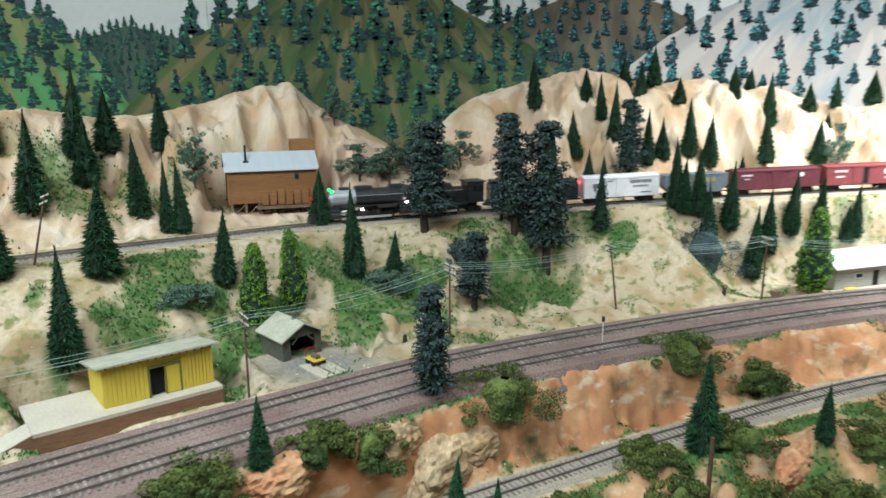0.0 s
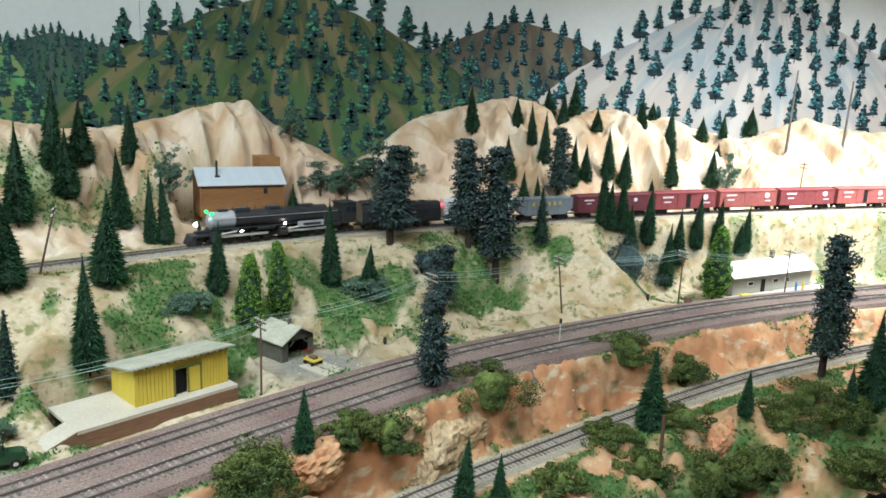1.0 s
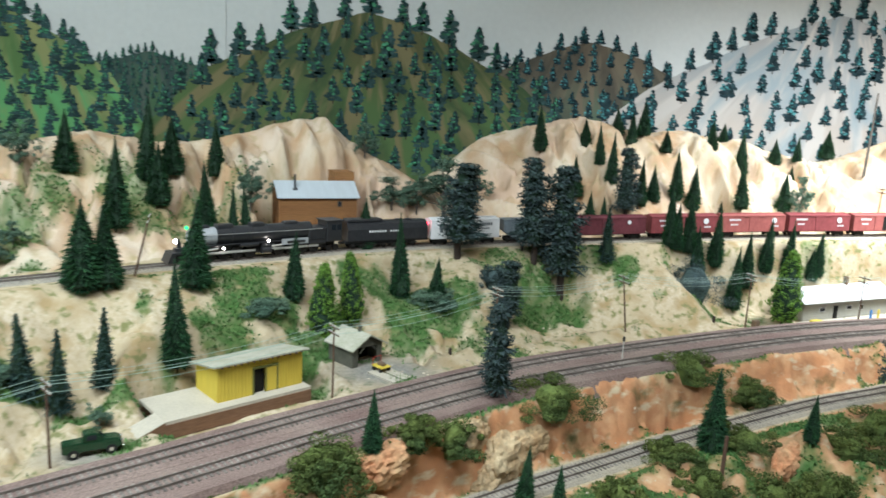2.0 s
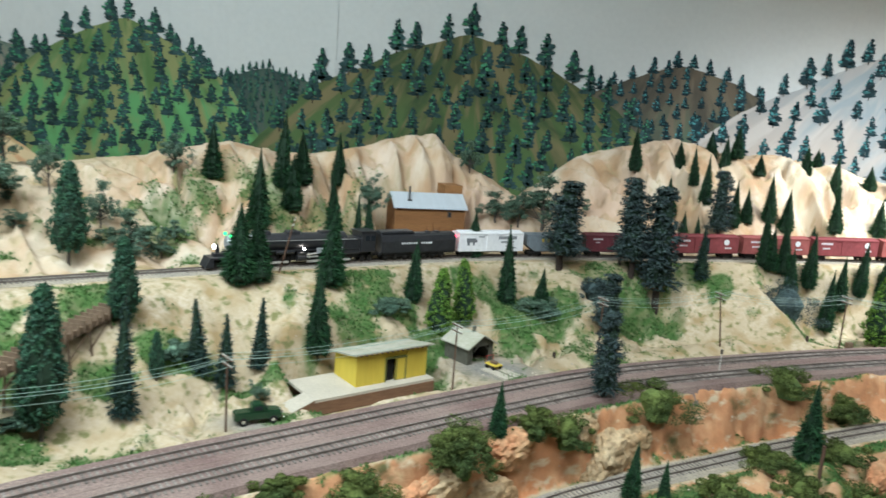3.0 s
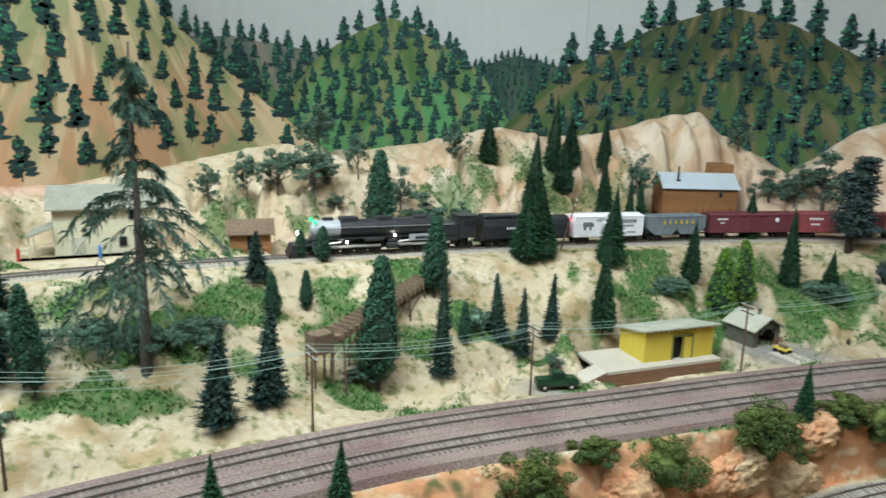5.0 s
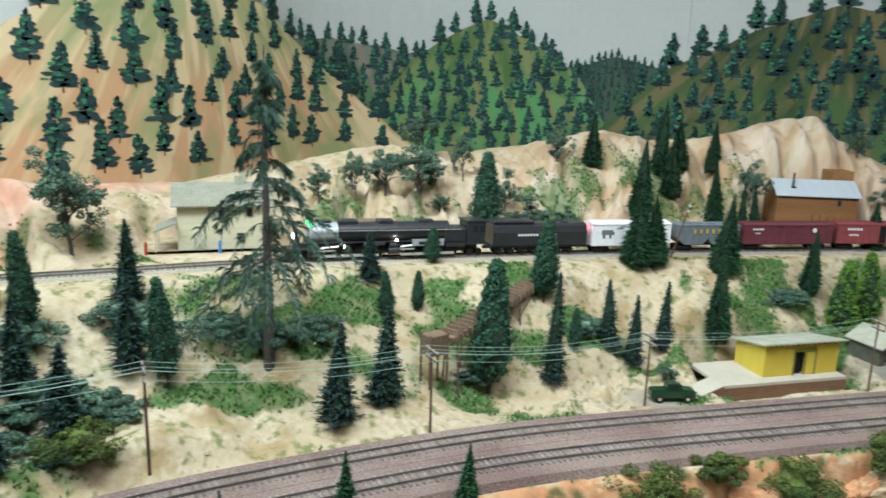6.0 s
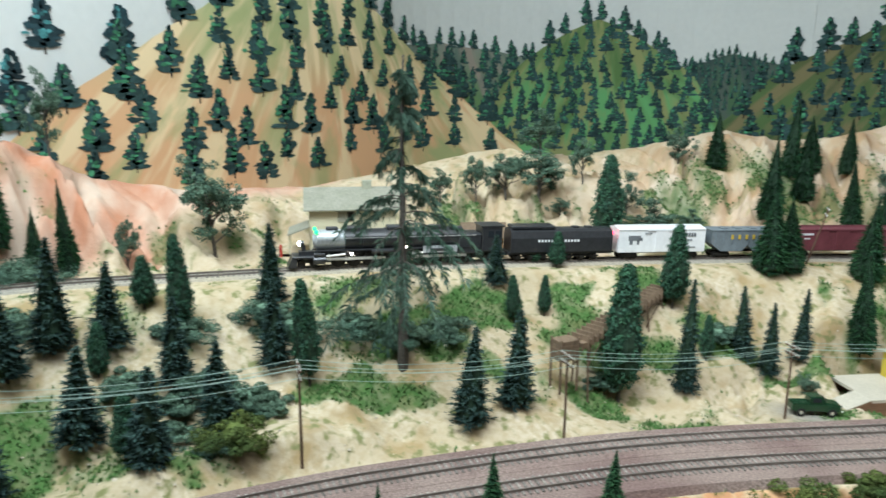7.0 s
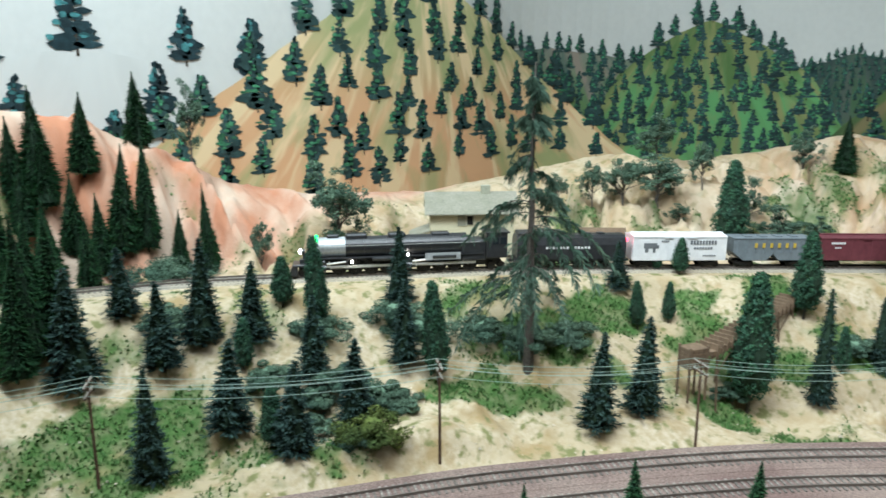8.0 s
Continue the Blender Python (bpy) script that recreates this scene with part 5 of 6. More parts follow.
def yellow_shed():
    """Local x along the main line, -y to the rails; origin at the front left corner of the walls."""
    ob = empty("freight_shed", "yellow boarded freight shed with an open door on the dock", "shed")
    L, D, H = 0.122, 0.062, 0.046
    part("back_wall", bx(0, L, D - 0.002, D, 0, H - 0.012), "yellow", ob)
    for x in (0, L - 0.002):
        bm = bmesh.new()
        va = [bm.verts.new((x, y, z)) for y, z in ((0.002, 0), (D - 0.002, 0), (D - 0.002, H - 0.0115), (0.002, H))]
        vb = [bm.verts.new((x + 0.002, v.co.y, v.co.z)) for v in va]
        bm.faces.new(va)
        bm.faces.new(vb[::-1])
        for k in range(4):
            bm.faces.new((va[k], vb[k], vb[(k + 1) % 4], va[(k + 1) % 4]))
        bmesh.ops.recalc_face_normals(bm, faces=bm.faces[:])
        part("side_wall", bm, "yellow", ob)
    d0, d1 = 0.050, 0.083
    part("front_wall", bx(0, d0, 0.0, 0.002, 0, H), "yellow", ob)
    part("front_wall", bx(d1, L, 0.0, 0.002, 0, H), "yellow", ob)
    part("front_wall", bx(d0, d1, 0.0, 0.002, 0.034, H), "yellow", ob)
    plank_wall("board", ob, "yellow", 0, d0 - 0.002, 0, H, 0.0, 10)
    plank_wall("board", ob, "yellow", d1 + 0.002, L, 0, H, 0.0, 9)
    for a in ((d0 - 0.0022, d0, -0.0022, 0.0, 0, 0.036), (d1, d1 + 0.0022, -0.0022, 0.0, 0, 0.036), (d0 - 0.0022, d1 + 0.0022, -0.0024, 0.0, 0.0345, 0.037)):
        part("door_frame", bx(*a), "olive", ob)
    door = part("door", bx(0.066, d1, -0.0016, 0.0, 0.001, 0.0335), "yellow", ob)
    part("door_brace", bx(0.066, 0.068, -0.0024, -0.0016, 0.001, 0.0335), "olive", door)
    # near-black sheet behind the opening in place of the shade indoors
    part("interior", bx(d0, 0.066, 0.004, 0.006, 0, 0.034), "dark", ob)
    bm = bmesh.new()
    a = [(-0.007, -0.009, H + 0.003), (L + 0.007, -0.009, H + 0.003), (L + 0.007, D + 0.006, H - 0.012), (-0.007, D + 0.006, H - 0.012)]
    vs = [bm.verts.new(p) for p in a] + [bm.verts.new((p[0], p[1], p[2] + 0.0022)) for p in a]
    for f in ((3, 2, 1, 0), (4, 5, 6, 7), (0, 1, 5, 4), (1, 2, 6, 5), (2, 3, 7, 6), (3, 0, 4, 7)):
        bm.faces.new([vs[i] for i in f])
    part("roof", bm, "roofgrey", ob, "pale flat roof with moss")
    for k in range(14):
        x = 0.004 + k * (L - 0.008) / 13
        part("rafter", bx(x - 0.0007, x + 0.0007, -0.008, 0.0, H + 0.0004, H + 0.003), "oldwood", ob)
    dock = empty("loading_dock", "pale boarded loading dock with brown sides and a ramp", "dock")
    D0 = 0.018
    part("deck", bx(-0.073, L + 0.004, -D0, D + 0.004, -0.004, 0.0), "concrete", dock)
    for a in ((-0.073, L + 0.004, -D0 - 0.001, -D0 + 0.001, -0.022, -0.004), (L + 0.002, L + 0.004, -D0 + 0.001, D, -0.022, -0.004), (-0.073, L + 0.002, D, D + 0.002, -0.022, -0.004)):
        part("side", bx(*a), "dockside", dock)
    bm = bmesh.new()
    prism(bm, [(-0.073, -0.0005), (-0.073, -0.022), (-0.124, -0.022), (-0.122, -0.018)], -D0 - 0.001, 0.014)
    part("ramp", bm, "dockside", dock)
    bm = bmesh.new()
    box(bm, -0.0262, 0.0262, -D0 - 0.001, 0.014, 0, 0.001, m=pose(-0.0978, 0, -0.0090, 0, -19.5, 0))
    part("ramp_deck", bm, "concrete", dock)
    return ob, dock


def tool_shed():
    """Motor-car shed: gable towards -y, local origin at the middle of its front."""
    ob = empty("tool_shed", "weathered wooden track motor-car shed with an open front", "shed")
    W, D, H = 0.029, 0.055, 0.032
    for s in (-1, 1):
        part("side_wall", bx(s * W - 0.001, s * W + 0.001, 0, D, 0, H), "shedgrey", ob)
        part("front_post", bx(s * W * 0.82 - 0.005, s * W * 0.82 + 0.005, -0.001, 0.001, 0, H), "shedgrey", ob)
        part("door_brace", rod(bmesh.new(), (s * 0.016, -0.0016, 0.021), (s * 0.008, -0.0016, 0.0285), 0.0012, n=5), "shedgrey", ob)
        bm = bmesh.new()
        prism(bm, [(0, 0.047), (s * 0.035, 0.0275), (s * 0.035, 0.0295), (0, 0.0492)], -0.008, D + 0.006)
        part("roof", bm, "roofgrey", ob)
    part("back_wall", bx(-W, W, D - 0.001, D + 0.001, 0, H), "shedgrey", ob)
    bm = bmesh.new()
    prism(bm, [(-W, 0.0285), (W, 0.0285), (0, 0.0455)], -0.001, 0.001)
    part("gable", bm, "shedgrey", ob)
    # near-black sheet across the inside, standing in for its shade
    part("interior", bx(-W + 0.002, W - 0.002, D * 0.55, D * 0.57, 0, H), "dark", ob)
    bm = bmesh.new()
    rod(bm, (0, 0.018, 0.044), (0, 0.018, 0.056), 0.003, 0.003, 10)
    rod(bm, (0, 0.018, 0.056), (0, 0.018, 0.0575), 0.0042, 0.003, 10)
    part("vent", bm, "shedgrey", ob)
    return ob


def mine_building():
    """Tall boarded building beside the upper line: front wall along +x facing -y; origin at the front left foot."""
    ob = empty("ore_house", "brown boarded ore house with a pale blue tin roof", "building")
    L, D, Z0, H, R = 0.150, 0.075, 0.018, 0.078, 0.102
    part("front_core", bx(0, L, 0.001, 0.003, Z0, H), "plank", ob)
    part("back_wall", bx(0, L, D - 0.002, D, 0, H), "plank", ob)
    part("floor", bx(0.001, L - 0.001, 0.003, D - 0.002, Z0, Z0 + 0.002), "oldwood", ob)
    plank_wall("board", ob, "plank", 0, L, Z0, H, 0.001, 16, upright=False)
    for x in (0, L):
        bm = bmesh.new()
        a = [(x - 0.001, y, z) for y, z in ((0, Z0), (D, Z0), (D, H), (D / 2, R), (0, H))]
        va = [bm.verts.new(p) for p in a]
        vb = [bm.verts.new((p[0] + 0.002, p[1], p[2])) for p in a]
        bm.faces.new(va)
        bm.faces.new(vb[::-1])
        for k in range(5):
            bm.faces.new((va[k], vb[k], vb[(k + 1) % 5], va[(k + 1) % 5]))
        bmesh.ops.recalc_face_normals(bm, faces=bm.faces[:])
        part("end_wall", bm, "plank", ob)
        part("corner_board", bx(x - 0.0016, x + 0.0016, -0.0016, 0.0, Z0, H), "plank", ob)
    for s in (0, 1):
        bm = bmesh.new()
        y0, y1 = (-0.006, D / 2) if s == 0 else (D + 0.006, D / 2)
        z0 = H - 0.004
        vs = []
        for x in (-0.006, L + 0.006):
            for y, z in ((y0, z0), (y1, R + 0.0005), (y1, R + 0.002), (y0, z0 + 0.0015)):
                vs.append(bm.verts.new((x, y, z)))
        for f in ((0, 1, 2, 3), (7, 6, 5, 4), (0, 4, 5, 1), (1, 5, 6, 2), (2, 6, 7, 3), (3, 7, 4, 0)):
            bm.faces.new([vs[i] for i in f])
        bmesh.ops.recalc_face_normals(bm, faces=bm.faces[:])
        part("roof", bm, "tin", ob, "pale blue tin roof")
    win = part("window", bx(0.112, 0.121, -0.0012, 0.0004, 0.057, 0.069), "oldwood", ob)
    part("pane", bx(0.1135, 0.1195, -0.0018, -0.0012, 0.0585, 0.0675), "glass", win)
    bm = bmesh.new()
    rod(bm, (0.032, 0.018, H + 0.004), (0.032, 0.018, R + 0.016), 0.002, 0.002, 10)
    box(bm, 0.0275, 0.0365, 0.0125, 0.0235, H + 0.006, H + 0.013)
    part("chimney", bm, "black", ob)
    part("rear_tower", bx(0.118, 0.158, D - 0.03, D + 0.025, 0, R + 0.019), "plank", ob)
    for k in range(7):
        x = 0.004 + k * (L - 0.008) / 6
        part("post", bx(x - 0.002, x + 0.002, 0.0, 0.004, -0.02, Z0), "oldwood", ob)
        if k < 6:
            part("brace", rod(bmesh.new(), (x, -0.0006, -0.004), (x + 0.0235, -0.0006, Z0 - 0.001), 0.0011, n=5), "oldwood", ob)
    deck = part("porch_deck", bx(0.045, L + 0.012, -0.022, 0.0, 0.010, 0.0125), "oldwood", ob)
    for k in range(6):
        part("stack_board", bx(0.055 + k * 0.014, 0.066 + k * 0.014, -0.003 - 0.001 * (k % 2), -0.0017, 0.014, 0.036 + 0.004 * (k % 3)), "plank", ob)
    barrel = bmesh.new()
    rod(barrel, (0.140, -0.014, 0.0125), (0.140, -0.014, 0.026), 0.0055, 0.0055, 14)
    return ob, barrel


def station():
    ob = empty("station_building", "grey boarded station with a white sheet roof", "station")
    L, D, H, R = 0.255, 0.060, 0.042, 0.062
    part("front_wall", bx(0, L, 0, 0.002, 0, H), "stationgrey", ob)
    part("back_wall", bx(0, L, D - 0.002, D, 0, H), "stationgrey", ob)
    plank_wall("board", ob, "stationgrey", 0, L, 0, H, 0.0, 9, upright=False)
    for x in (0, L):
        bm = bmesh.new()
        a = [(x - 0.001, y, z) for y, z in ((0.002, 0), (D - 0.002, 0), (D - 0.002, H), (D / 2, R), (0.002, H))]
        va = [bm.verts.new(p) for p in a]
        vb = [bm.verts.new((p[0] + 0.002, p[1], p[2])) for p in a]
        bm.faces.new(va)
        bm.faces.new(vb[::-1])
        for k in range(5):
            bm.faces.new((va[k], vb[k], vb[(k + 1) % 5], va[(k + 1) % 5]))
        bmesh.ops.recalc_face_normals(bm, faces=bm.faces[:])
        part("end_wall", bm, "stationgrey", ob)
    for s in (0, 1):
        bm = bmesh.new()
        y0 = -0.010 if s == 0 else D + 0.010
        vs = []
        for x in (-0.009, L + 0.009):
            for y, z in ((y0, H - 0.005), (D / 2, R), (D / 2, R + 0.0018), (y0, H - 0.0032)):
                vs.append(bm.verts.new((x, y, z)))
        for f in ((0, 1, 2, 3), (7, 6, 5, 4), (0, 4, 5, 1), (1, 5, 6, 2), (2, 6, 7, 3), (3, 7, 4, 0)):
            bm.faces.new([vs[i] for i in f])
        bmesh.ops.recalc_face_normals(bm, faces=bm.faces[:])
        part("roof", bm, "stationroof", ob, "white sheet roof")
    for x0, x1, z0, z1 in ((0.045, 0.062, 0.016, 0.026), (0.125, 0.142, 0.016, 0.026), (0.165, 0.178, 0.014, 0.026)):
        w = part("window", bx(x0, x1, -0.0022, -0.0012, z0, z1), "stationroof", ob)
        part("pane", bx(x0 + 0.0015, x1 - 0.0015, -0.0028, -0.0022, z0 + 0.0015, z1 - 0.0015), "glass", w)
    part("door", bx(0.088, 0.100, -0.0022, -0.0012, 0.0, 0.027), "dark", ob)
    part("chimney", bx(0.150, 0.158, D / 2 - 0.004, D / 2 + 0.004, R - 0.004, R + 0.018), "oldwood", ob)
    part("platform", bx(-0.012, L + 0.03, -0.030, 0.0, -0.006, -0.001), "concrete", ob)
    return ob


def depot():
    """Cream two-storey depot beside the upper line at the far end."""
    ob = empty("depot", "cream boarded two-storey depot with a sage grey roof", "depot")
    L, D, H, R = 0.135, 0.075, 0.074, 0.098
    part("front_wall", bx(0, L, 0, 0.002, 0, H), "cream", ob)
    part("back_wall", bx(0, L, D - 0.002, D, 0, H), "cream", ob)
    plank_wall("board", ob, "cream", 0, L, 0, H, 0.0, 7, upright=False, gap=0.0002)
    for x in (0, L):
        bm = bmesh.new()
        a = [(x - 0.001, y, z) for y, z in ((0.002, 0), (D - 0.002, 0), (D - 0.002, H), (D / 2, R), (0.002, H))]
        va = [bm.verts.new(p) for p in a]
        vb = [bm.verts.new((p[0] + 0.002, p[1], p[2])) for p in a]
        bm.faces.new(va)
        bm.faces.new(vb[::-1])
        for k in range(5):
            bm.faces.new((va[k], vb[k], vb[(k + 1) % 5], va[(k + 1) % 5]))
        bmesh.ops.recalc_face_normals(bm, faces=bm.faces[:])
        part("end_wall", bm, "cream", ob)
    for s in (0, 1):
        bm = bmesh.new()
        y0 = -0.010 if s == 0 else D + 0.010
        vs = []
        for x in (-0.009, L + 0.009):
            for y, z in ((y0, H - 0.006), (D / 2, R), (D / 2, R + 0.0018), (y0, H - 0.0042)):
                vs.append(bm.verts.new((x, y, z)))
        for f in ((0, 1, 2, 3), (7, 6, 5, 4), (0, 4, 5, 1), (1, 5, 6, 2), (2, 6, 7, 3), (3, 7, 4, 0)):
            bm.faces.new([vs[i] for i in f])
        bmesh.ops.recalc_face_normals(bm, faces=bm.faces[:])
        part("roof", bm, "depotroof", ob, "sage grey roof")
    for x0, x1, z0, z1 in ((0.058, 0.070, 0.050, 0.066), (0.100, 0.111, 0.050, 0.066), (0.085, 0.098, 0.010, 0.026)):
        w = part("window", bx(x0, x1, -0.0024, -0.0012, z0, z1), "roofgrey", ob)
        part("pane", bx(x0 + 0.0012, x1 - 0.0012, -0.0030, -0.0024, z0 + 0.0012, z1 - 0.0012), "dark", w)
    part("shutter", bx(0.044, 0.0575, -0.0024, -0.0012, 0.049, 0.067), "depotroof", ob, "grey window shutter")
    door = part("freight_door", bx(0.022, 0.040, -0.0026, -0.0012, 0.0, 0.026), "roofgrey", ob)
    for k in (-1, 1):
        part("cross_brace", rod(bmesh.new(), (0.031 - k * 0.008, -0.003, 0.001), (0.031 + k * 0.008, -0.003, 0.025), 0.0008, n=5), "cream", door)
    part("chimney", bx(0.085, 0.100, D / 2 - 0.006, D / 2 + 0.006, R - 0.006, R + 0.012), "roofgrey", ob)
    bm = bmesh.new()
    box(bm, -0.036, 0.0, -0.014, D * 0.7, 0, 0.0022, m=Matrix.Translation((0, 0, 0.043)) @ pose(0, 0, 0, 0, -20, 0))
    part("porch_roof", bm, "depotroof", ob)
    for y in (-0.008, D * 0.6):
        part("porch_post", bx(-0.033, -0.031, y, y + 0.002, -0.004, 0.031), "cream", ob)
    part("platform", bx(-0.05, L + 0.02, -0.020, 0.0, -0.006, -0.0005), "concrete", ob)
    return ob


def cabin():
    ob = empty("trackside_cabin", "small red-brown boarded trackside cabin with a brown roof", "cabin")
    L, D, H, R = 0.062, 0.040, 0.028, 0.044
    part("body", bx(0, L, 0.001, D, -0.01, H), "plank", ob)
    plank_wall("board", ob, "plank", 0, L, 0, H, 0.001, 9)
    for x in (-0.0005, L - 0.0015):
        bm = bmesh.new()
        va = [bm.verts.new((x, y, z)) for y, z in ((0, H), (D, H), (D / 2, R))]
        vb = [bm.verts.new((x + 0.002, y, z)) for y, z in ((0, H), (D, H), (D / 2, R))]
        bm.faces.new(va)
        bm.faces.new(vb[::-1])
        for k in range(3):
            bm.faces.new((va[k], vb[k], vb[(k + 1) % 3], va[(k + 1) % 3]))
        bmesh.ops.recalc_face_normals(bm, faces=bm.faces[:])
        part("gable", bm, "plank", ob)
    for s in (0, 1):
        bm = bmesh.new()
        y0 = -0.007 if s == 0 else D + 0.007
        vs = []
        for x in (-0.006, L + 0.006):
            for y, z in ((y0, H - 0.004), (D / 2, R), (D / 2, R + 0.0015), (y0, H - 0.0025)):
                vs.append(bm.verts.new((x, y, z)))
        for f in ((0, 1, 2, 3), (7, 6, 5, 4), (0, 4, 5, 1), (1, 5, 6, 2), (2, 6, 7, 3), (3, 7, 4, 0)):
            bm.faces.new([vs[i] for i in f])
        bmesh.ops.recalc_face_normals(bm, faces=bm.faces[:])
        part("roof", bm, "oldwood", ob)
    # near-black panel on the solid front, shade of an entrance as colour
    part("doorway", bx(0.026, 0.036, -0.0008, 0.0004, 0, 0.022), "dark", ob)
    return ob


shed, dock = yellow_shed()
for ob in (shed, dock):
    place(ob, -0.369, 0.730, 0.990, 38.3)
place(tool_shed(), -0.187, 0.909, 0.981, 43)
house, barrel_bm = mine_building()
place(house, -0.369, 1.238, 1.113, 19.3)
barrel = part("barrel", barrel_bm, "redpaint")
place(tagged(barrel, "rust red barrel on the ore house deck", "barrel"), -0.369, 1.238, 1.1132, 19.3)
place(station(), 0.685, 1.222, 0.983, 19.5)
place(depot(), -1.197, 0.492, 1.120, 41)
place(cabin(), -0.990, 0.622, 1.122, 34)


# ---- small things by the line ----
def telegraph_pole(tall, arms, lean=0):
    ob = empty("telegraph_pole", "dark brown wooden telegraph pole with crossarms and insulators", "telegraph pole", group="poles along the line")
    part("post", rod(bmesh.new(), (0, 0, -0.006), (0, 0, tall), 0.0016, 0.0011, 8), "pole", ob)
    for k in range(arms):
        h = tall - 0.004 - 0.009 * k
        arm = part("crossarm", bx(-0.0007, 0.0007, -0.013, 0.013, h - 0.0009, h + 0.0009), "pole", ob)
        for j in range(6):
            y = -0.0122 + j * 0.0049
            part("insulator", rod(bmesh.new(), (0, y, h + 0.0009), (0, y, h + 0.0032), 0.0009, 0.0006, 6), "insulator", arm)
    return ob


POLES = [(-1.27, -0.37, 1.03), (-1.088, -0.120, 1.03), (-0.873, 0.112, 1.028), (-0.705, 0.352, 0.996), (-0.505, 0.578, 0.977), (-0.230, 0.798, 0.977), (0.009, 0.924, 1.005), (0.268, 1.075, 1.0), (0.512, 1.117, 1.0), (0.79, 1.20, 0.985), (1.12, 1.29, 0.985)]
TALL = 0.100
for k, (x, y, z) in enumerate(POLES):
    a, b = POLES[max(0, k - 1)], POLES[min(len(POLES) - 1, k + 1)]
    turn = math.degrees(math.atan2(b[1] - a[1], b[0] - a[0]))
    ob = telegraph_pole(TALL, 2)
    ob.matrix_basis = pose(x, y, z, 0, -9 if k == 7 else 0, turn)
wires = empty("telegraph_wires", "thin green telegraph wires sagging between the poles", "wires")
for j, (side, drop) in enumerate(((-0.0122, 0), (-0.0024, 0), (0.0122, 0), (-0.0122, 0.009), (0.0122, 0.009))):
    bm = bmesh.new()
    for a, b in zip(POLES[:-1], POLES[1:]):
        d = Vector((b[0] - a[0], b[1] - a[1], 0)).normalized()
        o = Vector((-d.y, d.x, 0)) * side
        p0 = Vector(a) + o + Vector((0, 0, TALL - 0.001 - drop))
        p1 = Vector(b) + o + Vector((0, 0, TALL - 0.001 - drop))
        last = p0
        for i in range(1, 9):
            u = i / 8
            q = p0.lerp(p1, u) - Vector((0, 0, 0.010 * 4 * u * (1 - u)))
            rod(bm, last, q, 0.00022, n=4, caps=False)
            last = q
    part("wire", bm, "wire", wires)
back_pole = telegraph_pole(0.098, 2)
back_pole.matrix_basis = pose(-0.526, 0.902, 1.105, 0, 14, 10)
back_pole = telegraph_pole(0.098, 2)
back_pole.matrix_basis = pose(1.02, 1.52, 1.14, 0, 3, 10)
for (x, y, tall) in ((1.12, 1.74, 0.22), (1.34, 1.80, 0.20)):
    ob = part("bare_trunk", rod(bmesh.new(), (0, 0, -0.01), (0.004, 0, tall), 0.004, 0.002, 8), "bark_grey")
    ob.location = (x, y, height(x, y))
    tagged(ob, "bare grey dead tree trunk on the hill", "dead tree", "bare trunks")


def truck():
    ob = empty("pickup_truck", "dark green rounded vintage pickup truck parked by the dock ramp", "truck")
    bm = bmesh.new()
    prism(bm, [(-0.030, 0.006), (0.029, 0.006), (0.030, 0.012), (0.027, 0.0165), (0.012, 0.018), (0.0115, 0.0175), (-0.030, 0.0165)], -0.0085, 0.0085)
    bmesh.ops.bevel(bm, geom=bm.edges[:], offset=0.0013, segments=2, affect="EDGES")
    body = part("body", bm, "truckgreen", ob)
    bm = bmesh.new()
    prism(bm, [(-0.010, 0.0165), (0.012, 0.0165), (0.007, 0.0245), (0.004, 0.0258), (-0.006, 0.0258), (-0.009, 0.0245)], -0.0078, 0.0078)
    bmesh.ops.bevel(bm, geom=bm.edges[:], offset=0.001, segments=2, affect="EDGES")
    cab = part("cab", bm, "truckgreen", ob)
    for s in (-1, 1):
        part("side_window", bx(-0.0055, 0.0045, s * 0.0079 - 0.0002, s * 0.0079 + 0.0002, 0.0185, 0.0238), "glass", cab)
        part("headlight", rod(bmesh.new(), (0.0285, s * 0.006, 0.0125), (0.0308, s * 0.006, 0.0125), 0.0018, n=10), "chrome", ob, "chrome headlight")
        for x in (-0.019, 0.0185):
            w = part("wheel", wheel_bm(0.0052, 0.0034), "tyre", ob)
            w.location = (x, s * 0.0075, 0.0052)
            part("hubcap", rod(bmesh.new(), (0, s * 0.0018, 0), (0, s * 0.0024, 0), 0.0024, n=10), "chrome", w, "chrome hubcap")
            bm = bmesh.new()
            prism(bm, [(x - 0.0075, 0.0065), (x + 0.0075, 0.0065), (x + 0.006, 0.0115), (x, 0.0135), (x - 0.006, 0.0115)], s * 0.0082 - 0.0012, s * 0.0082 + 0.0012)
            part("fender", bm, "truckgreen", ob)
    part("bumper", bx(0.0300, 0.0314, -0.0088, 0.0088, 0.0058, 0.0078, bevel=0.0004), "chrome", ob, "chrome bumper")
    part("windscreen", bx(0.0093, 0.0104, -0.0060, 0.0060, 0.0182, 0.0232), "glass", cab)
    part("grille", bx(0.0294, 0.0302, -0.0040, 0.0040, 0.0082, 0.0135), "chrome", ob, "chrome grille")
    return ob


place(truck(), -0.476, 0.613, 0.9795, 27)


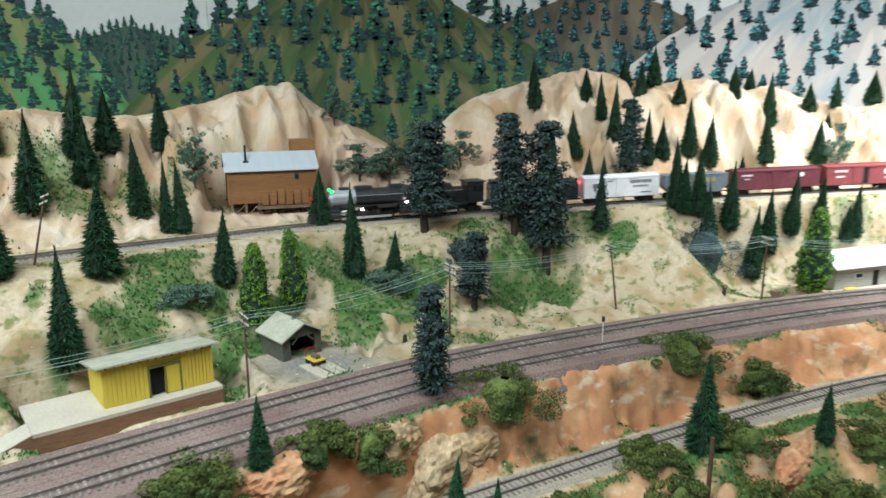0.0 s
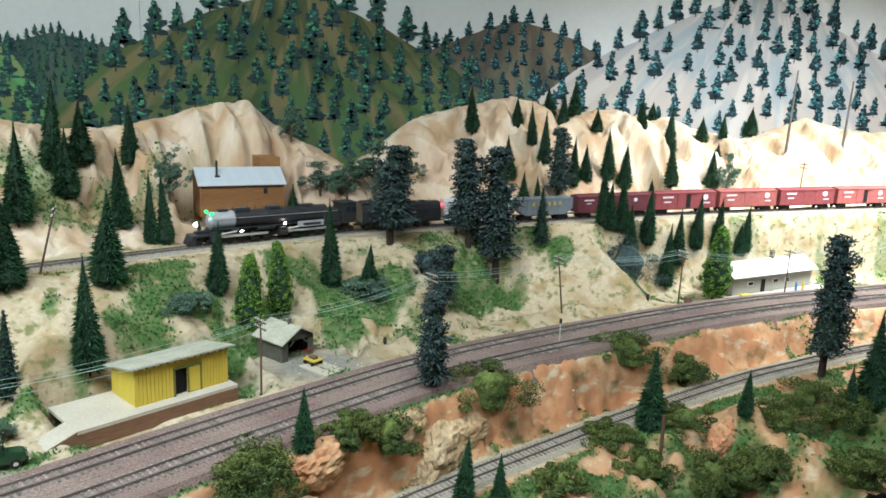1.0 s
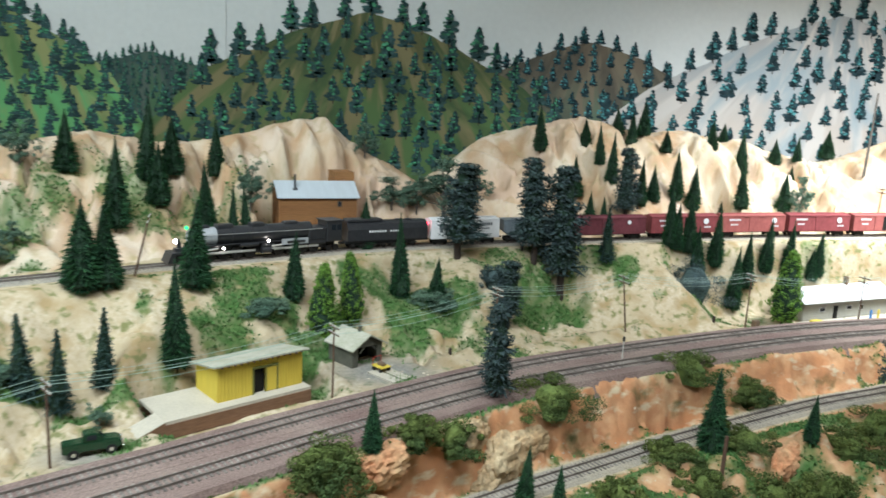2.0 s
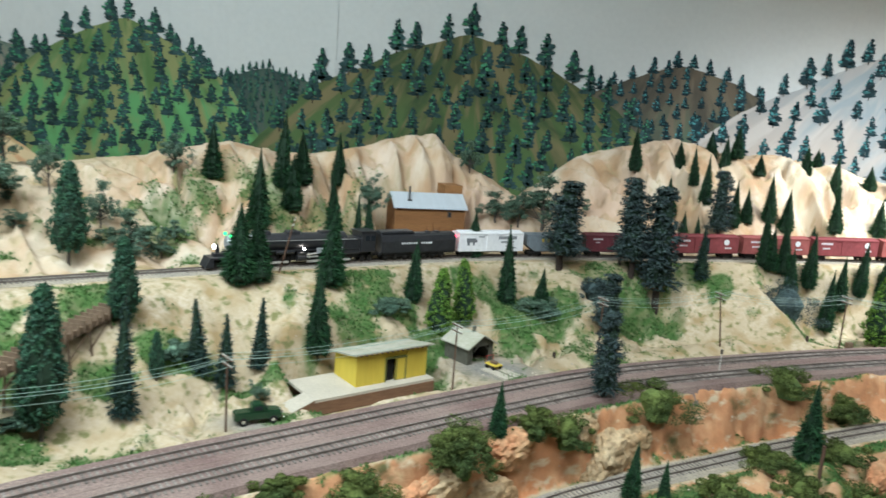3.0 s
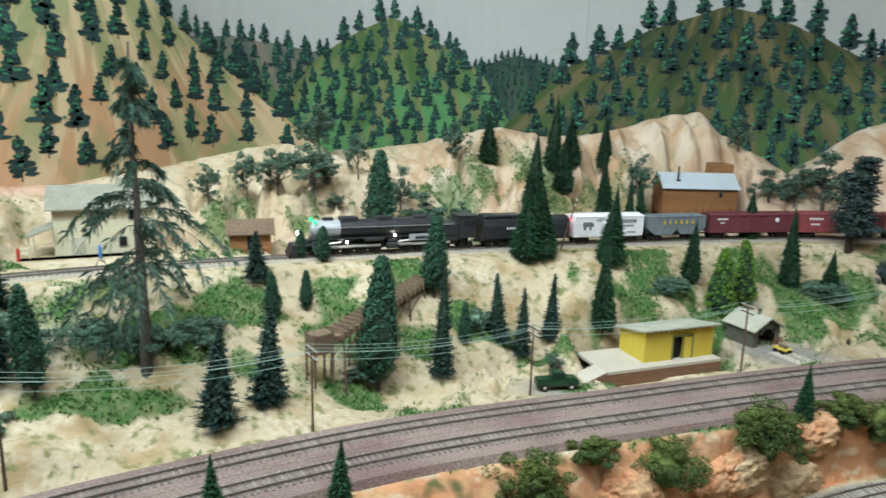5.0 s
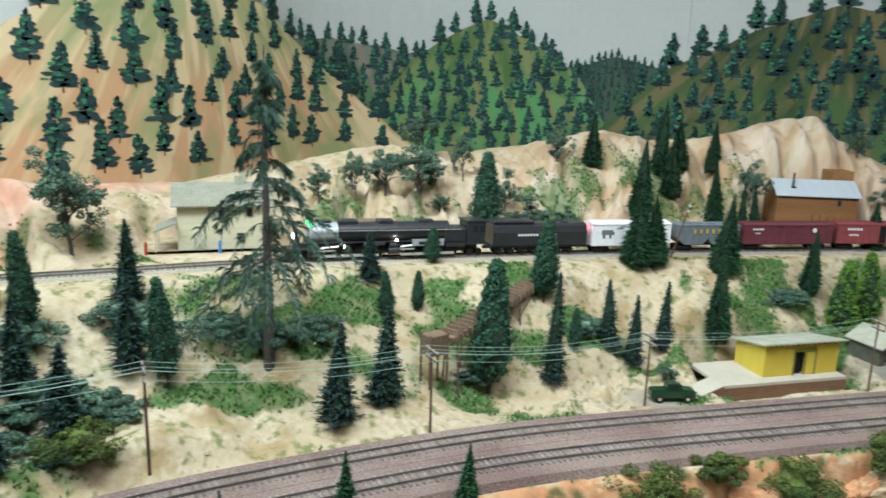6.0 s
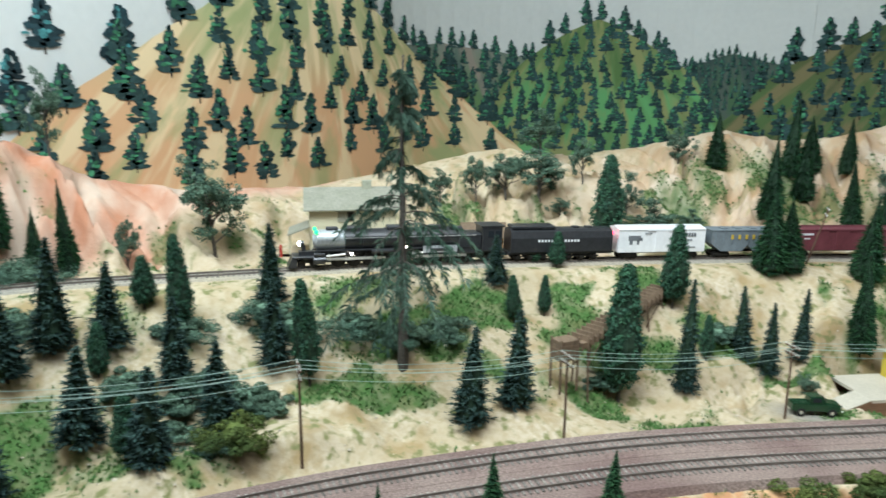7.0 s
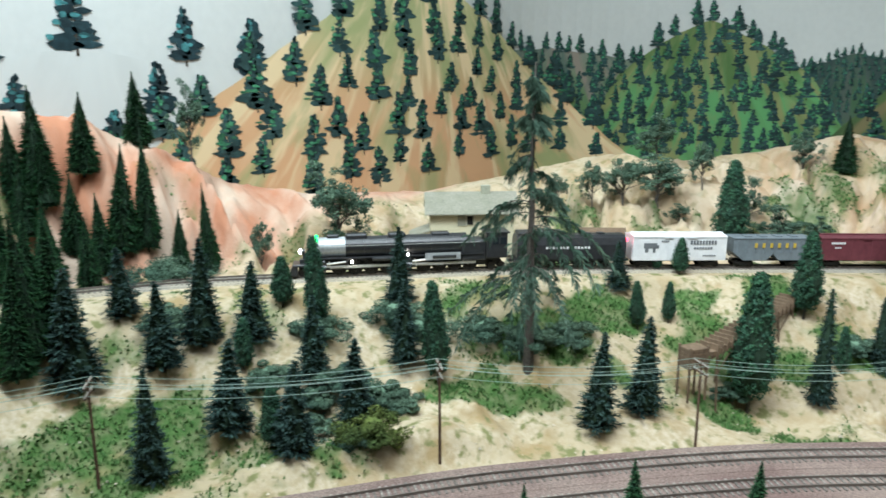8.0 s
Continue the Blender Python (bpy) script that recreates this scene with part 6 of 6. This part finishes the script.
def motor_car():
    ob = empty("track_motor_car", "small yellow track motor car in front of the tool shed", "rail vehicle")
    part("deck", bx(-0.009, 0.009, -0.012, 0.012, 0.006, 0.008, bevel=0.0004), "yellow", ob)
    part("engine_box", bx(-0.0035, 0.0035, -0.007, 0.006, 0.008, 0.0125, bevel=0.0005), "oldwood", ob)
    for s in (-1, 1):
        part("handrail", rod(bmesh.new(), (s * 0.008, 0.010, 0.008), (s * 0.008, 0.010, 0.019), 0.0005, n=5), "redpaint", ob)
        for y in (-0.007, 0.007):
            w = part("wheel", wheel_bm(0.0032, 0.0016), "wheel", ob)
            w.matrix_basis = pose(s * 0.0082, y, 0.0032, 0, 0, 90)
    part("rail_bar", rod(bmesh.new(), (-0.008, 0.010, 0.019), (0.008, 0.010, 0.019), 0.0005, n=5), "redpaint", ob)
    return ob


place(motor_car(), -0.165, 0.880, 0.983, 43)
for k, x in enumerate((-0.010, 0.010)):
    ob = part("plank", bx(-0.008, 0.008, -0.035, 0.02, -0.004, 0.0015), "concrete")
    m = pose(-0.158, 0.870, 0.9815, 0, 0, 43) @ pose(x, 0, 0)
    ob.matrix_basis = m
    tagged(ob, "pale timber set-off plank before the tool shed", "plank", "set-off planks")
crate = part("crate", bx(-0.012, 0.012, -0.007, 0.007, 0, 0.012, bevel=0.0006), "yellow")
tagged(crate, "yellow wooden crate beside the station", "crate")
place(crate, 0.70, 1.195, 0.981, 19)
dark_box = part("relay_box", bx(-0.006, 0.006, -0.005, 0.005, 0, 0.016, bevel=0.0006), "oldwood")
tagged(dark_box, "brown weathered box beside the main line", "box")
place(dark_box, 0.555, 1.16, 0.983, 17)


CHUTE_TOP, CHUTE_FOOT = (-0.694, 0.668, 1.093), (-0.739, 0.464, 1.066)


def trestle():
    """Stepped wooden ore chute on trestle legs going down the slope."""
    ob = empty("ore_chute", "weathered brown wooden stepped chute on a timber trestle", "trestle")
    a, b = Vector(CHUTE_TOP), Vector(CHUTE_FOOT)
    n = 19
    d = b - a
    side = Vector((-d.y, d.x, 0)).normalized()
    for k in range(n):
        p = a + d * (k + 0.5) / n
        bm = bmesh.new()
        m = Matrix.Translation(p) @ Matrix(((side.x, d.normalized().x, 0), (side.y, d.normalized().y, 0), (0, 0, 1))).to_4x4()
        box(bm, -0.011, 0.011, -0.0048, 0.0048, -0.004, 0.002, m=m)
        part("step_board", bm, "oldwood", ob)
        box_lip = bmesh.new()
        box(box_lip, -0.0130, 0.0130, -0.0062, -0.0044, -0.006, 0.0095, m=m)
        part("step_lip", box_lip, "oldwood", ob)
    for s in (-1, 1):
        part("stringer", rod(bmesh.new(), a + side * s * 0.009 - Vector((0, 0, 0.006)), b + side * s * 0.009 - Vector((0, 0, 0.006)), 0.0016, n=6), "oldwood", ob)
        for k in range(6):
            p = a + d * (k + 0.2) / 5.6 + side * s * 0.009
            g = height(p.x, p.y)
            if p.z - 0.006 > g:
                part("leg", rod(bmesh.new(), p - Vector((0, 0, 0.006)), (p.x + side.x * s * 0.004, p.y + side.y * s * 0.004, g - 0.004), 0.0014, n=6), "oldwood", ob)
            if k < 5:
                q = a + d * (k + 1.2) / 5.6 + side * s * 0.009
                part("brace", rod(bmesh.new(), p - Vector((0, 0, 0.008)), (q.x, q.y, max(height(q.x, q.y), q.z - 0.035)), 0.0009, n=5), "oldwood", ob)
    return ob


trestle()
bin_ob = empty("ore_bin", "weathered wooden ore bin at the foot of the chute", "bin")
for k in range(5):
    part("board", bx(-0.014, 0.014, -0.011, 0.011, 0.012 + k * 0.0052, 0.0168 + k * 0.0052, bevel=0.0004), "oldwood", bin_ob)
for x in (-0.013, 0.013):
    for y in (-0.010, 0.010):
        part("leg", rod(bmesh.new(), (x, y, -0.03), (x, y, 0.040), 0.0016, n=6), "oldwood", bin_ob)
place(bin_ob, CHUTE_FOOT[0] - 0.008, CHUTE_FOOT[1] - 0.014, CHUTE_FOOT[2] - 0.028, 60)


def figurine(x, y, z, mat, label):
    """A tiny model figure, kept as one plain peg."""
    bm = bmesh.new()
    rod(bm, (0, 0, 0), (0, 0, 0.013), 0.0026, 0.0022, 8)
    rod(bm, (0, 0, 0.013), (0, 0, 0.0195), 0.0030, 0.0012, 8)
    ob = part("figurine", bm, mat)
    ob.location = (x, y, z)
    tagged(ob, label, "figurine", "model figures")


figurine(-1.135, 0.512, 1.1195, "blue", "tiny blue model figure on the depot platform")
figurine(-1.218, 0.448, 1.1195, "redpaint", "tiny red model figure under the depot porch")
figurine(0.86, 1.262, 0.982, "blue", "tiny blue model figure on the station platform")
figurine(0.88, 1.267, 0.982, "yellow", "tiny yellow model figure on the station platform")
for x, y in ((-1.02, 0.075), (-0.995, 0.105), (-0.055, 0.975), (0.46, 1.14), (0.10, 1.235)):
    bm = bmesh.new()
    rod(bm, (0, 0, -0.004), (0.001, 0, 0.012), 0.0032, 0.0026, 9)
    ob = part("tree_stump", bm, "bark")
    ob.location = (x, y, height(x, y))
    tagged(ob, "short dark sawn tree stump on the slope", "stump", "stumps")
signal = empty("signal_mast", "thin pale signal mast between the main tracks", "signal")
part("mast", rod(bmesh.new(), (0, 0, -0.02), (0, 0, 0.034), 0.0009, 0.0008, 7), "insulator", signal)
part("head", bx(-0.002, 0.002, -0.0012, 0.0012, 0.026, 0.034, bevel=0.0005), "black", signal)
signal.location = (0.215, 0.925, 0.998)
ob = part("trackside_post", rod(bmesh.new(), (0, 0, -0.02), (0, 0, 0.075), 0.003, 0.0024, 8), "pole")
ob.location = (0.285, 0.70, height(0.285, 0.70))
tagged(ob, "dark wooden post below the branch track", "post")


# ---- planting: x, y, height and width of each tree ----
for x, y, tall, wide in [(-1.309, -0.045, 0.167, 0.058), (-1.312, -0.075, 0.173, 0.057), (-1.306, -0.098, 0.136, 0.057), (-1.529, 0.042, 0.152, 0.067), (-1.535, 0.012, 0.119, 0.054), (-1.506, 0.093, 0.116, 0.056), (-1.533, 0.195, 0.115, 0.059), (-1.431, 0.138, 0.164, 0.05), (-1.481, 0.058, 0.116, 0.051), (-1.448, 0.11, 0.157, 0.061), (-1.419, 0.18, 0.094, 0.035), (-1.385, 0.209, 0.14, 0.041), (-1.509, 0.038, 0.09, 0.049), (-1.516, 0.01, 0.113, 0.053), (-0.604, 1.052, 0.155, 0.06), (-0.57, 0.833, 0.125, 0.075), (-0.545, 0.849, 0.117, 0.06), (-0.725, 1.157, 0.112, 0.056), (-0.592, 1.17, 0.156, 0.051), (-0.563, 1.226, 0.11, 0.059), (-0.562, 1.137, 0.113, 0.056), (-0.5, 1.293, 0.117, 0.047), (-0.436, 0.792, 0.151, 0.051), (-0.443, 0.908, 0.134, 0.062)]:
    plant("green", x, y, tall, wide)
for x, y, tall, wide in [(-0.477, 1.127, 0.133, 0.048), (-0.427, 1.102, 0.122, 0.031), (-0.405, 1.11, 0.121, 0.037), (-0.31, 0.991, 0.112, 0.046), (-0.205, 1.185, 0.1, 0.05), (-0.137, 1.092, 0.153, 0.047), (-0.076, 1.072, 0.088, 0.044), (0.202, 1.619, 0.116, 0.048), (0.277, 1.538, 0.103, 0.049), (0.317, 1.637, 0.077, 0.044), (0.339, 1.572, 0.103, 0.035), (0.295, 1.465, 0.093, 0.044), (0.323, 1.446, 0.059, 0.023), (0.36, 1.536, 0.127, 0.042), (0.42, 1.711, 0.076, 0.047), (0.448, 1.683, 0.09, 0.041), (0.48, 1.691, 0.093, 0.049), (0.525, 1.641, 0.061, 0.048), (0.417, 1.49, 0.118, 0.041), (0.455, 1.509, 0.089, 0.044), (0.515, 1.522, 0.124, 0.048), (0.423, 1.297, 0.133, 0.045), (0.462, 1.292, 0.121, 0.045), (0.558, 1.523, 0.111, 0.051)]:
    plant("green", x, y, tall, wide)
for x, y, tall, wide in [(0.626, 1.516, 0.08, 0.044), (0.666, 1.697, 0.084, 0.046), (0.761, 1.842, 0.056, 0.04), (0.758, 1.712, 0.127, 0.05), (0.674, 1.514, 0.122, 0.044), (0.864, 1.74, 0.07, 0.052), (0.871, 1.664, 0.085, 0.05), (0.816, 1.584, 0.108, 0.053), (0.939, 1.764, 0.074, 0.034), (1.105, 1.901, 0.086, 0.079), (0.52, 1.295, 0.129, 0.048), (0.479, 1.279, 0.107, 0.043), (0.559, 1.274, 0.138, 0.048), (0.594, 1.296, 0.124, 0.047), (0.643, 1.316, 0.125, 0.046), (0.698, 1.326, 0.122, 0.045), (0.771, 1.336, 0.108, 0.041), (0.757, 1.332, 0.075, 0.041), (0.434, 1.295, 0.1, 0.045)]:
    plant("green", x, y, tall, wide)
for x, y, tall, wide in [(-1.277, -0.048, 0.145, 0.071), (-1.225, 0.03, 0.112, 0.056), (-1.221, 0.082, 0.141, 0.06), (-1.125, 0.045, 0.115, 0.062), (-1.181, 0.125, 0.105, 0.055), (-1.099, 0.15, 0.11, 0.047), (-1.085, 0.292, 0.107, 0.047), (-1.03, 0.237, 0.114, 0.045), (-1.019, 0.14, 0.114, 0.052), (-1.03, 0.059, 0.109, 0.055), (-1.134, -0.045, 0.129, 0.049), (-1.299, 0.027, 0.091, 0.049), (-0.89, 0.539, 0.073, 0.044), (-0.782, 0.388, 0.129, 0.055), (-0.811, 0.327, 0.123, 0.054), (-0.624, 0.562, 0.158, 0.04), (-0.574, 0.676, 0.11, 0.038), (-0.541, 0.682, 0.109, 0.036), (-0.508, 0.731, 0.111, 0.036), (0.279, 1.259, 0.119, 0.042)]:
    plant("blue", x, y, tall, wide)
for x, y, tall, wide in [(-1.191, 0.183, 0.069, 0.043), (-1.131, 0.192, 0.124, 0.044), (-0.986, 0.25, 0.131, 0.048), (-1.059, 0.054, 0.074, 0.041), (-1.165, 0.098, 0.067, 0.035), (-0.874, 0.632, 0.047, 0.028), (-0.837, 0.631, 0.056, 0.035), (-0.842, 0.503, 0.068, 0.031), (-0.816, 0.543, 0.059, 0.027), (-0.696, 0.514, 0.182, 0.078), (-0.824, 0.813, 0.156, 0.075), (-0.673, 0.669, 0.124, 0.057), (-0.614, 0.634, 0.066, 0.027)]:
    plant("leafy", x, y, tall, wide)
for x, y, tall, wide in [(-0.03, 1.186, 0.184, 0.088), (0.122, 1.219, 0.209, 0.08), (0.179, 1.217, 0.261, 0.095), (0.374, 1.453, 0.176, 0.066), (-0.012, 0.758, 0.153, 0.049), (0.047, 1.044, 0.121, 0.063)]:
    plant("dark", x, y, tall, wide)
for x, y, tall, wide in [(-0.259, 0.962, 0.122, 0.065), (-0.216, 1.018, 0.124, 0.057), (0.634, 1.205, 0.15, 0.082)]:
    plant("lime", x, y, tall, wide)
for x, y, tall, wide in [(0.852, 1.571, 0.099, 0.059), (-1.269, 0.364, 0.142, 0.09), (-1.374, 0.292, 0.095, 0.039), (-1.512, 0.27, 0.125, 0.048), (-1.004, 0.789, 0.084, 0.067), (-0.961, 0.838, 0.093, 0.1), (-0.91, 0.917, 0.085, 0.043), (-1.052, 0.769, 0.087, 0.041), (-1.1, 0.725, 0.066, 0.047), (-0.771, 0.906, 0.072, 0.084), (-0.795, 1.146, 0.083, 0.052), (-1.025, 0.981, 0.094, 0.077), (-0.823, 0.91, 0.08, 0.047), (-0.717, 0.953, 0.035, 0.054), (-0.918, 0.835, 0.036, 0.09), (-0.73, 0.928, 0.041, 0.044), (-0.758, 0.864, 0.037, 0.058), (-0.49, 0.671, 0.035, 0.027), (-0.421, 1.223, 0.088, 0.055), (-0.157, 1.363, 0.069, 0.097), (-0.044, 1.417, 0.13, 0.123)]:
    plant("oak", x, y, tall, wide)
for x, y, tall, wide in [(-0.103, 1.387, 0.091, 0.065), (-0.221, 1.491, 0.079, 0.052), (0.036, 1.518, 0.077, 0.071)]:
    plant("oak", x, y, tall, wide)
for x, y, tall in [(0.305, 0.777, 0.128), (0.425, 0.74, 0.071), (-0.171, 0.617, 0.077), (0.011, 0.637, 0.083), (0.054, 0.636, 0.062), (0.638, 0.76, 0.15), (0.595, 0.746, 0.097), (-0.607, 0.216, 0.106), (-0.685, 0.142, 0.104), (-0.739, 0.056, 0.108)]:
    plant("green", x, y, tall)
plant("dark", 0.668, 0.906, 0.245)
for x, y, tall in [(-1.455, 0.085, 0.12), (-1.47, 0.02, 0.13), (-1.43, 0.05, 0.10), (-1.50, -0.04, 0.16), (-1.40, -0.02, 0.12), (-1.36, -0.06, 0.13), (-1.44, -0.07, 0.14)]:
    plant("green", x, y, tall)
bushes([(-0.228, 0.569, 0.087, 0.053), (-0.124, 0.649, 0.067, 0.038), (-0.073, 0.677, 0.073, 0.056), (0.071, 0.774, 0.117, 0.059), (0.315, 0.896, 0.11, 0.048), (0.43, 0.929, 0.089, 0.047), (-0.461, 0.373, 0.088, 0.059), (-0.329, 0.478, 0.09, 0.059), (-0.218, 0.571, 0.087, 0.061), (-0.406, 0.435, 0.052, 0.025), (0.487, 0.75, 0.1, 0.052), (0.424, 0.677, 0.08, 0.048), (0.343, 0.671, 0.089, 0.054), (0.25, 0.668, 0.078, 0.052), (0.591, 0.751, 0.076, 0.072), (0.119, 0.609, 0.062, 0.039), (0.361, 0.788, 0.097, 0.042), (0.237, 0.75, 0.074, 0.039), (0.405, 0.677, 0.067, 0.04), (0.512, 0.619, 0.076, 0.056), (0.593, 0.843, 0.091, 0.058), (-0.979, 0.127, 0.071, 0.046)], "leaf_olive", "rounded olive-green foam bush on the rock edge")
bushes([(-1.057, 0.103, 0.061, 0.028), (-1.069, 0.171, 0.077, 0.035), (-1.041, 0.283, 0.087, 0.031), (-1.075, 0.272, 0.08, 0.032), (-1.018, 0.186, 0.062, 0.04), (-0.93, 0.363, 0.079, 0.031), (-1.136, 0.116, 0.064, 0.035), (-1.268, 0.066, 0.098, 0.032), (-1.129, 0.192, 0.08, 0.032), (-1.403, 0.142, 0.139, 0.037), (-1.08, 0.136, 0.056, 0.022), (-0.981, 0.343, 0.089, 0.029), (-0.904, 0.414, 0.084, 0.03), (-0.723, 0.517, 0.053, 0.019), (-0.606, 0.675, 0.058, 0.026), (-0.349, 0.932, 0.078, 0.025), (-0.069, 1.074, 0.087, 0.035), (-1.005, 0.191, 0.063, 0.03), (-0.996, 0.126, 0.06, 0.019)], "leaf_grey", "low grey-green foam shrub on the slope")
bushes([(0.468, 1.262, 0.150, 0.105)], "needle_dark", "large rounded dark blue-grey foam bush under the upper line")
bushes([(0.034, 1.154, 0.083, 0.057)], "needle_dark", "dark blue-grey foam scrub under the pines")
boulders([(-0.0, 0.726, 0.041, 1), (-0.015, 0.712, 0.037, 1), (0.031, 0.741, 0.026, 1), (-0.22, 0.66, 0.017, 1), (-0.301, 0.552, 0.032, 0), (-0.243, 0.553, 0.036, 1), (-0.048, 0.696, 0.025, 1), (-0.254, 0.542, 0.03, 0), (-0.368, 0.448, 0.034, 0), (-0.18, 0.601, 0.036, 1), (-0.273, 0.522, 0.029, 0), (0.408, 0.75, 0.031, 0), (-0.156, 0.624, 0.03, 0), (-0.304, 0.565, 0.025, 0), (0.262, 0.923, 0.02, 1)])


def big_tree(x, y, tall):
    """The tall sparse fir with long drooping branches."""
    rng = random.Random(11)
    tree = empty("tall_fir", "tall sparse grey-green fir with long drooping branches", "tree")
    bm = bmesh.new()
    p = Vector((0, 0, -0.01))
    for k in range(9):
        q = Vector((rng.uniform(-0.001, 0.001), rng.uniform(-0.001, 0.001), tall * (k + 1) / 9))
        rod(bm, p, q, 0.0070 * (1 - k / 10.5), 0.0070 * (1 - (k + 1) / 10.5), 8)
        p = q
    part("trunk", bm, "bark_grey", tree)
    V, F = [], []
    bmb = bmesh.new()
    for j in range(52):
        v = 0.27 + 0.70 * rng.random() ** 1.15
        h = tall * v
        a = rng.uniform(0, 2 * math.pi)
        ln = np.interp(v, [0.1, 0.3, 0.5, 0.65, 0.8, 1.0], [0.09, 0.125, 0.100, 0.055, 0.022, 0.007]) * rng.uniform(0.55, 1.15)
        d = Vector((math.cos(a), math.sin(a), 0))
        last = Vector((0, 0, h))
        thick = rng.random() < 0.7
        for i in range(1, 8):
            u = i / 7
            q = Vector((0, 0, h)) + d * ln * u + Vector((0, 0, ln * (0.30 * u - 0.95 * u * u)))
            rod(bmb, last, q, 0.0009 * (1.1 - u), 0.0009 * (1.1 - u) * 0.8, 4, caps=False)
            for c in range(20 if thick and i > 2 else 5):
                o = last.lerp(q, rng.random())
                e = d * 0.6 + Vector((rng.uniform(-0.9, 0.9), rng.uniform(-0.9, 0.9), rng.uniform(-1.6, 0.0)))
                strand(V, F, o, e, rng.uniform(0.006, 0.015), 0.0006, 0.3)
            last = q
    part("branch_work", bmb, "bark_grey", tree)
    me = bpy.data.meshes.new("foliage")
    me.from_pydata([tuple(v) for v in V], [], F)
    me.materials.append(MAT["fir"])
    c = new("foliage", me)
    c.parent = tree
    tree.location = (x, y, height(x, y) - 0.002)


big_tree(-0.914, 0.340, 0.375)


# ---- ground cover ----
def tufts():
    rng = np.random.default_rng(5)
    flat = GRASS.ravel() * (GM["dm"].ravel() > -0.4)
    pick = rng.choice(flat.size, 70000, p=flat / flat.sum())
    V, F = [], []
    gx, gy = GX.ravel()[pick], GY.ravel()[pick]
    jx, jy = rng.uniform(-0.004, 0.004, len(pick)), rng.uniform(-0.004, 0.004, len(pick))
    gz = GZ.ravel()[pick]
    ang, tall, wide = rng.uniform(0, 2 * math.pi, len(pick)), rng.uniform(0.0015, 0.0045, len(pick)), rng.uniform(0.001, 0.0026, len(pick))
    for k in range(len(pick)):
        x, y, z, a, h, w = gx[k] + jx[k], gy[k] + jy[k], gz[k], ang[k], tall[k], wide[k]
        c, s = math.cos(a) * w, math.sin(a) * w
        i = len(V)
        V += [(x - c, y - s, z - 0.001), (x + c, y + s, z - 0.001), (x + s, y - c, z + h), (x - s, y + c, z - 0.001), (x - c, y + s, z + h * 0.8)]
        F += [(i, i + 1, i + 2), (i + 1, i + 3, i + 4)]
    ob = from_arrays("grass", V, F, ["grass"])
    tagged(ob, "green foam grass scattered over the slopes", "grass", kind="stuff")
    # loose stones along the slopes and under the rock cut
    V, F = [], []
    w = ((GM["f"] > 0.05) & (GM["f"] < 0.6) & (GM["db"] < 0)) * 0.35 + ((GM["dl"] > 0.02) & (GM["q"] > 0.55) & (GM["dm"] < -0.09)) * 1.5 + (GM["dl"] < -0.03) * 0.12
    w = w.ravel()
    pick = rng.choice(w.size, 2600, p=w / w.sum())
    for k in pick:
        x, y, z = GX.ravel()[k], GY.ravel()[k], GZ.ravel()[k]
        r = rng.uniform(0.0008, 0.0026) * (1.7 if rng.random() < 0.08 else 1)
        i = len(V)
        for d in ((1, 0, 0), (-1, 0, 0), (0, 1, 0), (0, -1, 0), (0, 0, 1), (0, 0, -0.6)):
            q = rng.uniform(0.6, 1.2)
            V.append((x + d[0] * r * q, y + d[1] * r * q, z + d[2] * r * q * 0.8))
        F += [(i, i + 2, i + 4), (i + 2, i + 1, i + 4), (i + 1, i + 3, i + 4), (i + 3, i, i + 4), (i + 2, i, i + 5), (i + 1, i + 2, i + 5), (i + 3, i + 1, i + 5), (i, i + 3, i + 5)]
    tagged(from_arrays("stones", V, F, ["rubble"]), "small pale loose stones on the slopes", "stones", kind="stuff")


tufts()


# ---- what moves ----
def motions():
    for ob, front_at, length in TRAIN:
        walk(ob, car_rows(front_at, length))
    speed, R = 0.174 / 1.06, 0.0098
    times = np.linspace(0, 8.0, 121)
    for w, x, s in DRIVERS:
        walk(w, [(t, pose(x, s * 0.0085, R, 0, math.degrees(speed * t / R), 180 * (s < 0))) for t in times] if s > 0 else [(t, pose(x, s * 0.0085, R, 0, 0, 180) @ pose(0, 0, 0, 0, -math.degrees(speed * t / R), 0)) for t in times])
    for ob, x, s, y in RODS:
        walk(ob, [(t, pose(x - 0.0045 * math.sin(speed * t / R), s * y, R - 0.0045 * math.cos(speed * t / R))) for t in times])


motions()
